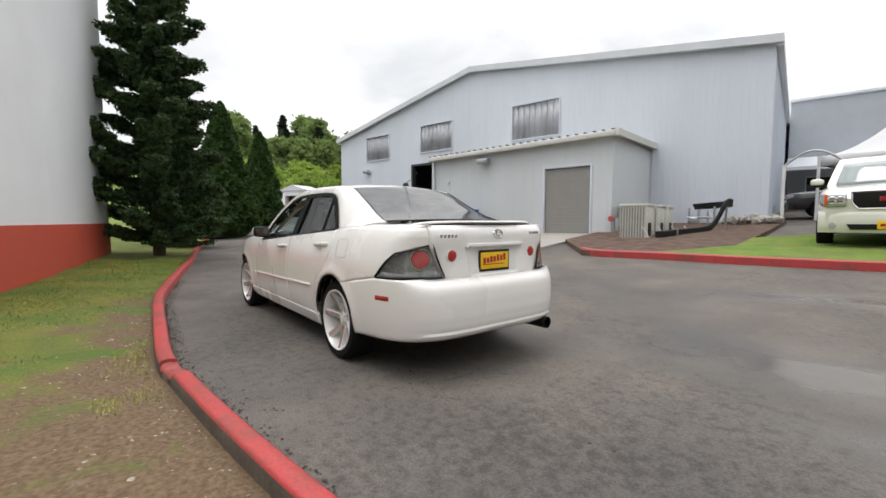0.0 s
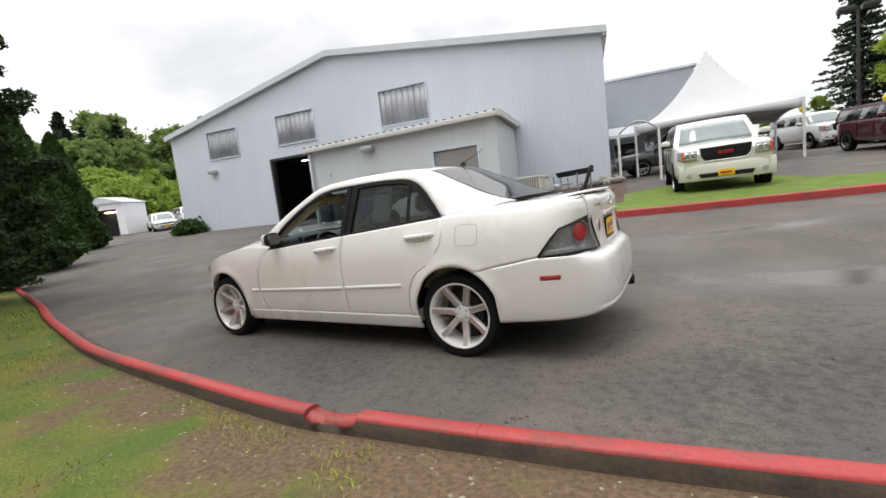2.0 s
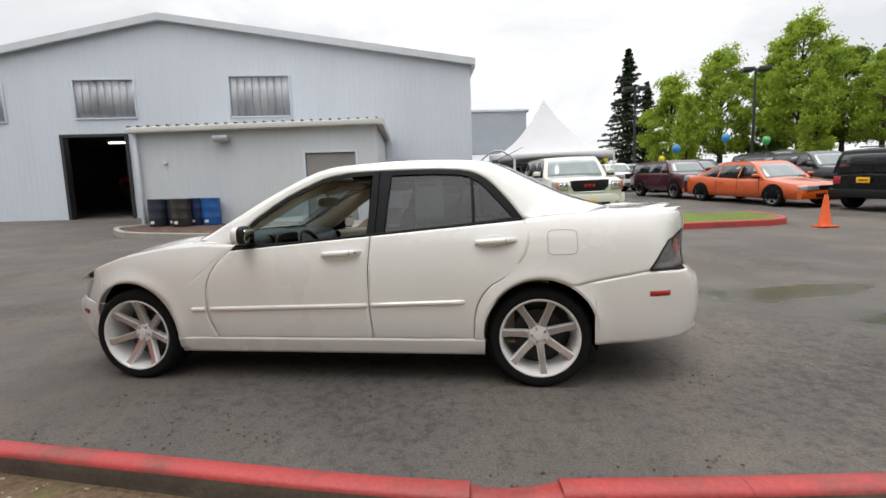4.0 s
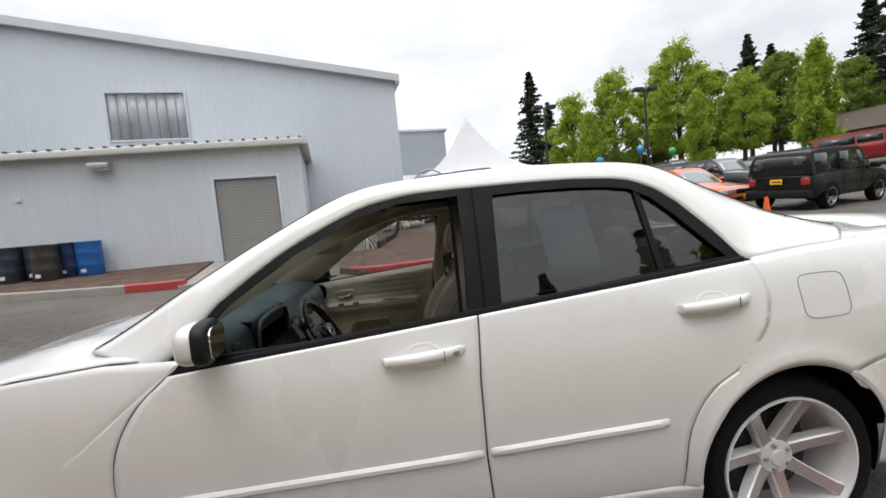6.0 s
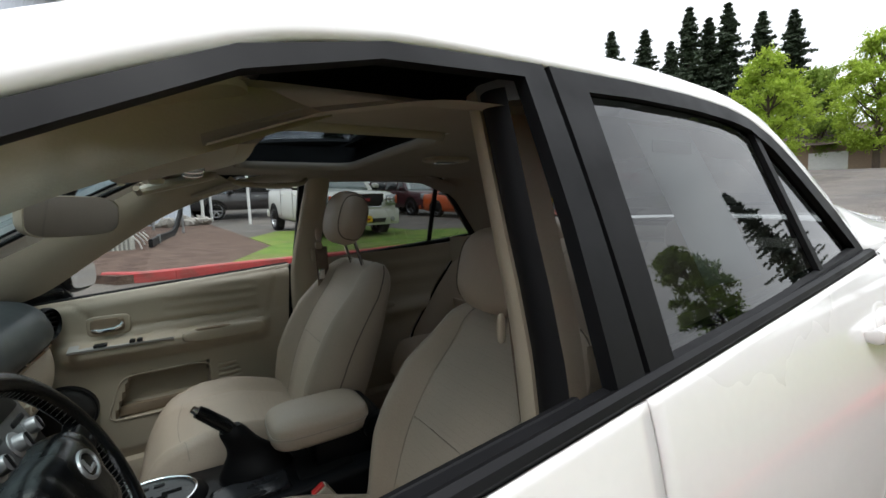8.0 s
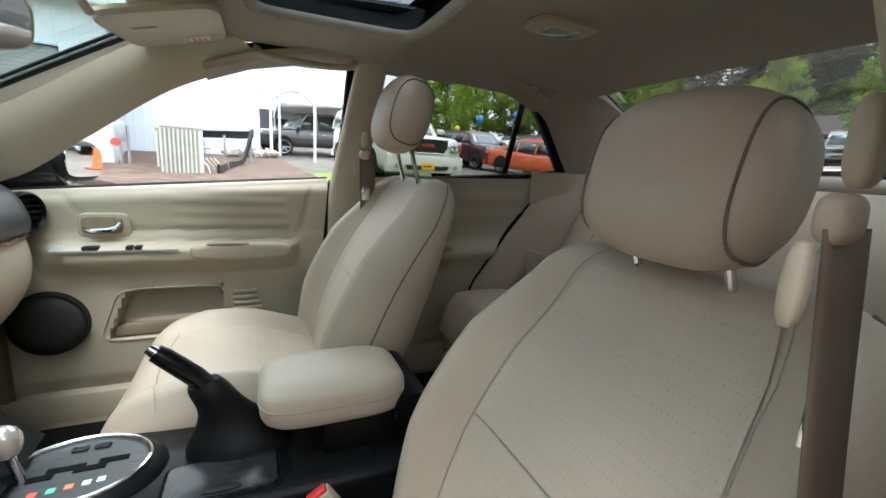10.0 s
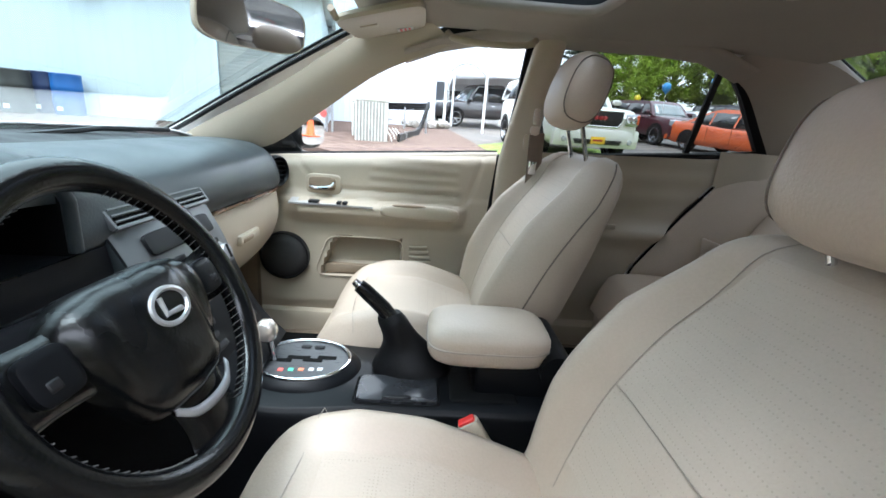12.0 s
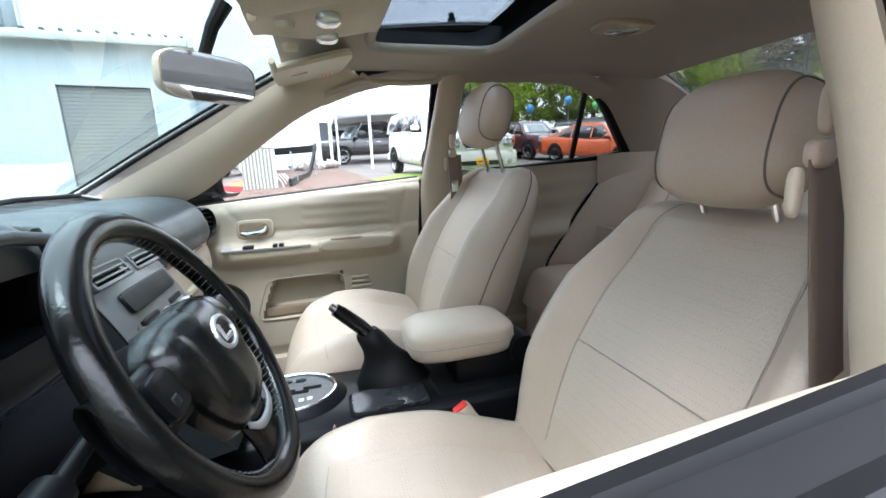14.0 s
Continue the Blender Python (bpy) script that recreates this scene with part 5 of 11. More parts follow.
loop = [(SUN[0] + 0.01, -1), (SUN[0] + 0.01, 1), (SUN[1] - 0.01, 1), (SUN[1] - 0.01, -1), (SUN[0] + 0.01, -1)]
for (xa_, ya_), (xb_, yb_) in zip(loop, loop[1:]):
    tube(bm, [sr @ Vector((xa_ + (xb_ - xa_) * k / 10, (ya_ + (yb_ - ya_) * k / 10) * (SUN[2] - 0.015), roof_z(xa_ + (xb_ - xa_) * k / 10, (ya_ + (yb_ - ya_) * k / 10) * SUN[2]) - 0.008)) for k in range(11)], 0.014, 6)
part("sunroof_frame", bm, M_PLASTIC, sunroof)

# windscreens
def screen(bm, top, side_idx, bottom, nu=24, nv=24, inset=0.0):
    def f(u, v):
        y = -1 + 2 * u
        i = side_idx[0] + (side_idx[1] - side_idx[0]) * v
        e = E2[int(i)].lerp(E2[min(102, int(i) + 1)], i - int(i))
        t_, b_ = top(y), bottom(y)
        bow = t_ + (b_ - t_) * v
        return (e.x + bow, y * e.y, e.z + 0.030 * (1 - y * y) * (1 - v) * 1.0 + 0.012 * (1 - y * y) * v - 0.004)
    grid(bm, f, nu, nv)
bm = bmesh.new()
screen(bm, lambda y: -0.085 * (1 - y * y), (i_head, 1), lambda y: -0.03 * (1 - y * y) + 0.0)
ws = part("windscreen", bm, M_SCREEN, sedan)
ws.visible_shadow = False
bm = bmesh.new()
screen(bm, lambda y: 0.065 * (1 - y * y), (i_rear, 101), lambda y: 0.07 * (1 - y * y))
bg = part("rear_screen", bm, M_REARGL, sedan)
for nm, ia, ib, owner in (("screen_seal", 1, i_head, ws), ("screen_seal", i_rear, 101, bg)):
    for s in (-1, 1):
        bm = bmesh.new()
        tube(bm, [(e2(ia + (ib - ia) * k / 20).x, s * e2(ia + (ib - ia) * k / 20).y, e2(ia + (ib - ia) * k / 20).z - 0.003) for k in range(21)], 0.005, 6)
        part(nm, bm, M_FRAME, owner)
bm = bmesh.new()
tube(bm, [(e2(101).x + 0.07 * (1 - y * y), y * e2(101).y, e2(101).z + 0.012 * (1 - y * y)) for y in (-1 + k / 12 for k in range(25))], 0.005, 6)
part("screen_seal", bm, M_FRAME, bg)
# aerial
bm = bmesh.new()
lathe(bm, [(0.03, 0.0), (0.028, 0.012), (0.012, 0.032), (0.0001, 0.034)], 16, Matrix.Translation((1.09, 0, roof_z(1.0, 0) - 0.006)))
aerial = part("aerial", bm, M_PLASTIC, sedan, "thin black roof aerial on a stubby base")
bm = bmesh.new()
tube(bm, [(1.09, 0, 1.405), (1.30, 0.0, 1.50)], [0.0035, 0.0015], 6)
part("whip", bm, M_PLASTIC, aerial)

# side glass with black frames
FRONT_OUT = [(-0.64, 0.846), (-0.468, 1.023), (-0.26, 1.163), (-0.03, 1.272), (0.12, 1.304), (0.355, 1.314), (0.352, 1.10), (0.343, 0.912), (0.10, 0.893), (-0.25, 0.866)]
FRONT_IN = [(-0.585, 0.868), (-0.448, 1.008), (-0.247, 1.142), (-0.03, 1.247), (0.11, 1.281), (0.312, 1.290), (0.307, 1.10), (0.294, 0.919), (0.08, 0.903), (-0.22, 0.883)]
REAR_OUT = [(0.367, 1.314), (0.55, 1.316), (0.72, 1.313), (0.86, 1.303), (0.935, 1.288), (1.01, 1.253), (1.08, 1.196), (1.18, 1.083), (1.250, 0.987), (1.10, 0.970), (0.95, 0.958), (0.70, 0.939), (0.50, 0.923), (0.354, 0.912)]
REAR_IN_ = [(0.432, 1.282), (0.55, 1.285), (0.72, 1.282), (0.85, 1.273), (0.92, 1.260), (0.985, 1.224), (1.045, 1.166), (1.13, 1.070), (1.192, 1.000), (1.08, 0.988), (0.95, 0.977), (0.70, 0.953), (0.52, 0.940), (0.404, 0.932)]
def ring_mesh(bm, outer, inner, s, o=0.004, depth=0.018, sub=4):
    n_ = len(outer)
    def line(P):
        return [tuple(np.array(P[i]) + (np.array(P[(i + 1) % n_]) - np.array(P[i])) * k / sub) for i in range(n_) for k in range(sub)]
    A, B = line(outer), line(inner)
    def at(p, d):
        return bm.verts.new((p[0], s * (glass_y(*p) + d), p[1]))
    rows = [[at(p, o) for p in A], [at(p, o) for p in B], [at(p, -depth) for p in B], [at(p, -depth) for p in A]]
    m_ = len(A)
    for r in range(4):
        for i in range(m_):
            bm.faces.new((rows[r][i], rows[r][(i + 1) % m_], rows[(r + 1) % 4][(i + 1) % m_], rows[(r + 1) % 4][i]))
def pane_mesh(bm, outline, s, o):
    vs = [bm.verts.new((x, s * (glass_y(x, z) + o), z)) for x, z in outline]
    f = bm.faces.new(vs)
    bmesh.ops.triangulate(bm, faces=[f])
for s in (-1, 1):
    bm = bmesh.new()
    ring_mesh(bm, FRONT_OUT, FRONT_IN, s)
    fdoor_f = part("front_window_frame", bm, M_FRAME, sedan)
    bm = bmesh.new()
    ring_mesh(bm, REAR_OUT, REAR_IN_, s)
    rear_f = part("rear_window_frame", bm, M_FRAME, sedan)
    bm = bmesh.new()
    pane_mesh(bm, REAR_IN_, s, -0.010)
    part("rear_side_glass", bm, M_TINT, rear_f)
    bm = bmesh.new()
    a, b = (0.944, 1.252), (0.955, 0.974)
    box(bm, -0.010, 0.010, -0.006, 0.006, 0, 1)
    for v in bm.verts:
        t = v.co.z
        x, z = a[0] + (b[0] - a[0]) * t, a[1] + (b[1] - a[1]) * t
        v.co = Vector((x + v.co.x, s * (glass_y(x, z) + v.co.y - 0.006), z))
    part("window_divider", bm, M_FRAME, rear_f)
    if s > 0:
        # the passenger window is nearly clear
        bm = bmesh.new()
        pane_mesh(bm, FRONT_IN, s, -0.012)
        p_ = part("front_side_glass", bm, glass("clear_glass", (0.82, 0.86, 0.85)), fdoor_f)
        p_.visible_shadow = False
    # B-pillar cover between the doors
    bm = bmesh.new()
    grid(bm, lambda u, v: (lambda z: (0.34 + 0.035 * u, s * (glass_y(0.35, z) - 0.006), z))(0.90 + 0.42 * v), 2, 10)
    part("pillar_cover", bm, M_FRAME, sedan)
    # belt seal
    bm = bmesh.new()
    tube(bm, [(x, s * (side_y(x, belt(x)) - 0.012), belt(x) + 0.006) for x in (-0.64 + 1.88 * k / 40 for k in range(41))], 0.011, 8)
    part("belt_seal", bm, M_FRAME, sedan)
    # door mirror
    bm = bmesh.new()
    mm = Matrix.Translation((-0.478 if s < 0 else -0.452, s * 0.882, 0.938 if s < 0 else 0.948)) @ Matrix.Rotation(radians(9 if s < 0 else -20), 4, "Z") @ Matrix.Rotation(radians(0 if s < 0 else 1), 4, "Y")
    pillow(bm, (-0.008, 0, 0), (0.044, 0.081, 0.056), 2.9, 28, 16, mm)
    mir = part("door_mirror", bm, M_BODY, sedan, "white door mirror")
    bm = bmesh.new()
    prism(bm, [(-0.62, 0.852), (-0.43, 0.880), (-0.49, 0.975)], s * 0.795, s * 0.815, "y")
    box(bm, -0.50, -0.45, min(s * 0.79, s * 0.85), max(s * 0.79, s * 0.85), 0.888, 0.915, 0.01)
    pillow(bm, (0.020, 0, 0), (0.029, 0.085, 0.060), 3.2, 28, 12, mm)
    part("mirror_mount", bm, M_PLASTIC, mir)
    bm = bmesh.new()
    prism(bm, [(0.068 * math.copysign(abs(math.cos(a)) ** 0.5, math.cos(a)), 0.044 * math.copysign(abs(math.sin(a)) ** 0.5, math.sin(a))) for a in (2 * math.pi * k / 28 for k in range(28))], 0.046, 0.050, "x")
    bmesh.ops.transform(bm, matrix=mm, verts=bm.verts)
    part("mirror_glass", bm, mat("mirror_silver", (0.9, 0.9, 0.9), 0.02, 1.0, vary=0.0, rvary=0.0), mir)


# wheels: seven broad spokes in a white rim
def wheel(parent, m, s, turn):
    w = new("wheel")
    w.parent = parent
    w.matrix_basis = m
    def p_(name, bm, material, label=""):
        return part(name, bm, material, w, label, 30)
    bm = bmesh.new()
    lathe(bm, [(0.236, -0.004), (0.243, 0.006), (0.262, 0.012), (0.285, 0.008), (0.300, -0.008), (0.309, -0.03), (0.311, -0.10), (0.309, -0.175), (0.30, -0.205), (0.245, -0.21)], 64)
    p_("tyre", bm, M_RUBBER)
    bm = bmesh.new()
    lathe(bm, [(0.240, 0.0), (0.238, 0.009), (0.231, 0.009), (0.226, 0.0), (0.220, -0.012), (0.214, -0.05), (0.206, -0.20)], 64)
    rim = p_("rim", bm, M_RIMW)
    for k in range(7):
        a = turn + 2 * math.pi * k / 7
        bm = bmesh.new()
        secs = []
        for r, hw, z, th in ((0.03, 0.028, -0.062, 0.03), (0.07, 0.0235, -0.056, 0.04), (0.12, 0.021, -0.042, 0.042), (0.17, 0.0205, -0.026, 0.04), (0.205, 0.022, -0.012, 0.036), (0.224, 0.026, -0.004, 0.03)):
            secs.append([bm.verts.new((r, y, zz)) for y, zz in ((-hw, z - th), (-hw, z - 0.006), (-hw * 0.80, z), (hw * 0.80, z), (hw, z - 0.006), (hw, z - th))])
        for q, r_ in zip(secs, secs[1:]):
            for i in range(6):
                f = bm.faces.new((q[i], q[(i + 1) % 6], r_[(i + 1) % 6], r_[i]))
                f.material_index = 0 if i == 2 else 1
        bm.faces.new(secs[0]), bm.faces.new(secs[-1])
        bmesh.ops.rotate(bm, cent=(0, 0, 0), matrix=Matrix.Rotation(a, 3, "Z"), verts=bm.verts)
        p_("spoke", bm, M_SPOKE).data.materials.append(M_RIMW)
    bm = bmesh.new()
    lathe(bm, [(0.0001, -0.044), (0.026, -0.045), (0.030, -0.050), (0.058, -0.056), (0.066, -0.064), (0.066, -0.11)], 40)
    p_("hub", bm, M_RIMW)
    for k in range(5):
        a = turn + 0.3 + 2 * math.pi * k / 5
        bm = bmesh.new()
        lathe(bm, [(0.0001, -0.046), (0.007, -0.046), (0.0085, -0.050), (0.0085, -0.07)], 8, Matrix.Translation((0.044 * math.cos(a), 0.044 * math.sin(a), 0)))
        p_("wheel_nut", bm, M_STEEL)
    # backing disc and dark steel colour stand in for shade behind the spokes
    bm = bmesh.new()
    lathe(bm, [(0.05, -0.10), (0.15, -0.10), (0.15, -0.12), (0.05, -0.12)], 40)
    lathe(bm, [(0.0001, -0.17), (0.206, -0.17)], 32)
    p_("brake_disc", bm, mat("shaded_brake_steel", (0.035, 0.035, 0.037), 0.5, 0.5, vary=0.3, scale=10))
    return w


M_SPOKE = mat("machined_spoke", (0.56, 0.49, 0.47), 0.2, 0.55, vary=0.05, fine=120, coat=0.5)
for xc, turn in ((-1.335, 0.69), (1.335, 0.33)):
    for s in (-1, 1):
        wheel(sedan, Matrix.Translation((xc, s * 0.822, 0.308 - LIFT)) @ Matrix.Rotation(-s * math.pi / 2 + (0 if s < 0 else 0), 4, "X"), s, turn)

# ---- the sedan: inside ----
def leather(name, col, rough=0.42, perforated=False):
    """Grained leather, creased in broad soft folds; the inserts have rows of small holes."""
    m = mat(name, col, rough, vary=0.07, scale=6, bump=0.0006, fine=220, rvary=0.07)
    if perforated:
        n, l, b = nodes_of(m)
        tc, vo, cr = n.new("ShaderNodeTexCoord"), n.new("ShaderNodeTexVoronoi"), n.new("ShaderNodeMapRange")
        vo.inputs["Scale"].default_value = 170
        vo.inputs["Randomness"].default_value = 0.15
        l.new(tc.outputs["Object"], vo.inputs["Vector"])
        cr.inputs["From Min"].default_value, cr.inputs["From Max"].default_value = 0.16, 0.26
        cr.inputs["To Min"].default_value = 0.84
        l.new(vo.outputs["Distance"], cr.inputs["Value"])
        old = b.inputs["Base Color"].links[0].from_socket
        sc = n.new("ShaderNodeVectorMath")
        sc.operation = "SCALE"
        l.new(old, sc.inputs[0]), l.new(cr.outputs[0], sc.inputs["Scale"])
        l.new(sc.outputs[0], b.inputs["Base Color"])
    return m


BEIGE = (0.465, 0.380, 0.298)
M_LEATHER = leather("beige_leather", BEIGE)
M_PERF = leather("perforated_beige_leather", (0.485, 0.402, 0.320), 0.5, True)
M_TRIM = mat("beige_vinyl", (0.445, 0.382, 0.292), 0.5, vary=0.06, scale=5, bump=0.0004, fine=260)
M_TRIMD = mat("brown_pocket_lining", (0.25, 0.19, 0.13), 0.8, vary=0.15, scale=12)
M_HEAD = mat("beige_headliner_cloth", (0.36, 0.32, 0.275), 0.95, vary=0.06, scale=5, bump=0.0005, fine=300, spec=0.1)
M_CARPET = mat("brown_carpet", (0.20, 0.155, 0.115), 0.98, vary=0.3, scale=9, bump=0.003, fine=240, spec=0.05)
M_PIPE = mat("dark_piping", (0.15, 0.12, 0.098), 0.6, vary=0.1)
M_SEAM = mat("brown_stitching", (0.33, 0.285, 0.24), 0.8, vary=0.1)
M_DASH = mat("black_dash_vinyl", (0.026, 0.033, 0.037), 0.38, vary=0.15, scale=6, bump=0.0004, fine=300, spec=0.45)
M_WHEELL = mat("black_leather", (0.0028, 0.0032, 0.0036), 0.20, vary=0.2, scale=9, bump=0.0003, fine=260, spec=0.38)
M_CONSOLE = mat("black_console_plastic", (0.005, 0.0055, 0.0065), 0.36, vary=0.15, scale=8, spec=0.13)
M_SILVER = mat("silver_trim", (0.40, 0.41, 0.42), 0.38, 0.6, vary=0.08)
M_THREAD = mat("grey_thread", (0.10, 0.10, 0.095), 0.8, vary=0.1)
M_BELT = mat("brown_seat_belt", (0.16, 0.115, 0.085), 0.75, vary=0.12, scale=30, fine=300, stretch=(1, 1, 6))
M_REDBTN = mat("red_button", (0.75, 0.03, 0.025), 0.4, vary=0.05)


def seat(parent_label, yc, cush, back, hr, tilt_up, perf_seam):
    """A front seat: cushion and back with raised bolsters, seams, headrest on two posts."""
    st = thing("front_seat", parent_label, "car seat", "front seats of the sedan", Matrix.Translation((0.0, 0, 0.037)))
    # cushion: cush = x of front edge, x of rear edge, height of the middle
    x0, x1, zc = cush
    def bol(s):
        return 0.045 * math.exp(-((abs(s) - 0.80) / 0.17) ** 2)
    def top(x, s):
        t = (x - x0) / (x1 - x0)
        nose_ = -0.10 * max(0.0, 1 - t / 0.20) ** 2.2 + tilt_up * (1 - t)
        return zc + nose_ + bol(s) * min(1, t * 3) + 0.022 * math.sin(math.pi * min(1, t * 1.1)) - 0.055 * max(0, t - 0.55) * 1.6 - 0.06 * max(0.0, abs(s) - 0.86) / 0.14 * abs(s)
    def cushion(u, v):
        a = 2 * math.pi * v
        t = u
        x = x0 + (x1 - x0) * t
        hw = 0.242 * (0.74 + 0.26 * min(1.0, t / 0.22) ** 0.6) if t < 0.22 else 0.242
        if v <= 0.7:
            s = -1 + 2 * v / 0.7
            return (x, yc + hw * s, top(x, s))
        s = 1 - 2 * (v - 0.7) / 0.3
        return (x + 0.02 * (1 - t), yc + hw * 0.93 * s, zc - 0.17 + 0.03 * abs(s))
    bm = bmesh.new()
    rows = grid(bm, cushion, 30, 54, False, True)
    bm.faces.new(rows[0]), bm.faces.new(rows[-1][::-1])
    cu = part("cushion", bm, M_LEATHER, st, "", 60)
    bm = bmesh.new()
    grid(bm, lambda u, v: (x0 + 0.14 + (x1 - x0 - 0.22) * u, yc + 0.150 * (2 * v - 1), top(x0 + 0.14 + (x1 - x0 - 0.22) * u, 0.59 * (2 * v - 1)) + 0.0025), 16, 12)
    part("cushion_insert", bm, M_PERF, cu, "perforated leather insert", 60)
    for s in (-1, 1):
        bm = bmesh.new()
        tube(bm, [(x0 + 0.13 + (x1 - x0 - 0.18) * k / 20, yc + s * 0.151, top(x0 + 0.13 + (x1 - x0 - 0.18) * k / 20, s * 0.592) + 0.002) for k in range(21)], 0.0007, 5)
        part("seam", bm, M_SEAM, cu)
    bm = bmesh.new()
    tube(bm, [(x0 + 0.13 - 0.03 * (1 - s_ * s_), yc + 0.24 * s_, top(x0 + 0.13 - 0.03 * (1 - s_ * s_), s_ * 0.94) + 0.002) for s_ in (-0.98 + 1.96 * k / 24 for k in range(25))], 0.0007, 5)
    part("seam", bm, M_SEAM, cu)
    bm = bmesh.new()
    tube(bm, [(x0 + 0.006 + 0.02 * s_ * s_, yc + 0.20 * s_, zc - 0.095 - 0.005 * s_ * s_) for s_ in (-1 + 2 * k / 20 for k in range(21))], 0.0022, 5)
    part("seam", bm, M_SEAM, cu)
    # back: back = (x, z) at foot and head of the middle of its face
    (bx0, bz0), (bx1, bz1) = back
    L = math.hypot(bx1 - bx0, bz1 - bz0)
    up = Vector(((bx1 - bx0) / L, 0, (bz1 - bz0) / L))
    fw = Vector((-up.z, 0, up.x))
    def cap(t):
        """Rounds the head of the back off, from 1 below to a narrow ridge on top."""
        return math.sqrt(max(0.04, 1 - (max(0.0, t - 0.86) / 0.145) ** 2.2))
    def width(t):
        return poly(t, [(-0.1, 0.235), (0.1, 0.248), (0.35, 0.258), (0.6, 0.250), (0.8, 0.226), (0.90, 0.208), (1.0, 0.195)]) * (0.62 + 0.38 * cap(t))
    def depth(t, s):
        """How far the face stands forward of the plane."""
        b = 0.066 * math.exp(-((abs(s) - 0.83) / 0.16) ** 2) * poly(t, [(0, 0.7), (0.25, 1.0), (0.6, 0.9), (0.9, 0.35), (1, 0.15)])
        lumbar = 0.022 * math.sin(math.pi * min(1, max(0, t / 0.8)))
        edge = -0.07 * max(0.0, (abs(s) - 0.88) / 0.12) ** 1.6 * cap(t)
        return b + lumbar + edge - 0.06 * (1 - cap(t))
    def face_pt(t, s, o=0.0):
        return Vector((bx0, yc, bz0)) + up * (L * t) + fw * (depth(t, s) + o) + Vector((0, width(t) * s, 0))
    def shell(u, v):
        t = -0.06 + 1.06 * u
        if v <= 0.62:
            return face_pt(t, -1 + 2 * v / 0.62)
        s = 1 - 2 * (v - 0.62) / 0.38
        thick = 0.07 + poly(t, [(-0.06, 0.04), (0.3, 0.055), (0.8, 0.035), (1.0, 0.03)]) * cap(t)
        return Vector((bx0, yc, bz0)) + up * (L * t) - fw * thick * (1 - 0.25 * s ** 4) + Vector((0, width(t) * 0.98 * s, 0))
    bm = bmesh.new()
    rows = grid(bm, shell, 40, 62, False, True)
    bm.faces.new(rows[0]), bm.faces.new(rows[-1][::-1])
    bk = part("backrest", bm, M_LEATHER, st, "", 60)
    bm = bmesh.new()
    grid(bm, lambda u, v: face_pt(0.10 + (perf_seam - 0.10) * u, (-0.60 + 1.2 * v) * 1.0, 0.0025), 14, 14)
    part("back_insert", bm, M_PERF, bk, "perforated leather insert", 60)
    bm = bmesh.new()
    grid(bm, lambda u, v: face_pt(perf_seam + 0.008 + (0.90 - perf_seam) * u, (-0.60 + 1.2 * v) * (1 - 0.02 * u), 0.0022), 14, 14)
    part("back_insert", bm, M_PERF, bk, "perforated leather insert", 60)
    for s in (-1, 1):
        bm = bmesh.new()
        tube(bm, [face_pt(0.0 + 1.0 * k / 30, s * (0.61 + (0.05 if k > 22 else 0) * (k - 22) / 8), 0.0015) for k in range(31)], 0.0007, 5)
        part("seam", bm, M_SEAM, bk)
        bm = bmesh.new()
        tube(bm, [face_pt(-0.04 + 1.03 * k / 36, s * 0.985, 0.002) for k in range(37)], 0.0019, 6)
        part("piping", bm, M_PIPE, bk)
    bm = bmesh.new()
    tube(bm, [face_pt(perf_seam + 0.004, -0.60 + 1.2 * k / 16, 0.002) for k in range(17)], 0.0007, 5)
    part("seam", bm, M_SEAM, bk)
    # headrest
    hx_, hz_, tilt = hr
    mm = Matrix.Translation((hx_, yc, hz_)) @ Matrix.Rotation(radians(tilt), 4, "Y")
    bm = bmesh.new()
    pillow(bm, (0, 0, 0), (0.060, 0.118, 0.094), 2.7, 40, 22, mm)
    hd = part("headrest", bm, M_LEATHER, st, "", 60)
    for s in (-1, 1):
        bm = bmesh.new()
        k_ = 0.985
        def sec(a, y):
            def sg(v):
                return math.copysign(abs(v) ** (2 / 2.7), v)
            r = (1 - (abs(y) / 0.118) ** 2.7) ** (1 / 2.7)
            return mm @ Vector((0.0615 * r * sg(math.cos(a)), y, 0.0955 * r * sg(math.sin(a))))
        tube(bm, [sec(2 * math.pi * k / 48, s * 0.090) for k in range(49)], 0.0017, 5, False)
        part("piping", bm, M_PIPE, hd)
        top_ = face_pt(1.0, 0, -0.03)
        bm = bmesh.new()
        tube(bm, [(0.5 * top_.x + 0.5 * hx_, yc + s * 0.060, top_.z - 0.05), (hx_ + 0.004, yc + s * 0.060, hz_ - 0.06)], 0.0058, 10)
        part("headrest_post", bm, M_CHROME, st, "bright metal post")
        bm = bmesh.new()
        pillow(bm, (0.5 * top_.x + 0.5 * hx_, yc + s * 0.060, top_.z - 0.006), (0.02, 0.026, 0.010), 3, 14, 8)
        part("post_collar", bm, M_TRIM, st)
    # recliner cover, base
    bm = bmesh.new()
    box(bm, x0 + 0.08, x1 + 0.04, yc - 0.20, yc + 0.20, 0.23, zc - 0.13, 0.01)
    part("seat_base", bm, M_PLASTIC, st)
    bm = bmesh.new()
    pillow(bm, (x1 + 0.02, yc - math.copysign(0.248, yc), zc - 0.06), (0.08, 0.02, 0.05), 3, 16, 10)
    part("recliner_cover", bm, M_TRIM, st)
    return st


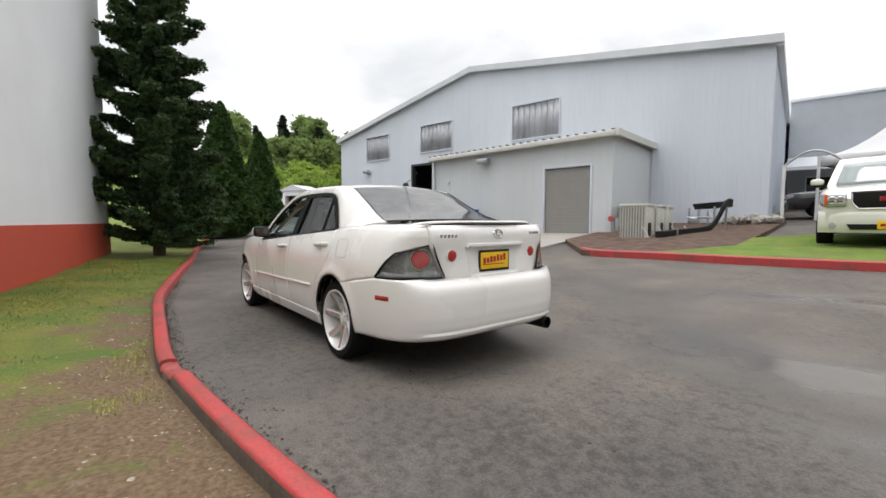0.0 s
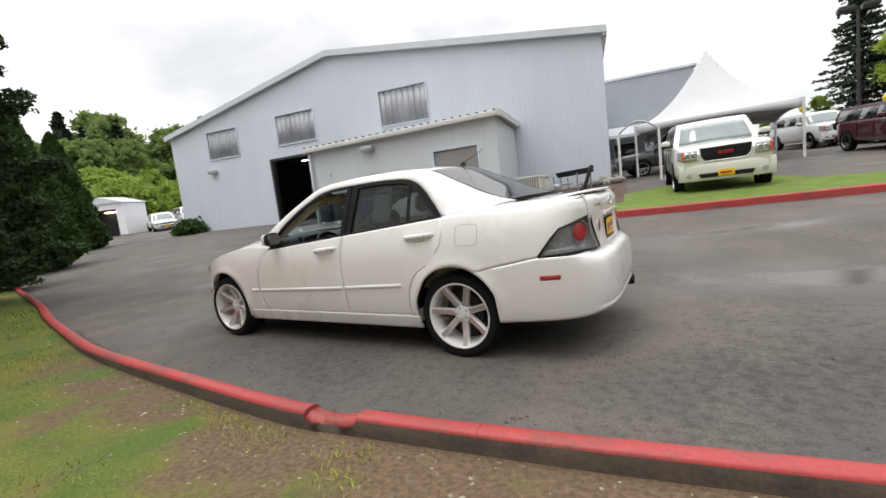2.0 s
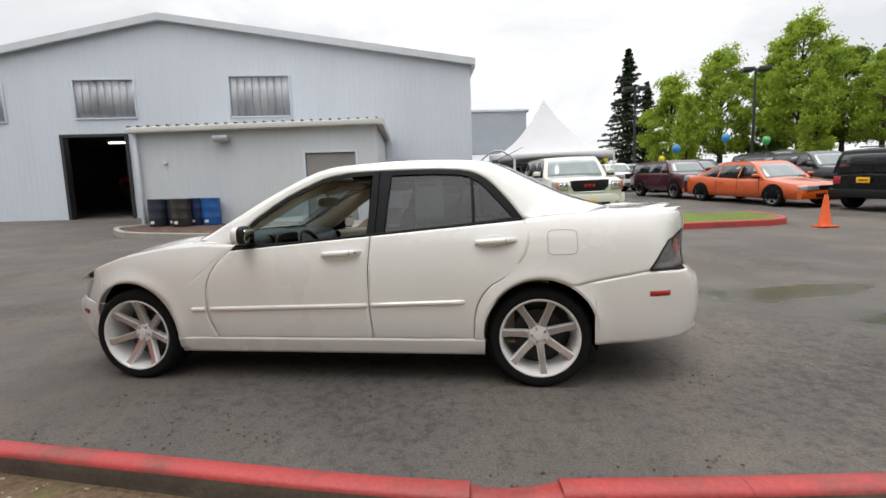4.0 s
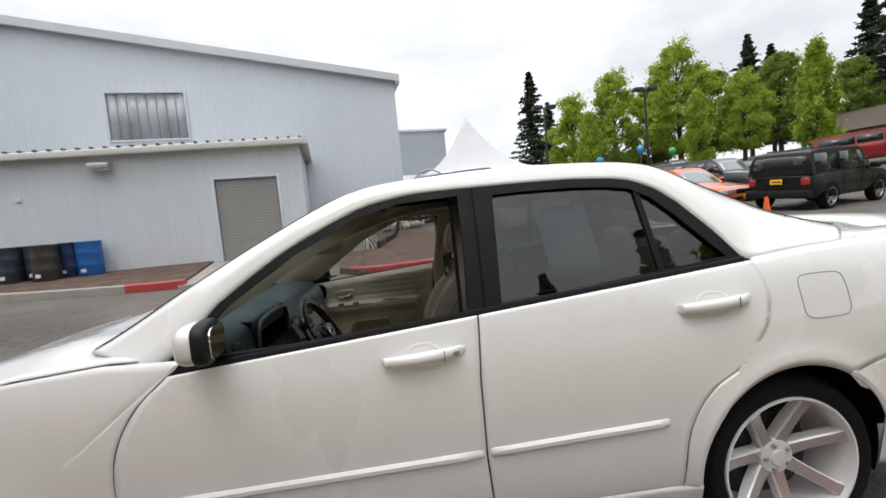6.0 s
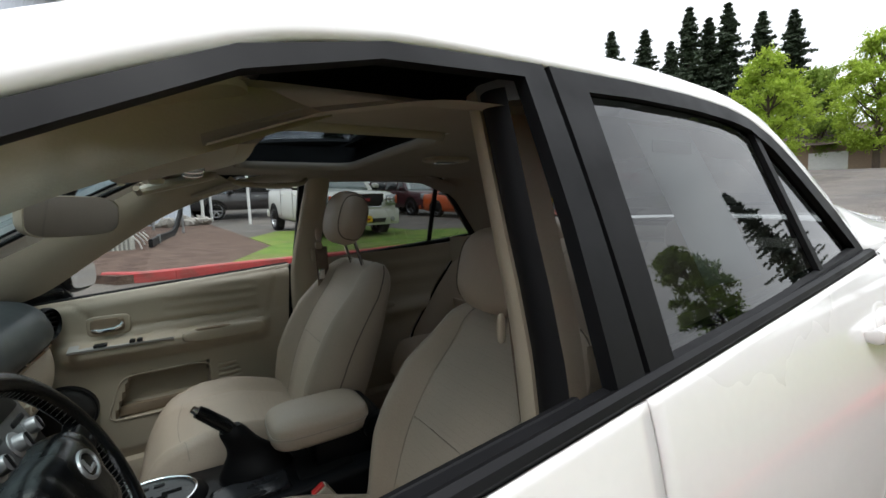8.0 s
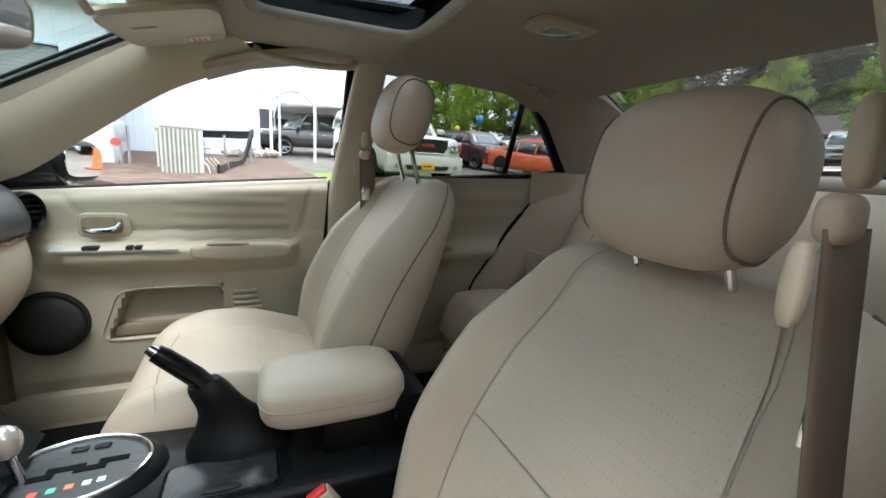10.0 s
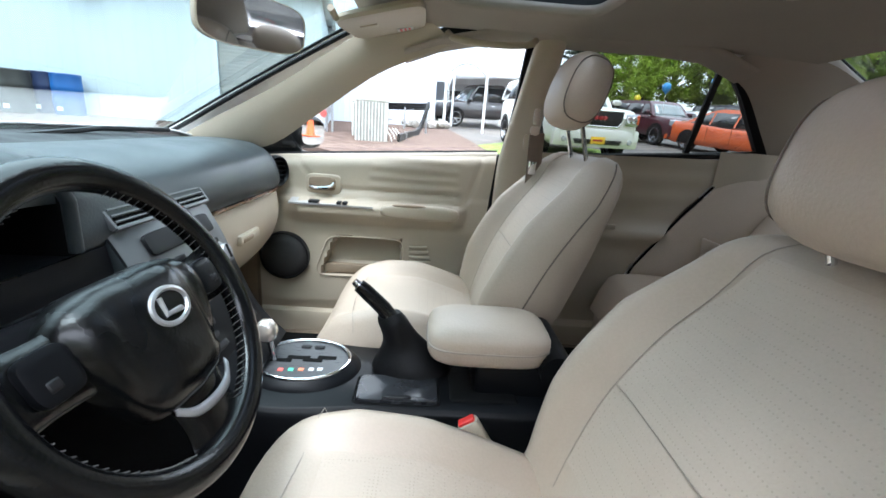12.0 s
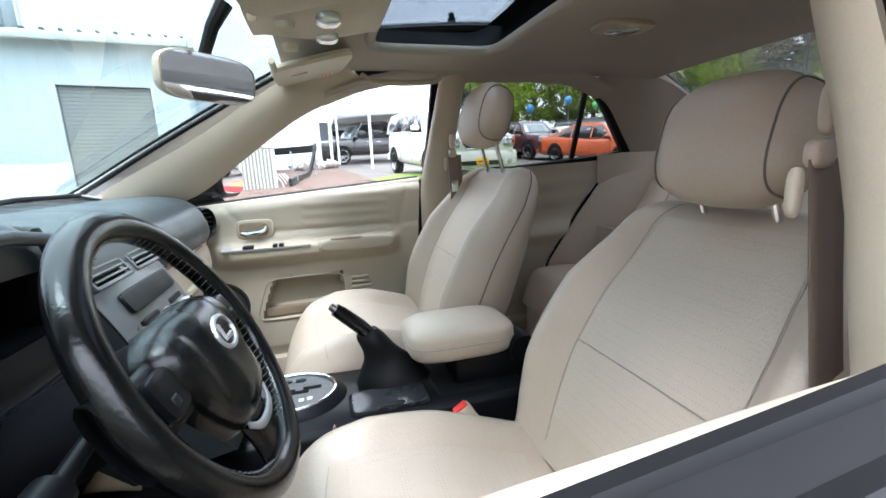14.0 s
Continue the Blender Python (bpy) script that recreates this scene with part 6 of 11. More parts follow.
seat("beige leather driver's seat with perforated inserts and dark piping", -0.372, (-0.24, 0.30, 0.432), ((0.275, 0.44), (0.515, 0.900)), (0.487, 0.980, 14), 0.055, 0.385)
seat("beige leather passenger seat with its headrest raised", 0.372, (-0.25, 0.25, 0.485), ((0.195, 0.46), (0.425, 0.965)), (0.398, 1.103, 16), 0.012, 0.43)

# belt buckles beside the console
for y_, x_, z_ in ((-0.140, 0.135, 0.432), (0.13, 0.10, 0.44)):
    bk = thing("belt_buckle", "beige seat-belt buckle with a red release button", "belt buckle", "belt buckles", Matrix.Translation((0.018, 0.02, 0.05)))
    bm = bmesh.new()
    mm = Matrix.Translation((x_, y_, z_)) @ Matrix.Rotation(radians(-32), 4, "Y")
    box(bm, -0.02, 0.02, -0.013, 0.013, -0.045, 0.04, 0.006, mm)
    part("body", bm, M_TRIM, bk)
    bm = bmesh.new()
    box(bm, -0.016, 0.016, -0.008, 0.009, 0.036, 0.045, 0.003, mm)
    part("button", bm, M_REDBTN, bk)
    bm = bmesh.new()
    box(bm, -0.012, 0.012, -0.006, 0.006, -0.20, -0.04, 0.003, mm)
    part("stalk", bm, M_PLASTIC, bk)


# ---- trim fixed to the car ----
cabin = new("cabin")
cabin.parent = sedan
def trim(name, bm, material=M_TRIM, label="", smooth=45):
    return part(name, bm, material, cabin, label, smooth)


# floor, sills, tunnel
bm = bmesh.new()
box(bm, -1.0, 1.3, -0.72, 0.72, 0.215, 0.235, 0.0)
box(bm, -1.02, -0.9, -0.72, 0.72, 0.2, 0.86)
for s in (-1, 1):
    grid(bm, lambda u, v: (-0.9 + 0.35 * u, s * (0.70 - 0.02 * u), 0.22 + 0.5 * v), 4, 4)
trim("carpet", bm, M_CARPET)
for s in (-1, 1):
    bm = bmesh.new()
    box(bm, -0.6, 1.0, min(s * 0.67, s * 0.80), max(s * 0.67, s * 0.80), 0.2, 0.315, 0.02)
    trim("sill_trim", bm, M_TRIM)
mat_t = thing("floor_mat", "brown paper floor mat printed with bars in the passenger footwell", "floor mat", m=RIDE)
bm = bmesh.new()
grid(bm, lambda u, v: (-0.68 + 0.42 * u, 0.16 + 0.44 * v, 0.243 + 0.10 * max(0, 0.4 - u) + 0.006 * math.sin(9 * u + 5 * v)), 12, 12)
solid(part("sheet", bm, mat("kraft_paper", (0.40, 0.31, 0.21), 0.9, vary=0.1), mat_t), 0.003)
bm = bmesh.new()
for k in range(5):
    x = -0.50 + 0.045 * k
    for y0, y1 in ((0.20, 0.30), (0.32, 0.40), (0.42, 0.55)):
        box(bm, x, x + 0.02, y0, y1, 0.256, 0.2585)
part("print", bm, M_SEAM, mat_t)


def door_card(s):
    """Padded door lining with armrest, handle, pocket and loudspeaker."""
    card = new("front_door_card")
    card.parent = sedan
    card.location = (0.015, -0.010 * s, 0.022 if s > 0 else -0.014)
    rise = 0.0 if s > 0 else 0.010
    def p_(name, bm, material, label="", smooth=45):
        return part(name, bm, material, card, label, smooth)
    def rear_x(z):
        return poly(z, [(0.28, 0.12), (0.40, 0.175), (0.55, 0.215), (0.75, 0.238), (0.90, 0.252)])
    def top_z(x):
        return 0.876 + 0.078 * x
    def y_in(x, z):
        """Distance of the lining from the centre line."""
        zt = top_z(x)
        y = poly(z, [(0.28, 0.715), (0.33, 0.70), (0.42, 0.70), (0.58, 0.704), (0.625, 0.702), (0.650, 0.678), (0.668, 0.665), (0.690, 0.664), (0.703, 0.672), (0.712, 0.712), (0.74, 0.722), (0.85, 0.728), (0.90, 0.735)])
        arm = min(1, max(0, (x + 0.50) / 0.08)) * min(1, max(0, (0.16 - x) / 0.05))
        if 0.62 < z < 0.72:
            flat = poly(z, [(0.62, 0.703), (0.72, 0.716)])
            y = flat + (y - flat) * arm
        d = zt - z
        if d < 0.03:
            y += 0.02 * (1 - d / 0.03) ** 2 * 1.0
        # sculpted groove of the upper insert
        if z > 0.72:
            g_ = min(abs(x + 0.46 + (z - 0.86) * 0.9), abs(x - 0.165 - (z - 0.75) * 0.3), abs(z - 0.745) if -0.35 < x < 0.13 else 9)
            y += 0.006 * max(0, 1 - g_ / 0.012)
            if -0.18 < x < 0.12:
                y += 0.0018 * math.cos((z - 0.78) / 0.034 * 2 * math.pi)
        return y
    def in_pocket(x, z):
        x0 = -0.355 + 0.055 * (z - 0.43) / 0.145
        return x0 < x < -0.065 and 0.432 < z < 0.578
    bm = bmesh.new()
    nx, nz = 96, 80
    rows = []
    for i in range(nx + 1):
        row = []
        for j in range(nz + 1):
            v = j / nz
            z = 0.285 + (0.90 - 0.285) * v
            x = -0.60 + (rear_x(z) + 0.60) * i / nx
            z = 0.285 + (top_z(x) - 0.285) * v
            y = y_in(x, z)
            if in_pocket(x, z):
                y = 0.748 - (0.02 if z < 0.475 else 0)
            row.append(bm.verts.new((x, s * y, z)))
        rows.append(row)
    for i in range(nx):
        for j in range(nz):
            bm.faces.new((rows[i][j], rows[i + 1][j], rows[i + 1][j + 1], rows[i][j + 1]))
    p_("lining", bm, M_TRIM, "", 50)
    # top ledge to the glass
    bm = bmesh.new()
    grid(bm, lambda u, v: (lambda x: (x, s * (y_in(x, top_z(x)) - 0.001 + (glass_y(x, belt(x)) - 0.03 - y_in(x, top_z(x))) * v), top_z(x) + (0.010 if s > 0 else 0.004) * math.sin(math.pi * v) + (0.004 + rise) * v))(-0.60 + 0.855 * u), 30, 6)
    p_("ledge", bm, M_TRIM)
    bm = bmesh.new()
    tube(bm, [(x, s * (glass_y(x, belt(x)) - 0.028), top_z(x) + 0.011 + rise) for x in (-0.60 + 0.855 * k / 24 for k in range(25))], 0.0075, 6)
    p_("glass_seal", bm, M_FRAME)
    # dark slot between lining and pillar
    bm = bmesh.new()
    tube(bm, [(rear_x(z) + 0.010, s * (y_in(0.2, z) + 0.004), z) for z in (0.29 + 0.60 * k / 20 for k in range(21))], 0.012, 6)
    p_("door_seal", bm, M_GAP)
    # pocket floor and rim
    bm = bmesh.new()
    rim = []
    for k in range(48):
        a = 2 * math.pi * k / 48
        cx, cz = math.copysign(abs(math.cos(a)) ** 0.3, math.cos(a)), math.copysign(abs(math.sin(a)) ** 0.3, math.sin(a))
        z = 0.505 + 0.0745 * cz
        x = -0.205 + 0.146 * cx + (0.024 * (z - 0.505) / 0.07 if cx < 0 else 0)
        rim.append((x, s * (y_in(x, z) - 0.001), z))
    tube(bm, rim + rim[:1], 0.0028, 6, False)
    p_("pocket_rim", bm, M_TRIM)
    bm = bmesh.new()
    box(bm, -0.345, -0.07, min(s * 0.715, s * 0.745), max(s * 0.715, s * 0.745), 0.435, 0.472, 0.006)
    p_("pocket_lip", bm, M_TRIMD)
    for k in range(4):
        bm = bmesh.new()
        tube(bm, [(-0.035, s * 0.701, 0.50 + 0.018 * k), (0.0, s * 0.697, 0.501 + 0.018 * k), (0.045 - 0.006 * k, s * 0.701, 0.502 + 0.018 * k)], 0.0065, 8)
        p_("rib", bm, M_TRIM)
    # loudspeaker
    mm = Matrix.Translation((-0.478, s * 0.692, 0.497)) @ Matrix.Rotation(s * math.pi / 2, 4, "X")
    bm = bmesh.new()
    lathe(bm, [(0.0001, 0.014), (0.05, 0.012), (0.076, 0.006), (0.080, 0.0)], 40, mm)
    sp = p_("loudspeaker", bm, mat("speaker_mesh", (0.03, 0.029, 0.028), 0.6, vary=0.5, scale=300, bump=0.001, fine=600), "round dark speaker grille")
    bm = bmesh.new()
    lathe(bm, [(0.079, 0.0), (0.081, 0.009), (0.086, 0.008), (0.088, -0.01)], 40, mm)
    part("speaker_ring", bm, M_PLASTIC, sp)
    # silver switch plate and grip on the armrest
    bm = bmesh.new()
    grid(bm, lambda u, v: (-0.45 + 0.285 * u, s * (0.659 + 0.045 * v), 0.700 + 0.010 * v - 0.0072 * u * (1 - v)), 12, 4)
    grid(bm, lambda u, v: (-0.45 + 0.285 * u, s * (0.659 - 0.001 * v), 0.694 + 0.0065 * v), 12, 3)
    pl = p_("switch_plate", bm, mat("pale_silver_plastic", (0.42, 0.42, 0.41), 0.35, 0.25, vary=0.05), "silver window-switch plate")
    for k, x in enumerate((-0.385, -0.29, -0.27)):
        bm = bmesh.new()
        box(bm, x, x + (0.035 if k == 0 else 0.016), min(s * 0.664, s * 0.69), max(s * 0.664, s * 0.69), 0.699, 0.7098, 0.003)
        part("switch", bm, M_PLASTIC, pl)
    bm = bmesh.new()
    pillow(bm, (-0.005, s * 0.672, 0.688), (0.138, 0.020, 0.026), 3.2, 28, 12)
    p_("grip", bm, M_TRIM)
    bm = bmesh.new()
    pillow(bm, (-0.04, s * 0.664, 0.710), (0.06, 0.010, 0.005), 3, 20, 8)
    p_("grip_slot", bm, M_TRIMD)
    # handle bezel and chrome lever
    bm = bmesh.new()
    pillow(bm, (-0.345, s * 0.722, 0.760), (0.060, 0.009, 0.034), 5, 28, 10)
    bz = p_("handle_bezel", bm, M_TRIM)
    bm = bmesh.new()
    pillow(bm, (-0.348, s * 0.7145, 0.761), (0.047, 0.005, 0.024), 5, 24, 8)
    part("handle_cup", bm, M_TRIMD, bz)
    bm = bmesh.new()
    tube(bm, [(-0.390, s * 0.710, 0.752), (-0.37, s * 0.703, 0.7475), (-0.33, s * 0.700, 0.750), (-0.312, s * 0.703, 0.757), (-0.306, s * 0.706, 0.768)], [0.004, 0.007, 0.0075, 0.007, 0.005], 8)
    part("lever", bm, M_CHROME, bz)
    bm = bmesh.new()
    box(bm, -0.318, -0.303, min(s * 0.703, s * 0.712), max(s * 0.703, s * 0.712), 0.768, 0.78, 0.002)
    part("lock_tab", bm, M_TRIMD, bz)
    return card


door_card(1)
door_card(-1)


# rear door linings, quarter trims
REAR_EDGE = [(0.3, 0.72), (0.54, 0.812), (0.74, 0.955), (0.90, 1.09), (0.96, 1.14)]
for s in (-1, 1):
    bm = bmesh.new()
    def rl(u, v):
        z = 0.3 + (0.945 - 0.3) * v
        x1 = poly(z, REAR_EDGE)
        x = 0.34 + (x1 - 0.34) * u
        y = 0.725 - 0.03 * math.exp(-((z - 0.66) / 0.035) ** 2) - 0.006 * math.cos((z - 0.8) * 90) * (z > 0.75) * 0.4
        return (x, s * (y - 0.02 * max(0, x - 0.9)), z + 0.03 * (x - 0.5))
    grid(bm, rl, 30, 44)
    trim("rear_door_card", bm, M_TRIM)
    # dark seal on the slanted edge, and the padded bolster between door and bench
    bm = bmesh.new()
    tube(bm, [(poly(z, REAR_EDGE) + 0.008, s * 0.716, z + 0.03 * (poly(z, REAR_EDGE) - 0.5)) for z in (0.31 + 0.64 * k / 24 for k in range(25))], 0.0045, 6)
    trim("rear_door_seal", bm, M_GAP)
    bm = bmesh.new()
    def side_bolster(u, v):
        z = 0.32 + 0.66 * v
        xa, xb = poly(z, REAR_EDGE) + 0.012, 1.075 + 0.27 * max(0.0, z - 0.46) / 0.52
        return (xa + (xb - xa) * u, s * (0.712 - 0.075 * math.sin(math.pi * 0.62 * u) ** 0.8), z + 0.012)
    grid(bm, side_bolster, 12, 24)
    trim("side_bolster", bm, M_LEATHER, "beige leather bolster beside the rear bench", 60)
    bm = bmesh.new()
    tube(bm, [(x, s * (glass_y(x, 0.95) - 0.03), belt(x) + 0.012) for x in (0.38 + 0.85 * k / 20 for k in range(21))], 0.008, 6)
    trim("rear_glass_seal", bm, M_FRAME)
    bm = bmesh.new()
    box(bm, 0.52, 0.72, min(s * 0.695, s * 0.705), max(s * 0.695, s * 0.705), 0.69, 0.71, 0.004)
    trim("rear_handle", bm, M_TRIM)
    # B-pillar lining: broad foot, slim head
    bm = bmesh.new()
    def bp(u, v):
        z = 0.28 + (1.29 - 0.28) * v
        xa = poly(z, [(0.28, 0.180), (0.55, 0.254), (0.90, 0.268), (1.29, 0.330)])
        w = poly(z, [(0.28, 0.20), (0.85, 0.12), (0.92, 0.11), (1.29, 0.09)])
        yo = poly(z, [(0.28, 0.70), (0.86, 0.70), (0.92, 0.695), (1.08, 0.645), (1.29, 0.57)])
        if s < 0:
            # driver's side: a front facet beside the door seal, a crest, and a face turned to the rear
            xe, ye = poly(z, [(0.28, 0.20), (0.60, 0.262), (0.925, 0.282), (1.29, 0.290)]), poly(z, [(0.28, 0.71), (0.80, 0.705), (0.925, 0.681), (1.02, 0.655), (1.09, 0.632), (1.29, 0.572)])
            xc_, yc_ = xe + 0.030, poly(z, [(0.28, 0.68), (0.70, 0.668), (0.827, 0.643), (0.927, 0.624), (0.998, 0.607), (1.05, 0.590), (1.105, 0.574), (1.29, 0.522)])
            if u < 0.5:
                q = math.sin(math.pi * u)
                return (xe + (xc_ - xe) * (1 - math.cos(math.pi * u)), -(ye + (yc_ - ye) * q), z)
            q = (u - 0.5) * 2
            return (xc_ + 0.075 * q, -(yc_ + 0.05 * q * q), z)
        a = u * math.pi
        return (xa + w * (1 - math.cos(a)) / 2, s * (yo + 0.012 - 0.035 * math.sin(a) ** 0.7), z)
    grid(bm, bp, 12, 30)
    trim("pillar_lining", bm, M_TRIM)
    if s < 0:
        # black rubber between the lining and the door frame
        bm = bmesh.new()
        grid(bm, lambda u, v: (lambda p: (p[0] + 0.004 - 0.010 * math.sin(math.pi * u), p[1] - 0.002 - 0.055 * u, p[2]))(bp(0.0, 0.42 + 0.57 * v)), 6, 20)
        trim("pillar_seal", bm, M_FRAME)
    # belt: reel guide at the pillar and webbing down
    belt_t = thing("seat_belt", "brown seat belt with beige guide on the door pillar", "seat belt", "front seat belts", RIDE @ Matrix.Translation((-0.03, 0.045, -0.02) if s < 0 else (-0.035, -0.095, 0.02)))
    gy = glass_y(0.35, 1.02) - 0.135
    bm = bmesh.new()
    pillow(bm, (0.378, s * gy, 1.030), (0.010, 0.008, 0.024), 3, 18, 10)
    pillow(bm, (0.376, s * (gy - 0.004), 0.99), (0.014, 0.009, 0.014), 3, 18, 10)
    part("guide", bm, M_LEATHER, belt_t)
    bm = bmesh.new()
    pillow(bm, (0.352, s * (gy - 0.006), 0.955), (0.007, 0.006, 0.024), 3, 14, 8)
    part("tongue_stop", bm, M_TRIM, belt_t)
    bm = bmesh.new()
    grid(bm, lambda u, v: (0.362 + 0.045 * u + 0.03 * v, s * (gy - 0.002 + 0.09 * v - 0.012 * math.sin(math.pi * v)), 0.985 - 0.65 * v), 4, 20)
    solid(part("webbing", bm, M_BELT, belt_t), 0.002)
    bm = bmesh.new()
    box(bm, 0.372, 0.396, min(s * (gy + 0.001), s * (gy + 0.005)), max(s * (gy + 0.001), s * (gy + 0.005)), 0.86, 0.90, 0.001)
    part("tongue", bm, M_CHROME, belt_t)
    # windscreen pillar lining
    bm = bmesh.new()
    A = curve([(-0.64, 0.700, 0.875), (-0.495, 0.700, 0.905), (-0.33, 0.665, 1.015), (-0.156, 0.622, 1.132), (-0.014, 0.60, 1.198), (0.08, 0.592, 1.236)] if s > 0 else [(-0.70, 0.695, 0.865), (-0.55, 0.674, 0.935), (-0.378, 0.642, 1.03), (-0.195, 0.602, 1.135), (-0.015, 0.58, 1.203), (0.08, 0.575, 1.238)], 24)
    B = curve([(-0.82, 0.66, 0.885), (-0.66, 0.645, 0.975), (-0.45, 0.61, 1.082), (-0.28, 0.575, 1.185), (-0.145, 0.55, 1.258), (-0.02, 0.525, 1.292)], 24)
    def ap(u, v):
        i = int(round(u * 24))
        p = A[i].lerp(B[i], v)
        b_ = 0.018 * math.sin(math.pi * v)
        return (p.x + b_ * 0.5, s * (p.y - b_ - 0.006), p.z)
    grid(bm, ap, 24, 8)
    trim("screen_pillar_lining", bm, M_TRIM)
    # rail lining over the side windows, from screen pillar to rear pillar
    bm = bmesh.new()
    def rl2(u, v):
        x = -0.06 + 1.05 * u
        zt = poly(x, [(-0.06, 1.180), (0.05, 1.220), (0.2, 1.250), (0.7, 1.256), (0.86, 1.246), (0.99, 1.20)])
        yo = glass_y(x, zt) - 0.030
        a = v * math.pi / 2
        return (x, s * (yo - 0.105 * math.sin(a)), zt + 0.004 + 0.018 * (1 - math.cos(a)) + 0.008 * v)
    grid(bm, rl2, 30, 8)
    trim("rail_lining", bm, M_HEAD)
    # rear pillar lining
    bm = bmesh.new()
    A = curve([(0.90, 0.622, 1.245), (0.985, 0.625, 1.205), (1.045, 0.638, 1.164), (1.13, 0.665, 1.066), (1.20, 0.69, 0.985), (1.22, 0.70, 0.94)], 20)
    B = curve([(0.95, 0.53, 1.278), (1.10, 0.505, 1.268), (1.22, 0.505, 1.235), (1.36, 0.515, 1.165), (1.52, 0.53, 1.085), (1.60, 0.54, 1.0)], 20)
    def cp(u, v):
        i = int(round(u * 20))
        p = A[i].lerp(B[i], v)
        return (p.x, s * (p.y - 0.015 * math.sin(math.pi * v)), p.z)
    grid(bm, cp, 20, 8)
    trim("rear_pillar_lining", bm, M_HEAD)
    # grab handle
    if s > 0:
        bm = bmesh.new()
        tube(bm, curve([(0.06, 0.560, 1.262), (0.09, 0.545, 1.243), (0.19, 0.540, 1.236), (0.29, 0.545, 1.243), (0.32, 0.560, 1.262)], 16), 0.0095, 10)
        trim("grab_handle", bm, M_TRIM)
    # black slim frames inside the windscreen edge
    bm = bmesh.new()
    tube(bm, [(e2(3 + 24 * k / 16).x + 0.015, s * (e2(3 + 24 * k / 16).y - 0.025), e2(3 + 24 * k / 16).z - 0.018) for k in range(17)], 0.007, 6)
    trim("screen_frit", bm, M_FRAME)

# headliner with the sunroof opening, deep black well and rim
LZ = 1.274
def liner_z(x, y):
    return LZ + 0.012 * (1 - (y / 0.55) ** 2) - 0.05 * max(0.0, 0.0 - x) ** 1.0 * 0.9 - 0.12 * max(0.0, x - 0.85) ** 1.3
bm = bmesh.new()
HX0, HX1, HY = 0.050, 0.410, 0.315
def patch(x0, x1, y0, y1, nx, ny):
    grid(bm, lambda u, v: (x0 + (x1 - x0) * u, y0 + (y1 - y0) * v, liner_z(x0 + (x1 - x0) * u, y0 + (y1 - y0) * v)), nx, ny)
patch(-0.17, HX0, -0.555, 0.555, 8, 24)
patch(HX1, 1.13, -0.555, 0.555, 24, 24)
patch(HX0, HX1, -0.555, -HY, 8, 4)
patch(HX0, HX1, HY, 0.555, 8, 4)
bmesh.ops.remove_doubles(bm, verts=bm.verts, dist=0.001)
trim("headliner", bm, M_HEAD)
bm = bmesh.new()
rim = []
for k in range(64):
    a = 2 * math.pi * k / 64
    cx, cy = math.copysign(abs(math.cos(a)) ** 0.22, math.cos(a)), math.copysign(abs(math.sin(a)) ** 0.22, math.sin(a))
    x, y = (HX0 + HX1) / 2 + (HX1 - HX0) / 2 * cx, HY * cy
    rim.append(Vector((x, y, liner_z(x, y) - 0.002)))
tube(bm, rim + rim[:1], 0.013, 8, False)
trim("sunroof_rim", bm, M_HEAD)
bm = bmesh.new()
for a, b in zip(rim, rim[1:] + rim[:1]):
    bm.faces.new([bm.verts.new(p) for p in (a, b, b + Vector((0.03 * (b.x > 0.3), 0.46 * b.y, 0.095)), a + Vector((0.03 * (a.x > 0.3), 0.46 * a.y, 0.095)))])
trim("sunroof_well", bm, M_GAP)
bm = bmesh.new()
grid(bm, lambda u, v: (0.385 + 0.06 * u, -0.305 + 0.61 * v, 1.345), 1, 4)
trim("sunroof_shade", bm, M_GAP)
# dome lamp
bm = bmesh.new()
pillow(bm, (0.64, 0.07, liner_z(0.64, 0.07) - 0.004), (0.075, 0.045, 0.010), 3.5, 28, 10)
dome = trim("dome_lamp", bm, M_TRIM)
bm = bmesh.new()
pillow(bm, (0.64, 0.07, liner_z(0.64, 0.07) - 0.010), (0.042, 0.028, 0.008), 3.5, 20, 8)
part("dome_lens", bm, M_LAMPC, dome)

# overhead console between the visors
bm = bmesh.new()
grid(bm, lambda u, v: (-0.24 + 0.245 * u, (0.10 + 0.05 * u) * (2 * v - 1) * 1.0, 1.268 + 0.030 * u ** 0.6 - 0.022 * math.sin(math.pi * u) * (1 - abs(2 * v - 1) ** 4) + 0.012 * abs(2 * v - 1) ** 3), 14, 20)
oc = trim("overhead_console", bm, M_TRIM)
oc.location = (0.046, 0, -0.040)
for y in (-0.05, 0.05):
    bm = bmesh.new()
    pillow(bm, (-0.105, y, 1.268), (0.022, 0.030, 0.010), 3, 20, 8)
    part("map_lamp", bm, M_LAMPC, oc)
    bm = bmesh.new()
    lathe(bm, [(0.0001, -0.012), (0.014, -0.010), (0.016, 0.0)], 18, Matrix.Translation((-0.175, y * 1.3, 1.256)))
    part("map_switch", bm, M_TRIM, oc)
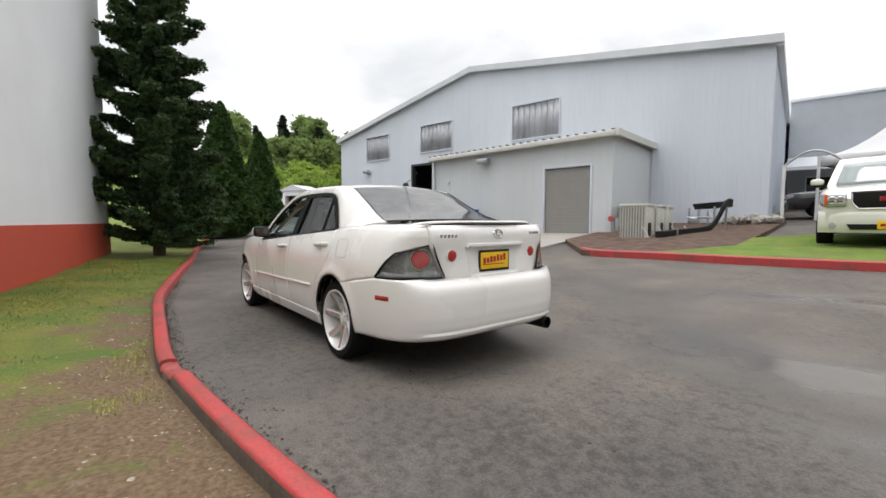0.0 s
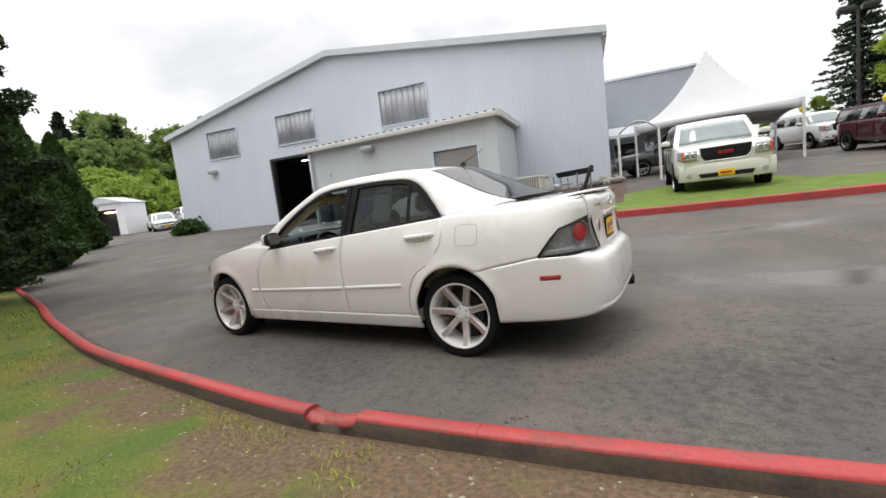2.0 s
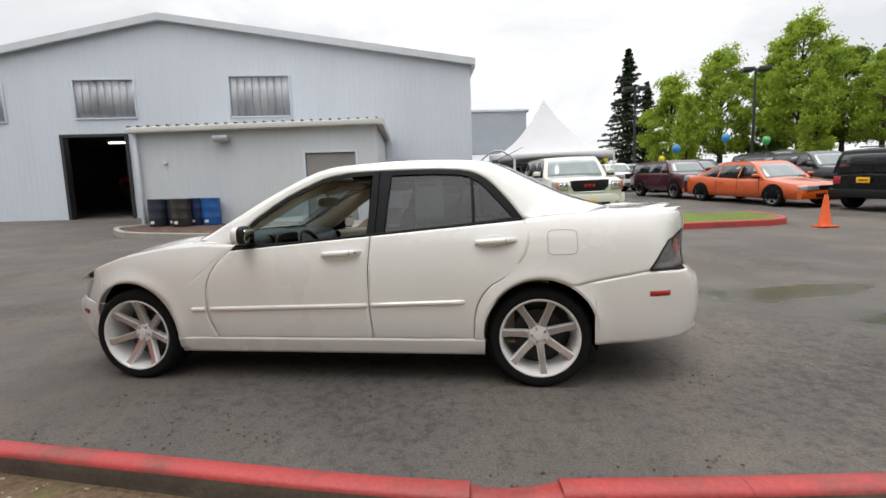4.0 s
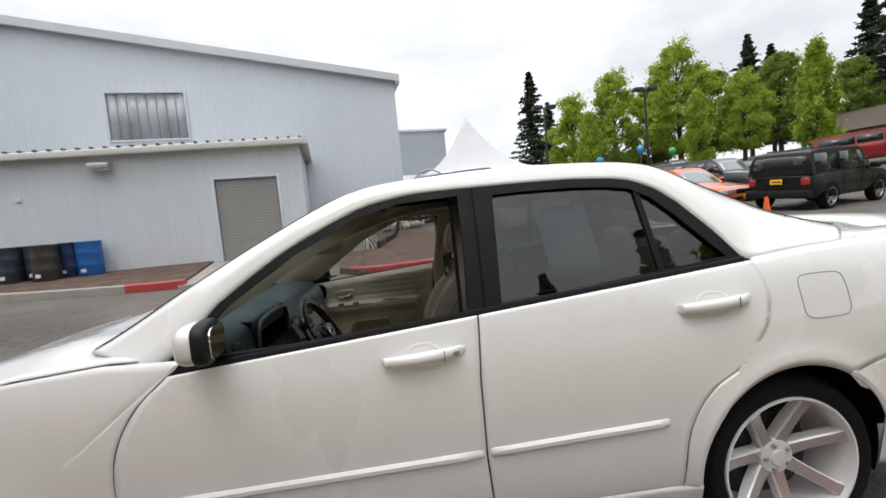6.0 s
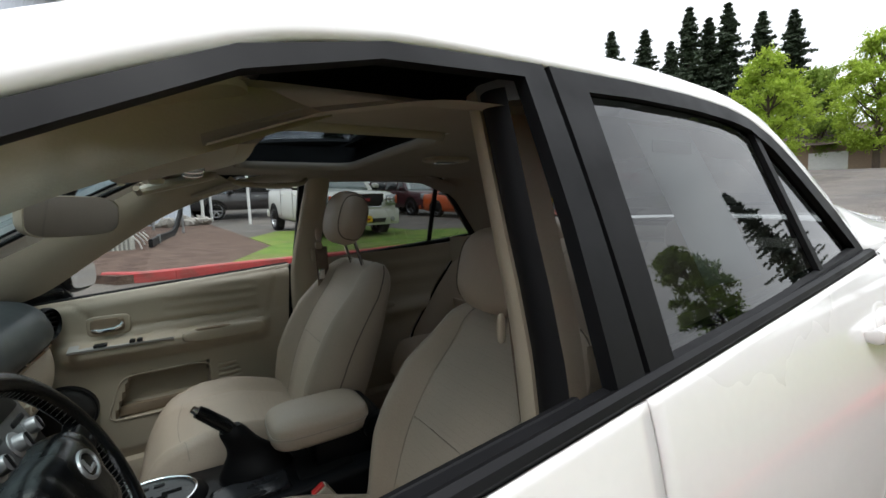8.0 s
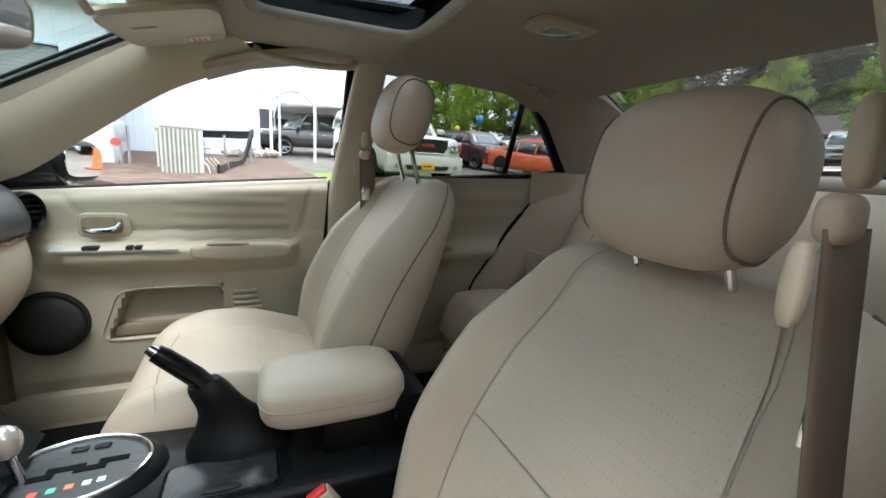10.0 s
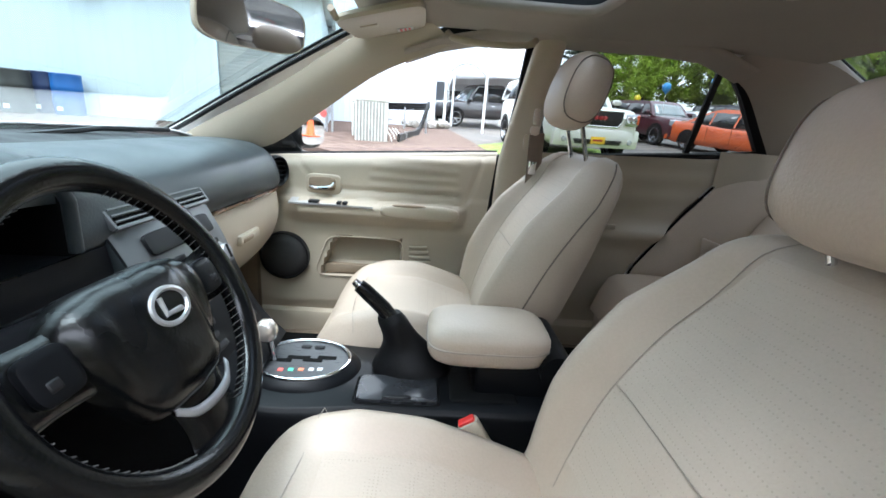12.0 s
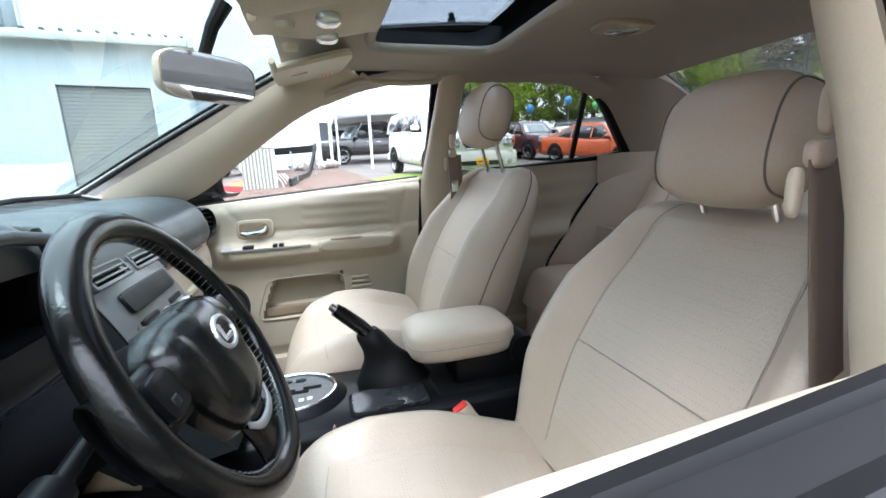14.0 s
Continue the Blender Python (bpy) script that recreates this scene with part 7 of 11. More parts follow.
# sun visors, folded up
for s in (-1, 1):
    vis = new("sun_visor")
    vis.parent = sedan
    vis.location = (0.022, 0, -0.038)
    bm = bmesh.new()
    mm = Matrix.Translation((-0.115, s * 0.365, 1.272)) @ Matrix.Rotation(radians(-14), 4, "Y") @ Matrix.Rotation(radians(s * 6), 4, "X")
    pillow(bm, (0, 0, 0), (0.098, 0.205, 0.011), 6, 36, 10, mm)
    part("visor_pad", bm, M_TRIM, vis)
    bm = bmesh.new()
    box(bm, 0.02, 0.062, -0.03 + s * 0.1, 0.03 + s * 0.1, -0.0135, -0.0095, 0.001, mm)
    part("visor_label", bm, mat("white_label", (0.72, 0.70, 0.66), 0.6), vis, "white warning label with red and grey bars")
    bm = bmesh.new()
    for k in range(3):
        box(bm, 0.027 + 0.011 * k, 0.033 + 0.011 * k, -0.024 + s * 0.1, 0.022 + s * 0.1, -0.0145, -0.013, 0, mm)
    part("label_bars", bm, M_REDBTN, vis)
    bm = bmesh.new()
    box(bm, -0.055, -0.015, -0.012 - s * 0.08, 0.022 - s * 0.08, -0.0135, -0.0095, 0.001, mm)
    part("mirror_flap", bm, M_TRIM, vis)
    bm = bmesh.new()
    tube(bm, [mm @ Vector((-0.085, s * 0.19, -0.002)), mm @ Vector((-0.095, s * 0.225, 0.012))], 0.007, 8)
    part("visor_hinge", bm, M_TRIM, vis)
    bm = bmesh.new()
    tube(bm, [mm @ Vector((-0.085, -s * 0.20, -0.002)), mm @ Vector((-0.085, -s * 0.235, 0.012))], 0.007, 8)
    part("visor_hinge", bm, M_TRIM, vis)
# rear-view mirror
rv = new("interior_mirror")
rv.parent = sedan
rv.location = (0.036, -0.005, -0.010)
fc = Vector((0.74, -0.66, -0.12)).normalized()
mm = Matrix.Translation((-0.300, 0.0, 1.148)) @ fc.to_track_quat("Z", "Y").to_matrix().to_4x4()
bm = bmesh.new()
prof_m = [(0.092 * math.copysign(abs(math.cos(a)) ** 0.55, math.cos(a)), 0.040 * math.copysign(abs(math.sin(a)) ** 0.55, math.sin(a))) for a in (2 * math.pi * k / 40 for k in range(40))]
rings = [[bm.verts.new((x * q, y * q, z)) for x, y in prof_m] for q, z in ((0.60, -0.045), (0.85, -0.034), (0.97, -0.016), (1.0, 0.0), (0.985, 0.004), (0.955, 0.004))]
for a, b in zip(rings, rings[1:]):
    for k in range(40):
        bm.faces.new((a[k], a[(k + 1) % 40], b[(k + 1) % 40], b[k]))
bm.faces.new(rings[0])
bmesh.ops.transform(bm, matrix=mm, verts=bm.verts)
part("mirror_shell", bm, M_TRIM, rv)
bm = bmesh.new()
bm.faces.new([bm.verts.new(mm @ Vector((x * 0.955, y * 0.955, 0.0035))) for x, y in prof_m])
part("mirror_face", bm, mat("mirror_silver_inside", (0.82, 0.84, 0.84), 0.03, 1.0, vary=0.0, rvary=0.0), rv)
bm = bmesh.new()
tube(bm, [mm @ Vector((0, 0.01, -0.03)), (e2(i_head - 1).x - 0.19, 0.0, 1.232), (e2(i_head - 1).x - 0.165, 0.0, 1.272)], [0.009, 0.011, 0.014], 10)
part("mirror_stem", bm, M_FRAME, rv)
# dark shade band at the head of the windscreen
bm = bmesh.new()
grid(bm, lambda u, v: (lambda y: (e2(i_head - 1).x - 0.078 * (1 - y * y) - 0.055 * v + 0.01, y * 0.06, 1.318 - 0.016 * v))(-1 + 2 * u), 8, 2)
trim("mirror_patch", bm, M_FRAME)

# sheets added to stop light leaking past rear door linings, leather bench sides
for s in (-1, 1):
    bm = bmesh.new()
    box(bm, 1.020, 1.032, min(s * 0.40, s * 0.70), max(s * 0.40, s * 0.70), 0.36, 0.69, 0.004)
    trim("bench_side_cover", bm, M_LEATHER)
    bm = bmesh.new()
    box(bm, 0.90, 1.10, min(s * 0.748, s * 0.756), max(s * 0.748, s * 0.756), 0.47, 0.82, 0.002)
    trim("door_sealing_sheet", bm, M_CARPET)
# side panels between the rear bench and the doors
for s in (-1, 1):
    bm = bmesh.new()
    grid(bm, lambda u, v: (1.05 + 0.36 * u, s * (0.715 - 0.065 * min(1, 2.6 * u)), 0.26 + 0.73 * v), 12, 12)
    trim("rear_side_panel", bm, M_TRIM)
# rear seat, shelf and third headrests
rs = thing("rear_seat", "beige leather rear bench with two headrests", "rear seat", m=RIDE)
bm = bmesh.new()
grid(bm, lambda u, v: (0.66 + 0.50 * u, 0.655 * (2 * v - 1), 0.475 + 0.045 * math.sin(math.pi * min(1, 0.25 + 0.75 * u)) - 0.13 * max(0, 1 - u / 0.14) ** 2 - 0.02 * math.exp(-((2 * v - 1) / 0.12) ** 2) + 0.02 * abs(math.cos(math.pi * (2 * v - 1)))), 20, 40)
box(bm, 0.68, 1.2, -0.65, 0.65, 0.235, 0.40)
part("bench", bm, M_LEATHER, rs, "", 60)
bm = bmesh.new()
def rback(u, v):
    s_ = 2 * v - 1
    w = 0.665 - 0.03 * u
    return (1.06 + 0.27 * u - 0.045 * math.sin(math.pi * u) * (1 - 0.5 * abs(math.cos(1.5 * math.pi * s_))) + 0.10 * max(0, abs(s_) - 0.9) * 3 - 0.0, w * s_, 0.46 + 0.52 * u - 0.02 * max(0, u - 0.9) * 10 * s_ ** 4)
grid(bm, rback, 24, 50)
grid(bm, lambda u, v: (1.33 + 0.10 * u, 0.635 * (2 * v - 1), 0.98 - 0.02 * u), 3, 8)
part("bench_back", bm, M_LEATHER, rs, "", 60)
for y in (-0.34, 0.34):
    bm = bmesh.new()
    pillow(bm, (1.36, y, 1.00), (0.055, 0.115, 0.075), 2.7, 28, 16, Matrix.Identity(4))
    part("headrest", bm, M_LEATHER, rs, "", 60)
for y in (-0.335, 0.335):
    for q in (-0.16, 0.16):
        bm = bmesh.new()
        tube(bm, [(rback(k / 16, (y + q) / 1.33 + 0.5)[0] - 0.003, y + q, rback(k / 16, 0.5)[2]) for k in range(17)], 0.002, 5)
        part("seam", bm, M_SEAM, rs)
bm = bmesh.new()
grid(bm, lambda u, v: (1.36 + 0.36 * u, 0.60 * (2 * v - 1), 0.955 + 0.02 * u), 6, 8)
trim("parcel_shelf", bm, M_HEAD)
bm = bmesh.new()
pillow(bm, (1.60, 0.0, 0.998), (0.06, 0.16, 0.025), 3, 20, 8)
trim("brake_lamp_pod", bm, M_HEAD)
# paper notice on the rear left glass
pn = thing("window_sticker", "pale printed price sheet stuck inside the rear door window", "sticker", m=RIDE)
bm = bmesh.new()
grid(bm, lambda u, v: (0.575 + 0.18 * u + 0.02 * v, -(glass_y(0.65, 0.97 + 0.29 * (1 - v)) - 0.040), 0.985 + 0.27 * (1 - v)), 2, 6)
solid(part("sheet", bm, mat("price_paper", (0.70, 0.74, 0.74), 0.8, vary=0.05), pn), 0.001)
bm = bmesh.new()
box(bm, 0.60, 0.72, -(glass_y(0.65, 1.205) - 0.0385), -(glass_y(0.65, 1.205) - 0.0375), 1.205, 1.225)
part("heading_bar", bm, mat("grey_ink", (0.36, 0.39, 0.40), 0.8), pn)

# ---- dashboard, steering wheel, console ----
dash = new("dashboard")
dash.parent = sedan
dash.location = (0.045, 0, 0.012)
def dpart(name, bm, material=M_DASH, label="", smooth=45):
    return part(name, bm, material, dash, label, smooth)


def dash_sec(y):
    """Cross-section of the dash (x, z) from the windscreen down to its lower edge, at y."""
    hood_ = math.exp(-((y + 0.38) / 0.20) ** 4)
    stack = math.exp(-((y - 0.0) / 0.17) ** 6)
    ends = max(0.0, (abs(y) - 0.56) / 0.12)
    top = [(-0.86, 0.885), (-0.74, 0.905), (-0.64, 0.908 + 0.035 * hood_), (-0.56 + 0.03 * hood_, 0.897 + 0.035 * hood_), (-0.515 + 0.03 * hood_, 0.868 + 0.035 * hood_), (-0.495, 0.830), (-0.488, 0.800), (-0.492, 0.775), (-0.51, 0.752)]
    return [(x - 0.03 * ends ** 2, z - 0.015 * ends ** 2) for x, z in top]


bm = bmesh.new()
ys_ = [-0.69 + 1.38 * k / 70 for k in range(71)]
rows = []
for y in ys_:
    c_ = curve([(x, y, z) for x, z in dash_sec(y)], 26)
    rows.append([bm.verts.new(p) for p in c_])
for i, (a, b) in enumerate(zip(rows, rows[1:])):
    ym = (ys_[i] + ys_[i + 1]) / 2
    for k in range(26):
        if -0.56 < ym < -0.20 and 15 <= k:
            continue
        bm.faces.new((a[k], a[k + 1], b[k + 1], b[k]))
dpart("dash_pad", bm)
# passenger side: bright line, glove box in beige
bm = bmesh.new()
tube(bm, [(-0.500 - 0.03 * max(0.0, (y - 0.56) / 0.12) ** 2, y, 0.757) for y in (0.15 + 0.53 * k / 20 for k in range(21))], 0.006, 6)
dpart("dash_inlay", bm, mat("dark_walnut", (0.10, 0.045, 0.02), 0.25, vary=0.3, scale=20, coat=0.8))
bm = bmesh.new()
grid(bm, lambda u, v: (-0.505 - 0.03 * max(0.0, (0.15 + 0.53 * u - 0.56) / 0.12) ** 2 - 0.10 * v ** 2 + 0.022 * math.sin(math.pi * v), 0.15 + 0.53 * u, 0.752 - 0.25 * v), 24, 14)
gb = dpart("glove_box", bm, M_TRIM, "beige glove box")
bm = bmesh.new()
box(bm, -0.505, -0.485, 0.30, 0.42, 0.648, 0.676, 0.006)
part("latch", bm, M_TRIM, gb)
bm = bmesh.new()
box(bm, -0.492, -0.4825, 0.31, 0.37, 0.655, 0.668, 0.003)
part("latch_slot", bm, M_TRIMD, gb)
bm = bmesh.new()
grid(bm, lambda u, v: (-0.605 - 0.25 * v, 0.15 + 0.53 * u, 0.502 - 0.16 * v), 8, 6)
grid(bm, lambda u, v: (-0.60 - 0.26 * u, 0.665 + 0.02 * u, 0.30 + 0.46 * v), 6, 6)
dpart("footwell_lining", bm, M_TRIMD)


def round_vent(x, y, z, r, way, material=M_SILVER):
    q = Vector(way).normalized().to_track_quat("Z", "Y").to_matrix().to_4x4()
    mm = Matrix.Translation((x, y, z)) @ q
    bm = bmesh.new()
    lathe(bm, [(r * 0.80, -0.02), (r * 0.84, 0.0), (r * 0.92, 0.006), (r, 0.002), (r * 1.02, -0.012)], 36, mm)
    v = dpart("side_vent", bm, M_CONSOLE, "round black air vent")
    bm = bmesh.new()
    lathe(bm, [(0.0001, -0.018), (r * 0.84, -0.018)], 30, mm)
    part("vent_back", bm, M_GAP, v)
    for k in range(5):
        h = r * (-0.6 + 0.3 * k)
        w = math.sqrt(max(0.0001, (r * 0.82) ** 2 - h * h))
        bm = bmesh.new()
        box(bm, -w, w, h - 0.002, h + 0.002, -0.016, -0.002, 0, mm)
        part("vent_slat", bm, M_CONSOLE, v)


round_vent(-0.512, 0.655, 0.808, 0.052, (0.93, -0.35, 0.0))
round_vent(-0.512, -0.655, 0.808, 0.052, (0.93, 0.35, 0.0))

# centre stack: sloped face with two vents, audio, climate dials
def stack_pt(t, y, o=0.0):
    """t from the top of the stack to its foot; o stands out of its face."""
    p = curve([(-0.535, 0, 0.872), (-0.495, 0, 0.820), (-0.452, 0, 0.745), (-0.415, 0, 0.655), (-0.375, 0, 0.57), (-0.315, 0, 0.505)], 60)
    i = min(59.999, max(0, t * 60))
    a = p[int(i)].lerp(p[int(i) + 1], i - int(i))
    d = (p[int(i) + 1] - p[int(i)]).normalized()
    n_ = Vector((-d.z, 0, d.x))
    return Vector((a.x, y, a.z)) + n_ * (o - 0.012 * (y / 0.14) ** 2)
bm = bmesh.new()
grid(bm, lambda u, v: stack_pt(u, -0.150 + 0.30 * v + 0.02 * (0.5 - v) * u), 40, 16)
M_STACK = mat("titanium_grey_trim", (0.11, 0.115, 0.12), 0.36, 0.3, vary=0.08, scale=20)
st_ = dpart("centre_fascia", bm, M_CONSOLE, "black centre stack with grey trim")
for s in (-1, 1):
    bm = bmesh.new()
    grid(bm, lambda u, v: stack_pt(u, s * (0.150 - 0.01 * u)) - Vector((0.16 * v, 0, 0.03 * v)), 40, 3)
    part("stack_cheek", bm, M_DASH, st_)
def on_stack(name, t0, t1, y0, y1, o, material, parent, p_exp=6, label=""):
    bm = bmesh.new()
    c = stack_pt((t0 + t1) / 2, (y0 + y1) / 2, 0)
    a, b = stack_pt(t0, (y0 + y1) / 2), stack_pt(t1, (y0 + y1) / 2)
    d = (b - a)
    z_ = Vector((-d.z, 0, d.x)).normalized()
    x_ = d.normalized()
    y_ = z_.cross(x_)
    mm = Matrix.Translation(c) @ Matrix((x_, y_, z_)).transposed().to_4x4()
    pillow(bm, (0, 0, 0), (d.length / 2, (y1 - y0) / 2, o), p_exp, 28, 8, mm)
    return part(name, bm, material, parent, label), mm, d.length
bm = bmesh.new()
grid(bm, lambda u, v: stack_pt(0.055 + 0.50 * u, -0.143 + 0.286 * v, 0.0015), 24, 16)
part("upper_fascia", bm, M_STACK, st_, "grey metallic upper panel")
for y0, y1 in ((-0.135, -0.012), (0.012, 0.135)):
    v, mm, ln = on_stack("centre_vent", 0.10, 0.27, y0, y1, 0.004, M_GAP, st_, 7, "black louvred air vent")
    for k in range(5):
        bm = bmesh.new()
        box(bm, -ln / 2 + 0.010 + k * (ln - 0.02) / 4 - 0.0014, -ln / 2 + 0.010 + k * (ln - 0.02) / 4 + 0.0014, -(y1 - y0) / 2 + 0.006, (y1 - y0) / 2 - 0.006, 0.004, 0.009, 0, mm)
        part("louvre", bm, M_STACK, v)
    bm = bmesh.new()
    for e in (-1, 1):
        box(bm, -ln / 2, ln / 2, e * (y1 - y0) / 2 - 0.003, e * (y1 - y0) / 2 + 0.003, -0.002, 0.008, 0.001, mm)
        box(bm, e * ln / 2 - 0.003, e * ln / 2 + 0.003, -(y1 - y0) / 2, (y1 - y0) / 2, -0.002, 0.008, 0.001, mm)
    part("vent_frame", bm, M_STACK, v)
aud, mm, ln = on_stack("display", 0.31, 0.40, -0.10, 0.10, 0.004, M_CONSOLE, st_, 8, "dark clock display")
for k, (t, y, r) in enumerate(((0.50, -0.085, 0.021), (0.50, 0.0, 0.021), (0.50, 0.085, 0.021))):
    q = stack_pt(t, y)
    d = stack_pt(t + 0.02, y) - stack_pt(t - 0.02, y)
    mm = Matrix.Translation(q) @ Vector((-d.z, 0, d.x)).to_track_quat("Z", "Y").to_matrix().to_4x4()
    bm = bmesh.new()
    lathe(bm, [(0.0001, 0.020), (r * 0.75, 0.020), (r * 0.8, 0.016), (r * 0.85, 0.004), (r * 1.25, 0.003), (r * 1.3, -0.004)], 28, mm)
    part("climate_dial", bm, M_SILVER, st_)
    bm = bmesh.new()
    box(bm, -0.002, 0.002, -r * 0.7, r * 0.7, 0.019, 0.024, 0.001, mm)
    part("dial_grip", bm, M_PLASTIC, st_)
for y in (-0.06, 0.06):
    on_stack("stack_button", 0.43, 0.455, y - 0.035, y + 0.035, 0.005, M_CONSOLE, st_)
au, mm, ln = on_stack("audio_unit", 0.60, 0.86, -0.105, 0.105, 0.005, M_CONSOLE, st_, 8, "black audio unit")
for k in range(4):
    on_stack("audio_button", 0.64 + 0.05 * k, 0.67 + 0.05 * k, -0.09, -0.04, 0.008, M_PLASTIC, au)
    on_stack("audio_button", 0.64 + 0.05 * k, 0.67 + 0.05 * k, 0.04, 0.09, 0.008, M_PLASTIC, au)

# instrument cowl, cluster, lower column cover
bm = bmesh.new()
grid(bm, lambda u, v: (-0.645 + 0.06 * (1 - v) - 0.02 * (2 * u - 1) ** 2, -0.56 + 0.36 * u, 0.775 + 0.155 * v), 16, 8)
dpart("cluster_glass", bm, mat("black_gauge_glass", (0.006, 0.006, 0.007), 0.3, vary=0.1, spec=0.25))
bm = bmesh.new()
for y in (-0.56, -0.20):
    prism(bm, [(-0.70, 0.935), (-0.50, 0.905), (-0.485, 0.86), (-0.49, 0.77), (-0.70, 0.77)], y - 0.012, y + 0.012, "y", 0.006)
for k in range(3):
    tube(bm, [(-0.600, -0.49 + 0.11 * k + 0.045 * math.cos(a), 0.845 + 0.045 * math.sin(a)) for a in (2 * math.pi * j / 24 for j in range(25))], 0.004, 5, False)
dpart("cluster_surround", bm, M_CONSOLE)
bm = bmesh.new()
grid(bm, lambda u, v: (-0.487 - 0.115 * v, -0.56 + 0.36 * u, 0.780 - 0.004 * v), 8, 4)
dpart("cluster_shelf", bm, M_CONSOLE)
bm = bmesh.new()
tube(bm, [(-0.484, -0.555, 0.785), (-0.482, -0.553, 0.855), (-0.478, -0.53, 0.893), (-0.474, -0.46, 0.905), (-0.472, -0.38, 0.908), (-0.474, -0.30, 0.905), (-0.478, -0.23, 0.893), (-0.482, -0.207, 0.855), (-0.484, -0.205, 0.785)], 0.009, 10)
dpart("cowl_lip", bm, M_DASH)
bm = bmesh.new()
grid(bm, lambda u, v: (-0.487 + 0.02 * math.sin(math.pi * v) - 0.10 * v * v, -0.69 + 0.54 * u, 0.778 - 0.28 * v), 24, 12)
lower = dpart("knee_panel", bm, M_CONSOLE, "black lower dash panel")
bm = bmesh.new()
tube(bm, [(-0.468, -0.68 + 0.50 * k / 12, 0.735) for k in range(13)], 0.0035, 6)
part("panel_line", bm, M_CONSOLE, lower)
for y, z, r in ((-0.60, 0.68, 0.022),):
    bm = bmesh.new()
    lathe(bm, [(0.0001, 0.045), (r * 0.8, 0.043), (r, 0.035), (r * 1.02, 0.015), (r * 1.2, 0.012), (r * 1.25, -0.02)], 24, Matrix.Translation((-0.468, y, z)) @ Matrix.Rotation(math.pi / 2, 4, "Y"))
    part("lamp_switch", bm, M_CONSOLE, lower, "round black switch knob")
bm = bmesh.new()
for k in range(3):
    box(bm, -0.475, -0.462, -0.66 + 0.05 * k, -0.62 + 0.05 * k, 0.595, 0.62, 0.003)
part("blank_switch", bm, M_PLASTIC, lower)
bm = bmesh.new()
grid(bm, lambda u, v: (-0.59 - 0.3 * v, -0.69 + 0.54 * u, 0.50 - 0.05 * v), 6, 6)
dpart("driver_footwell", bm, M_GAP)
for y, z, h in ((-0.26, 0.36, 0.07), (-0.40, 0.38, 0.035)):
    bm = bmesh.new()
    box(bm, -0.70, -0.685, y - 0.03, y + 0.03, z - h, z + h, 0.006)
    tube(bm, [(-0.70, y, z), (-0.80, y, z + 0.12)], 0.008, 6)
    dpart("pedal", bm, M_RUBBER)

# steering wheel
WC, TAU = Vector((-0.242, -0.371, 0.785)), radians(27)
AX = Vector((math.cos(TAU), 0, math.sin(TAU)))
RT = Vector((0, 1, 0))
UP = AX.cross(RT) * -1
UP = UP if UP.z > 0 else -UP
WM = Matrix.Translation(WC) @ Matrix((RT, UP, AX)).transposed().to_4x4()
wheel_t = new("steering_wheel")
wheel_t.parent = sedan
def wp(name, bm, material, label="", parent=None, smooth=50):
    bmesh.ops.transform(bm, matrix=WM, verts=bm.verts)
    return part(name, bm, material, parent or wheel_t, label, smooth)
R_ = 0.160
bm = bmesh.new()
grid(bm, lambda u, v: ((R_ + (0.0168 if abs(math.sin(2 * math.pi * u)) > 0.25 else 0.0178) * math.cos(2 * math.pi * v)) * math.cos(2 * math.pi * u), (R_ + 0.0172 * math.cos(2 * math.pi * v)) * math.sin(2 * math.pi * u), 0.0150 * math.sin(2 * math.pi * v)), 96, 16, True, True)
wheel_rim = wp("rim", bm, M_WHEELL, "black leather steering-wheel rim")
# laced stitching along the inside of the rim
for k in range(96):
    a = 2 * math.pi * (k + 0.5) / 96
    if 0.12 < abs(math.sin(a)) < 0.95:
        bm = bmesh.new()
        ri = R_ - 0.0174
        p0 = Vector((ri * math.cos(a - 0.012), ri * math.sin(a - 0.012), -0.006))
        p1 = Vector((ri * math.cos(a + 0.012), ri * math.sin(a + 0.012), 0.006))
        p2 = Vector((ri * math.cos(a - 0.012), ri * math.sin(a - 0.012), 0.006))
        p3 = Vector((ri * math.cos(a + 0.012), ri * math.sin(a + 0.012), -0.006))
        tube(bm, [p0, p1], 0.0006, 4)
        wp("stitch", bm, M_THREAD, "", wheel_rim)
# hub pad: broad at the top, tapering down to the lower spoke
bm = bmesh.new()
half_pad = curve([(0.0, 0.056, 0), (0.055, 0.055, 0), (0.088, 0.040, 0), (0.097, 0.012, 0), (0.083, -0.030, 0), (0.064, -0.066, 0), (0.045, -0.088, 0), (0.0, -0.095, 0)], 24)
PAD = [(p.x, p.y) for p in half_pad] + [(-p.x, p.y) for p in half_pad[-2:0:-1]]
def pad(u, v):
    x, y = PAD[int(round(v * len(PAD))) % len(PAD)]
    q = math.sin(u * math.pi / 2) ** 0.8
    return (x * q, y * q, 0.032 - 0.036 * u ** 3.0 - 0.012 * (1 - math.cos(u * math.pi / 2)) - 0.006 * math.exp(-((abs(x * q) - 0.052) / 0.012) ** 2) * (y * q > -0.06))
grid(bm, pad, 16, len(PAD), False, True)
hub = wp("airbag_pad", bm, M_WHEELL, "black airbag cover")
bm = bmesh.new()
tube(bm, [(0.0255 * math.cos(a), 0.018 * math.sin(a) + 0.006, 0.0315) for a in (2 * math.pi * k / 36 for k in range(37))], 0.0032, 6, False)
tube(bm, [(-0.009, 0.018, 0.0315), (-0.011, 0.000, 0.0315), (0.012, -0.002, 0.0315)], 0.0034, 6)
wp("badge", bm, M_SILVER, "silver oval badge", hub)
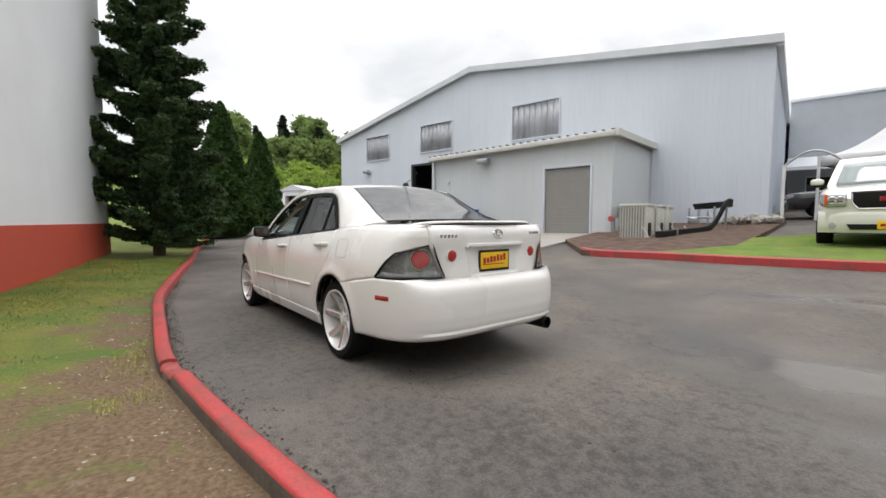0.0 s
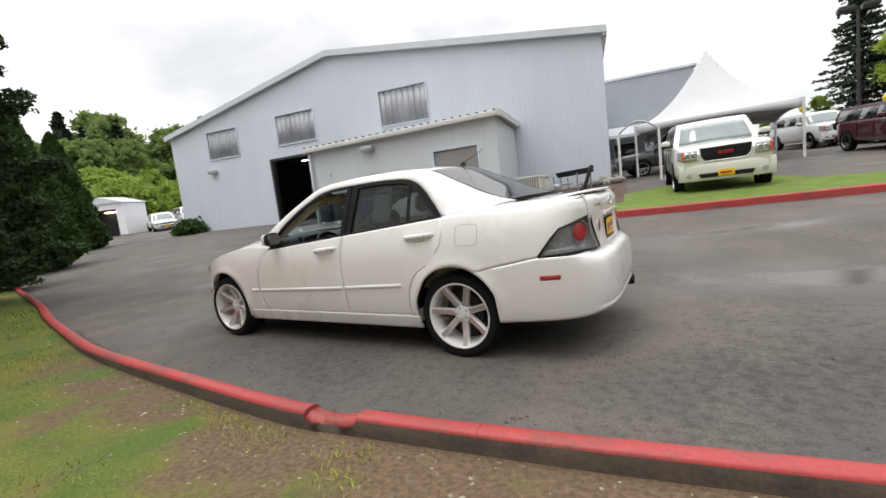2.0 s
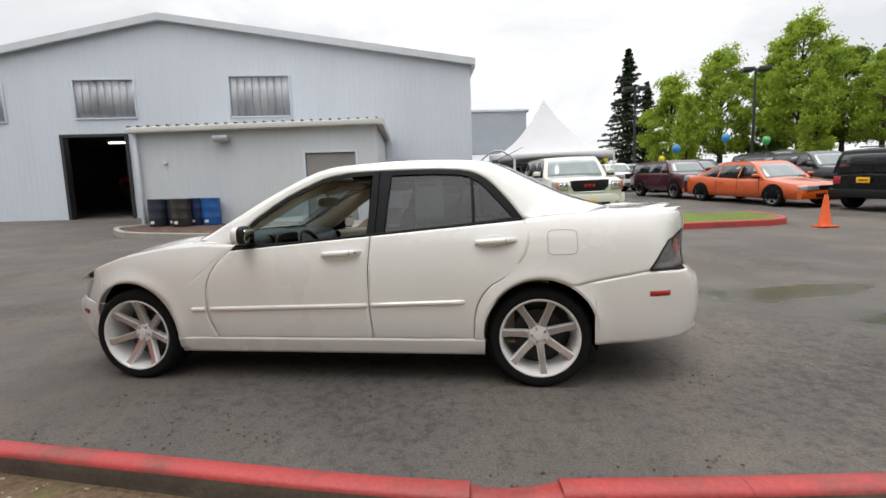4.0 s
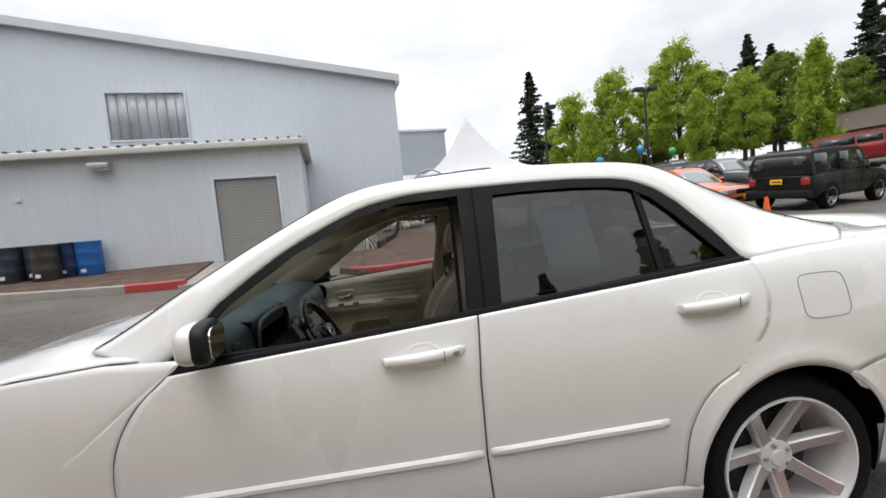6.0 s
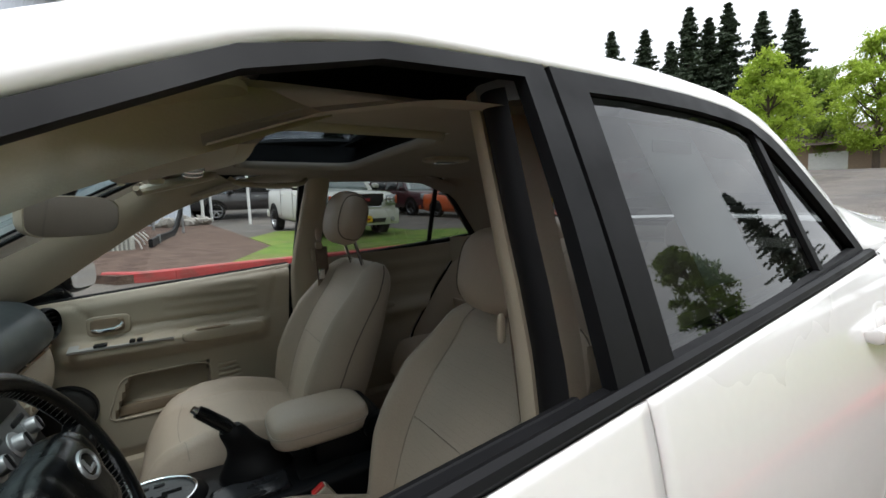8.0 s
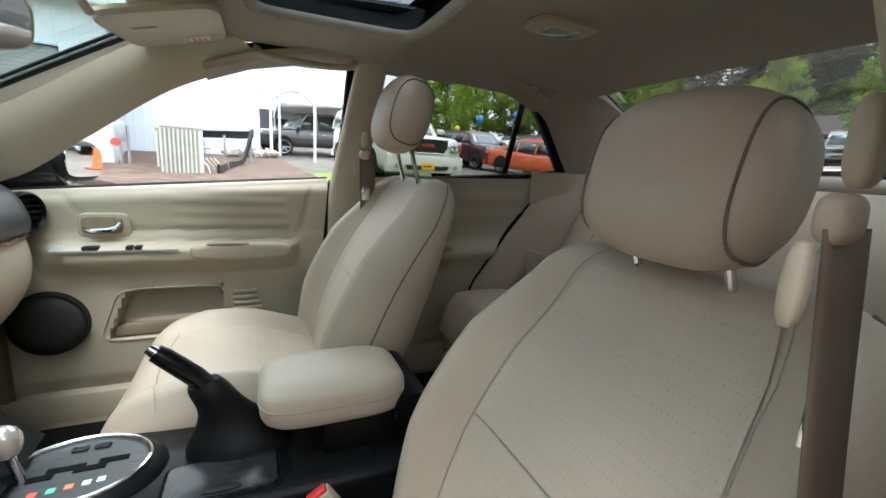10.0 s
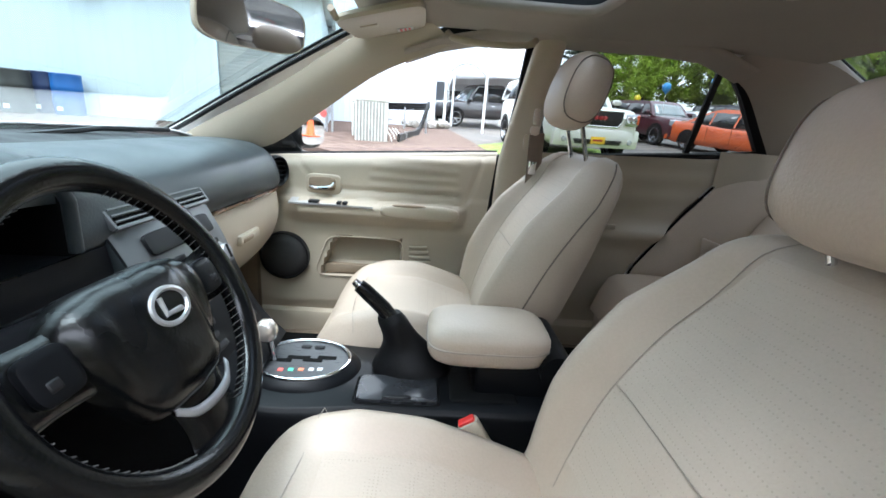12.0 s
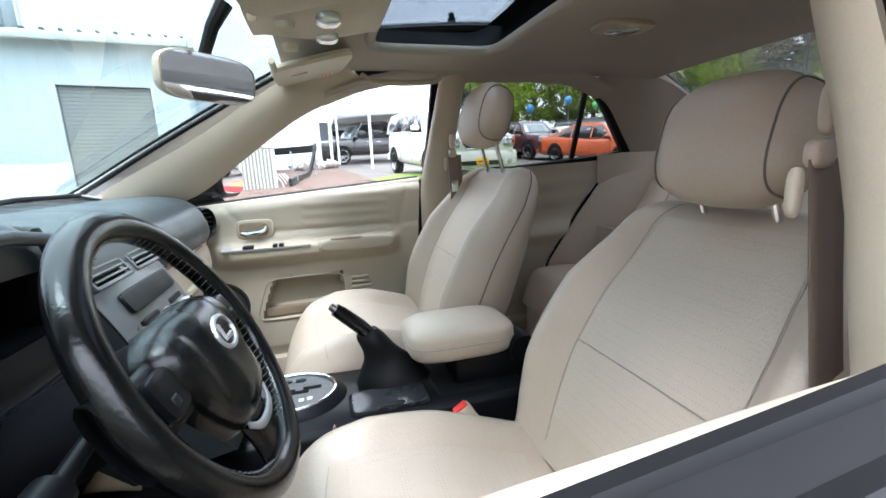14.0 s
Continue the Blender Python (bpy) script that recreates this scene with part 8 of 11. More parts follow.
# spokes left, right and two low ones with silver inlays
for s in (-1, 1):
    bm = bmesh.new()
    secs = []
    for t in range(9):
        q = t / 8
        x = s * (0.070 + 0.105 * q)
        hw = 0.034 - 0.006 * math.sin(math.pi * q) + 0.006 * q
        yc_ = 0.004 + 0.006 * q
        secs.append([bm.verts.new((x, yc_ + hw * math.cos(a), -0.004 - 0.004 * q + 0.010 * math.sin(a))) for a in (2 * math.pi * k / 12 for k in range(12))])
    for a, b in zip(secs, secs[1:]):
        for k in range(12):
            bm.faces.new((a[k], a[(k + 1) % 12], b[(k + 1) % 12], b[k]))
    spk = wp("spoke", bm, M_WHEELL)
    bm = bmesh.new()
    pillow(bm, (s * 0.112, 0.008, 0.006), (0.022, 0.022, 0.006), 4, 24, 8)
    wp("thumb_switch", bm, M_CONSOLE, "", spk)
    bm = bmesh.new()
    box(bm, s * 0.118 - 0.006, s * 0.118 + 0.006, -0.004, 0.006, 0.010, 0.013, 0.002)
    wp("switch_button", bm, M_PLASTIC, "", spk)
# one broad lower spoke, its silver inlay bent under the pad
bm = bmesh.new()
secs = []
for t in range(9):
    q = t / 8
    hw = 0.048 - 0.010 * math.sin(math.pi * q) + 0.008 * q
    secs.append([bm.verts.new((0.012 + hw * math.cos(a), -0.080 - 0.080 * q, -0.006 - 0.004 * q + 0.010 * math.sin(a))) for a in (2 * math.pi * k / 16 for k in range(16))])
for a, b in zip(secs, secs[1:]):
    for k in range(16):
        bm.faces.new((a[k], a[(k + 1) % 16], b[(k + 1) % 16], b[k]))
low = wp("lower_spoke", bm, M_WHEELL)
bm = bmesh.new()
bend = curve([(-0.040, -0.086, 0.004), (-0.020, -0.103, 0.006), (0.012, -0.110, 0.0065), (0.044, -0.107, 0.006), (0.062, -0.092, 0.004)], 20)
grid(bm, lambda u, v: bend[int(round(u * 20))] + Vector((0, -0.006 + 0.012 * v, 0.0025 * math.sin(math.pi * v))), 20, 4)
solid(wp("spoke_inlay", bm, M_SILVER, "silver spoke inlay", low), 0.002)
bm = bmesh.new()
tube(bm, [(0, 0, -0.02), (0, 0, -0.24)], [0.045, 0.055], 20)
wp("column_cover", bm, M_CONSOLE)
for s in (-1, 1):
    bm = bmesh.new()
    tube(bm, [(s * 0.04, 0.01, -0.075), (s * 0.10, 0.0, -0.085), (s * 0.125, -0.005, -0.09), (s * 0.130, -0.005, -0.091), (s * 0.168, -0.01, -0.10), (s * 0.172, -0.01, -0.10)], [0.006, 0.008, 0.009, 0.017, 0.019, 0.014], 16)
    wp("column_stalk", bm, M_CONSOLE)

# centre console
con = new("centre_console")
con.parent = sedan
con.location = (0.0, 0.012, 0.0)
def cpart(name, bm, material=M_CONSOLE, label="", parent=None, smooth=45):
    return part(name, bm, material, parent or con, label, smooth)
CZ = 0.490
bm = bmesh.new()
def cons(u, v):
    x = -0.37 + 0.76 * u
    w = 0.118 + 0.018 * math.exp(-((x + 0.21) / 0.10) ** 2)
    prof_ = [(-1.0, 0.23), (-1.0, CZ - 0.03), (-0.97, CZ - 0.010), (-0.88, CZ), (0.88, CZ), (0.97, CZ - 0.010), (1.0, CZ - 0.03), (1.0, 0.23)]
    i = v * (len(prof_) - 1)
    k = min(int(i), len(prof_) - 2)
    f = i - k
    y, z = (prof_[k][0] * (1 - f) + prof_[k + 1][0] * f), (prof_[k][1] * (1 - f) + prof_[k + 1][1] * f)
    return (x, w * y, z + 0.02 * max(0, -0.28 - x) / 0.1 * (z > 0.4))
rows = grid(bm, cons, 48, 21)
bm.faces.new(rows[-1])
cpart("console_body", bm)
def ell(cx, cy, rx, ry, n=48):
    return [(cx + rx * math.cos(2 * math.pi * k / n), cy + ry * math.sin(2 * math.pi * k / n)) for k in range(n)]
# selector gate in its chrome ring
gx, gy_ = -0.205, 0.018
bm = bmesh.new()
grid(bm, lambda u, v: (gx + (0.122 - 0.022 * u) * math.cos(2 * math.pi * v), gy_ + (0.100 - 0.018 * u) * math.sin(2 * math.pi * v), CZ - 0.004 + 0.020 * u ** 0.6), 6, 56, False, True)
gate = cpart("gate_surround", bm)
bm = bmesh.new()
tube(bm, [(x, y, CZ + 0.0165) for x, y in ell(gx, gy_, 0.096, 0.079)] + [(gx + 0.096, gy_, CZ + 0.0165)], 0.0042, 8, False)
cpart("gate_ring", bm, M_CHROME, "chrome oval ring", gate)
bm = bmesh.new()
grid(bm, lambda u, v: (gx + 0.093 * u * math.cos(2 * math.pi * v), gy_ + 0.076 * u * math.sin(2 * math.pi * v), CZ + 0.0142), 3, 48, False, True)
cpart("gate_plate", bm, mat("dark_gate_plate", (0.045, 0.047, 0.05), 0.35, vary=0.1, stretch=(1, 30, 1), scale=20), "", gate)
bm = bmesh.new()
zig = [(x, y + 0.046) for x, y in [(-0.265, -0.035), (-0.235, -0.035), (-0.235, -0.022), (-0.20, -0.022), (-0.20, -0.03), (-0.172, -0.03), (-0.172, -0.018), (-0.145, -0.018)]]
for (xa_, ya_), (xb_, yb_) in zip(zig, zig[1:]):
    bm = bmesh.new()
    box(bm, min(xa_, xb_) - 0.006, max(xa_, xb_) + 0.006, min(ya_, yb_) - 0.006, max(ya_, yb_) + 0.006, CZ + 0.0135, CZ + 0.0155 + (0.0004 if xa_ == xb_ else 0))
    cpart("gate_slot", bm, M_GAP, "", gate)
for k, (col, x) in enumerate((((0.7, 0.1, 0.08), -0.245), ((0.1, 0.55, 0.35), -0.225), ((0.65, 0.2, 0.1), -0.205), ((0.6, 0.6, 0.6), -0.185), ((0.6, 0.6, 0.6), -0.168))):
    bm = bmesh.new()
    box(bm, x, x + 0.010, gy_ - 0.048 + 0.002 * k, gy_ - 0.038 + 0.002 * k, CZ + 0.014, CZ + 0.0155)
    cpart("gate_mark", bm, mat("gate_mark_paint", col, 0.5), "", gate)
for x in (-0.225, -0.195):
    bm = bmesh.new()
    box(bm, x, x + 0.022, gy_ + 0.045, gy_ + 0.057, CZ + 0.014, CZ + 0.018, 0.003)
    cpart("gate_button", bm, M_PLASTIC, "", gate)
bm = bmesh.new()
tube(bm, [(-0.262, 0.011, CZ + 0.010), (-0.272, 0.005, CZ + 0.070)], 0.0065, 10)
lev = cpart("shift_lever", bm, M_CHROME, "metal shift lever")
bm = bmesh.new()
pillow(bm, (-0.275, 0.003, CZ + 0.085), (0.022, 0.020, 0.025), 2.3, 24, 14)
cpart("shift_knob", bm, mat("pewter_knob", (0.62, 0.58, 0.52), 0.2, 0.7, vary=0.1), "round metal shift knob", lev)
# lidded tray
bm = bmesh.new()
pillow(bm, (0.0, -0.055, CZ + 0.001), (0.080, 0.043, 0.007), 9, 40, 6)
lid_ = cpart("tray_lid", bm, mat("black_lid", (0.02, 0.021, 0.024), 0.28, vary=0.1), "black tray lid")
bm = bmesh.new()
tube(bm, [(0.0 + 0.083 * math.copysign(abs(math.cos(a)) ** 0.2, math.cos(a)), -0.055 + 0.046 * math.copysign(abs(math.sin(a)) ** 0.2, math.sin(a)), CZ + 0.001) for a in (2 * math.pi * k / 48 for k in range(49))], 0.002, 5, False)
cpart("tray_gap", bm, M_GAP, "", lid_)
bm = bmesh.new()
pillow(bm, (0.0, -0.088, CZ + 0.008), (0.028, 0.006, 0.004), 3, 16, 6)
cpart("tray_grip", bm, M_PLASTIC, "", lid_)
# cup hole behind
bm = bmesh.new()
box(bm, 0.10, 0.24, -0.085, 0.07, CZ - 0.05, CZ + 0.004, 0.01)
cpart("bin", bm, M_GAP)
# handbrake with gaiter
hb = new("handbrake")
hb.parent = sedan
hb.location = (0.018, 0.012, 0.008)
bm = bmesh.new()
gait = curve([(0.005, 0.028, CZ - 0.002), (-0.006, 0.028, CZ + 0.03), (-0.020, 0.028, CZ + 0.065), (-0.038, 0.028, CZ + 0.10), (-0.048, 0.028, CZ + 0.118)], 12)
rings = []
for i, p in enumerate(gait):
    q = i / 12
    rx = 0.064 * (1 - q) ** 1.6 + 0.022 + 0.004 * math.sin(9 * q)
    ry = 0.036 * (1 - q) ** 1.4 + 0.017 + 0.003 * math.sin(9 * q + 1)
    rings.append([bm.verts.new((p.x + rx * math.cos(a) * (1.0), p.y + ry * math.sin(a), p.z + 0.10 * rx * math.cos(a) * q * 3 + 0.002 * math.sin(3 * a + 5 * q))) for a in (2 * math.pi * k / 24 for k in range(24))])
for a, b in zip(rings, rings[1:]):
    for k in range(24):
        bm.faces.new((a[k], a[(k + 1) % 24], b[(k + 1) % 24], b[k]))
bm.faces.new(rings[-1])
part("gaiter", bm, mat("black_gaiter", (0.004, 0.004, 0.0045), 0.5, spec=0.2, vary=0.3, scale=20, bump=0.001, fine=60), hb, "creased black leather gaiter", 50)
bm = bmesh.new()
tube(bm, [(-0.040, 0.028, CZ + 0.105), (-0.060, 0.028, CZ + 0.130), (-0.100, 0.028, CZ + 0.168), (-0.112, 0.028, CZ + 0.178)], [0.0165, 0.0165, 0.0155, 0.014], 16)
part("grip", bm, M_WHEELL, hb, "", 50)
bm = bmesh.new()
tube(bm, [(-0.111, 0.028, CZ + 0.177), (-0.121, 0.028, CZ + 0.187)], [0.010, 0.008], 12)
part("button", bm, M_CHROME, hb)
# padded armrest
ar = new("armrest")
ar.parent = sedan
ar.location = (0.010, 0.033, -0.010)
bm = bmesh.new()
pillow(bm, (0.168, 0.0, 0.594), (0.126, 0.088, 0.040), 4.2, 48, 16, Matrix.Translation((0, 0, 0)))
part("pad", bm, M_LEATHER, ar, "", 60)
bm = bmesh.new()
def sg(v, p):
    return math.copysign(abs(v) ** (2 / p), v)
tube(bm, [(0.168 + 0.1265 * sg(math.cos(a), 4.2), 0.0885 * sg(math.sin(a), 4.2), 0.596) for a in (2 * math.pi * k / 64 for k in range(65))], 0.0016, 5, False)
part("seam", bm, M_SEAM, ar)
bm = bmesh.new()
box(bm, 0.14, 0.34, -0.075, 0.075, CZ - 0.02, 0.565, 0.012)
lathe(bm, [(0.0001, 0.0), (0.035, 0.0), (0.035, -0.185), (0.0001, -0.185)], 20, Matrix.Translation((0.30, -0.0925, 0.565)) @ Matrix.Rotation(math.pi / 2, 4, "X"))
part("hinge_box", bm, M_CONSOLE, ar)

# ---- things round the yard ----
def parked_vehicle(name, label, m, L, W, H, colour, kind="suv", group="parked cars", facing=1, detail=True, plate_front=True):
    """A parked vehicle, nose along +x: shaped body, cabin with panes, wheels, lamps, grille, mirrors."""
    v = thing(name, label, "pickup truck" if kind == "pickup" else "car", group, m)
    hw = W / 2
    r = {"suv": 0.385, "pickup": 0.39, "sedan": 0.335, "jeep": 0.36}[kind]
    zb = {"suv": 0.34, "pickup": 0.40, "sedan": 0.24, "jeep": 0.34}[kind]
    bl = {"suv": 0.69, "pickup": 0.60, "sedan": 0.62, "jeep": 0.62}[kind] * H
    hood_f = {"suv": 0.652, "pickup": 0.55, "sedan": 0.50, "jeep": 0.56}[kind] * H
    a, b = L / 2, -L / 2
    xf, xr = a - 0.19 * L, b + 0.205 * L
    ws0, ws1 = a - 0.275 * L, a - (0.40 if kind == "sedan" else 0.375) * L
    if kind == "sedan":
        top = [(b, 0.58 * H), (b + 0.03 * L, 0.66 * H), (b + 0.16 * L, 0.685 * H), (0, bl), (ws0, bl), (a - 0.04 * L, hood_f), (a, 0.42 * H)]
        cab = [(ws0 + 0.01, bl - 0.02), (ws1, 0.955 * H), (-0.02 * L, H), (-0.16 * L, 0.965 * H), (b + 0.155 * L, 0.675 * H)]
    elif kind == "pickup":
        top = [(b, 0.60 * H), (b + 0.02 * L, 0.62 * H), (0, bl), (ws0, bl), (a - 0.03 * L, hood_f), (a, 0.50 * H)]
        cab = [(ws0, bl - 0.02), (ws1, 0.965 * H), (0.02 * L, H), (-0.10 * L, 0.985 * H), (-0.135 * L, bl - 0.02)]
    else:
        top = [(b, 0.55 * H), (b + 0.015 * L, bl), (0, bl), (ws0, bl), (a - 0.05 * L, hood_f), (a - 0.012 * L, hood_f - 0.05 * H), (a, hood_f - 0.12 * H)]
        cab = [(ws0, bl - 0.02), (ws1, 0.965 * H), (0.02 * L, H), (b + 0.10 * L, 0.985 * H), (b + 0.025 * L, 0.90 * H), (b + 0.012 * L, bl - 0.02)]
    def zt(x):
        return (poly(x - 0.05, top) + poly(x, top) + poly(x + 0.05, top)) / 3
    def wd(x):
        q = max(0.0, (abs(x) / a - 0.72) / 0.28)
        return hw * (1 - 0.16 * q ** 2.4)
    bm = bmesh.new()
    n_ = 44
    rings = []
    for i in range(n_ + 1):
        x = b + (a - b) * i / n_
        w, t_ = wd(x), zt(x)
        lo = zb + 0.06 * max(0, (abs(x) / a - 0.9) / 0.1)
        half = [(0, lo), (w * 0.86, lo), (w * 0.97, lo + 0.09), (w, lo + 0.22), (w * 1.0, lo + 0.55 * (t_ - lo)), (w * 0.975, t_ - 0.10), (w * 0.93, t_ - 0.03), (w * 0.82, t_), (0, t_ + 0.03)]
        rings.append([bm.verts.new((x, y, z)) for y, z in half] + [bm.verts.new((x, -y, z)) for y, z in half[-2:0:-1]])
    for p, q in zip(rings, rings[1:]):
        for k in range(len(p)):
            bm.faces.new((p[k], p[(k + 1) % len(p)], q[(k + 1) % len(p)], q[k]))
    bm.faces.new(rings[0]), bm.faces.new(rings[-1])
    part("body", bm, colour, v, "", 40)
    # cabin shell
    line = curve([(x, 0, z) for x, z in cab], 30)
    def inw(z):
        return hw * (0.93 - (0.22 if kind == "sedan" else 0.15) * max(0.0, (z - bl) / (H - bl)) ** 1.1)
    bm = bmesh.new()
    rows_ = [[bm.verts.new((p.x, inw(p.z) * s_ * (1 - 0.0), p.z + 0.02 * (1 - s_ * s_))) for s_ in (-1, -0.92, -0.6, 0, 0.6, 0.92, 1)] for p in line]
    for p, q in zip(rows_, rows_[1:]):
        for k in range(6):
            bm.faces.new((p[k], p[k + 1], q[k + 1], q[k]))
    for k in (0, 6):
        bm.faces.new([r_[k] for r_ in rows_])
    part("cabin", bm, colour, v, "", 35)
    # panes
    def pane_strip(name_, i0, i1, e=0.86):
        bm = bmesh.new()
        seg = line[i0:i1 + 1]
        rs_ = []
        for k, p in enumerate(seg):
            d_ = (line[min(i0 + k + 1, 30)] - line[max(i0 + k - 1, 0)]).normalized()
            n0 = Vector((-d_.z, 0, d_.x))
            if n0.dot(Vector((p.x, 0, p.z)) - Vector((0, 0, bl))) < 0:
                n0 = -n0
            rs_.append([bm.verts.new((p.x + n0.x * 0.012, inw(p.z) * s_ * e, p.z + n0.z * 0.012 + 0.02 * (1 - s_ * s_))) for s_ in (-1, -0.5, 0, 0.5, 1)])
        for p, q in zip(rs_, rs_[1:]):
            for k in range(4):
                bm.faces.new((p[k], p[k + 1], q[k + 1], q[k]))
        solid(part(name_, bm, M_GLASSF if name_ == "windscreen" else M_GLASSD, v), 0.006)
    per = 30 / (len(cab) - 1)
    pane_strip("windscreen", int(0.10 * per), int(0.93 * per))
    if kind == "sedan":
        pane_strip("rear_screen", int(3.08 * per), int(3.85 * per))
    elif kind != "pickup":
        pane_strip("rear_screen", int(4.10 * per), int(4.75 * per))
    xw = [x for x, z in cab]
    zl, zh = bl + 0.02, H - 0.115
    fx = ws0 + (ws1 - ws0) * 0.30
    def slope_x(z, front=True):
        zs = [p.z for p in line[:int(per) + 1]] if front else [p.z for p in line[int((len(cab) - 2) * per):]][::-1]
        xs_ = [p.x for p in line[:int(per) + 1]] if front else [p.x for p in line[int((len(cab) - 2) * per):]][::-1]
        return float(np.interp(z, zs, xs_))
    cuts = {"suv": [0.06 * L, -0.15 * L, None], "jeep": [0.06 * L, -0.16 * L, None], "sedan": [0.03 * L, -0.15 * L, None], "pickup": [0.05 * L, None]}[kind]
    for s_ in (-1, 1):
        x1 = None
        prev = None
        for k, c in enumerate(cuts):
            fa, fb = (slope_x(zl) - 0.09, slope_x(zh) - 0.07) if prev is None else (prev - 0.035, prev - 0.035)
            if c is None:
                ra, rb_ = slope_x(zl, False) + 0.16, slope_x(zh, False) + (0.14 if kind != "sedan" else 0.10)
            else:
                ra = rb_ = c + 0.035
            if fa - ra > 0.08 or fb - rb_ > 0.08:
                bm = bmesh.new()
                q = [(fa, zl), (fb, zh), (min(rb_, fb - 0.02), zh), (min(ra, fa - 0.02), zl)]
                bm.faces.new([bm.verts.new((x, s_ * (inw(z) + 0.008), z)) for x, z in q])
                solid(part("side_window", bm, M_GLASSD, v), 0.006)
            prev = c
        # door lines and handles
        if detail:
            for x in [ws0 - 0.10] + [c for c in cuts if c is not None]:
                bm = bmesh.new()
                tube(bm, [(x, s_ * (wd(x) * 0.985 + 0.002), bl - 0.04), (x + 0.02, s_ * (wd(x) + 0.002), bl * 0.72), (x + 0.03, s_ * (wd(x) * 0.995 + 0.002), zb + 0.14)], 0.006, 5)
                part("door_line", bm, M_GAP, v)
            for x in (cuts[0] + 0.14, (cuts[1] if len(cuts) > 2 else cuts[0] - 0.5) + 0.14):
                bm = bmesh.new()
                box(bm, x, x + 0.2, min(s_ * wd(x), s_ * (wd(x) + 0.03)), max(s_ * wd(x), s_ * (wd(x) + 0.03)), bl - 0.17, bl - 0.13, 0.01)
                part("door_handle", bm, M_CHROME if kind == "pickup" else colour, v)
        # mirror
        bm = bmesh.new()
        pillow(bm, (ws0 - 0.16, s_ * (hw + 0.10), bl + 0.06), (0.07, 0.11, 0.09 if kind != "sedan" else 0.065), 3, 16, 10)
        box(bm, ws0 - 0.19, ws0 - 0.13, min(s_ * hw * 0.92, s_ * (hw + 0.05)), max(s_ * hw * 0.92, s_ * (hw + 0.05)), bl - 0.02, bl + 0.03)
        mr = part("door_mirror", bm, M_PLASTIC, v)
        bm = bmesh.new()
        pillow(bm, (ws0 - 0.145, s_ * (hw + 0.10), bl + 0.085), (0.062, 0.113, 0.075 if kind != "sedan" else 0.055), 3, 16, 10)
        part("mirror_cap", bm, colour, mr)
        # lamps
        bm = bmesh.new()
        in_ = 0.66 if kind == "suv" else 0.52
        lz, lh = (hood_f - 0.33, 0.265) if kind == "suv" else (hood_f - 0.20, 0.15)
        def lamp(u, w_):
            # across the front, then round the corner
            if u < 0.6:
                return (a + 0.012 - 0.02 * (u / 0.6) ** 3, s_ * (wd(a) * (in_ + (1 - in_) * u / 0.6) + 0.006), lz + lh * w_ * (0.9 + 0.1 * u) + 0.012 * (1 - u))
            q = (u - 0.6) / 0.4
            return (a - 0.008 - 0.20 * q, s_ * (wd(a - 0.20 * q) + 0.012), lz + 0.06 * q * (1 - w_) + (lh - 0.02 * q) * w_)
        grid(bm, lamp, 14, 4)
        solid(part("headlamp", bm, M_LAMPC, v), 0.014, 1)
        for dy in (0.76, 0.90) if kind == "suv" else ():
            bm = bmesh.new()
            lathe(bm, [(0.0001, 0.016), (0.03, 0.014), (0.062, 0.024), (0.070, 0.016), (0.070, 0.0)], 18, Matrix.Translation((a + 0.016, s_ * wd(a) * dy, lz + 0.5 * lh)) @ Matrix.Rotation(math.pi / 2, 4, "Y"))
            part("lamp_bowl", bm, M_CHROME, v)
        if kind in ("suv", "pickup"):
            bm = bmesh.new()
            box(bm, a - 0.10, a + 0.022, min(s_ * (wd(a) * 0.975), s_ * (wd(a) + 0.03)), max(s_ * (wd(a) * 0.975), s_ * (wd(a) + 0.03)), hood_f - (0.29 if kind == "suv" else 0.18), hood_f - 0.09, 0.01)
            part("turn_lamp", bm, M_ORANGE, v)
            bm = bmesh.new()
            lathe(bm, [(0.0001, 0.03), (0.055, 0.025), (0.06, 0.0)], 16, Matrix.Translation((a + (0.015 if kind == "suv" else -0.03), s_ * hw * (0.74 if kind == "suv" else 0.66), zb + 0.16)) @ Matrix.Rotation(math.pi / 2, 4, "Y"))
            part("fog_lamp", bm, M_LAMPC, v)
        bm = bmesh.new()
        box(bm, b - 0.012, b + 0.09, min(s_ * hw * 0.64, s_ * (wd(b) + 0.014)), max(s_ * hw * 0.64, s_ * (wd(b) + 0.014)), bl * 0.70, bl * 0.90, 0.02)
        part("tail_lamp", bm, M_LAMPR, v)
        # wheels
        for xc in (xf, xr):
            w_ = new("wheel")
            w_.parent = v
            w_.matrix_basis = Matrix.Translation((xc, s_ * (hw + 0.004), r)) @ Matrix.Rotation(-s_ * math.pi / 2, 4, "X")
            bm = bmesh.new()
            lathe(bm, [(r * 0.70, 0.0), (r * 0.76, 0.012), (r * 0.93, 0.008), (r, -0.03), (r, -0.20), (r * 0.9, -0.23), (r * 0.6, -0.23)], 32)
            part("tyre", bm, M_RUBBER, w_)
            bm = bmesh.new()
            lathe(bm, [(r * 0.71, 0.004), (r * 0.66, 0.0), (r * 0.63, -0.04), (r * 0.60, -0.18)], 32)
            lathe(bm, [(0.0001, -0.005), (r * 0.16, -0.01), (r * 0.2, -0.03)], 16)
            for k in range(6):
                box(bm, 0.05, r * 0.66, -0.032, 0.032, -0.045, -0.014, 0.008, Matrix.Rotation(k * math.pi / 3, 4, "Z"))
            part("rim", bm, M_RIMG if kind != "jeep" else M_STEEL, w_)
            bm = bmesh.new()
            lathe(bm, [(0.0001, -0.10), (r * 0.68, -0.10)], 20)
            part("brake", bm, M_GAP, w_)
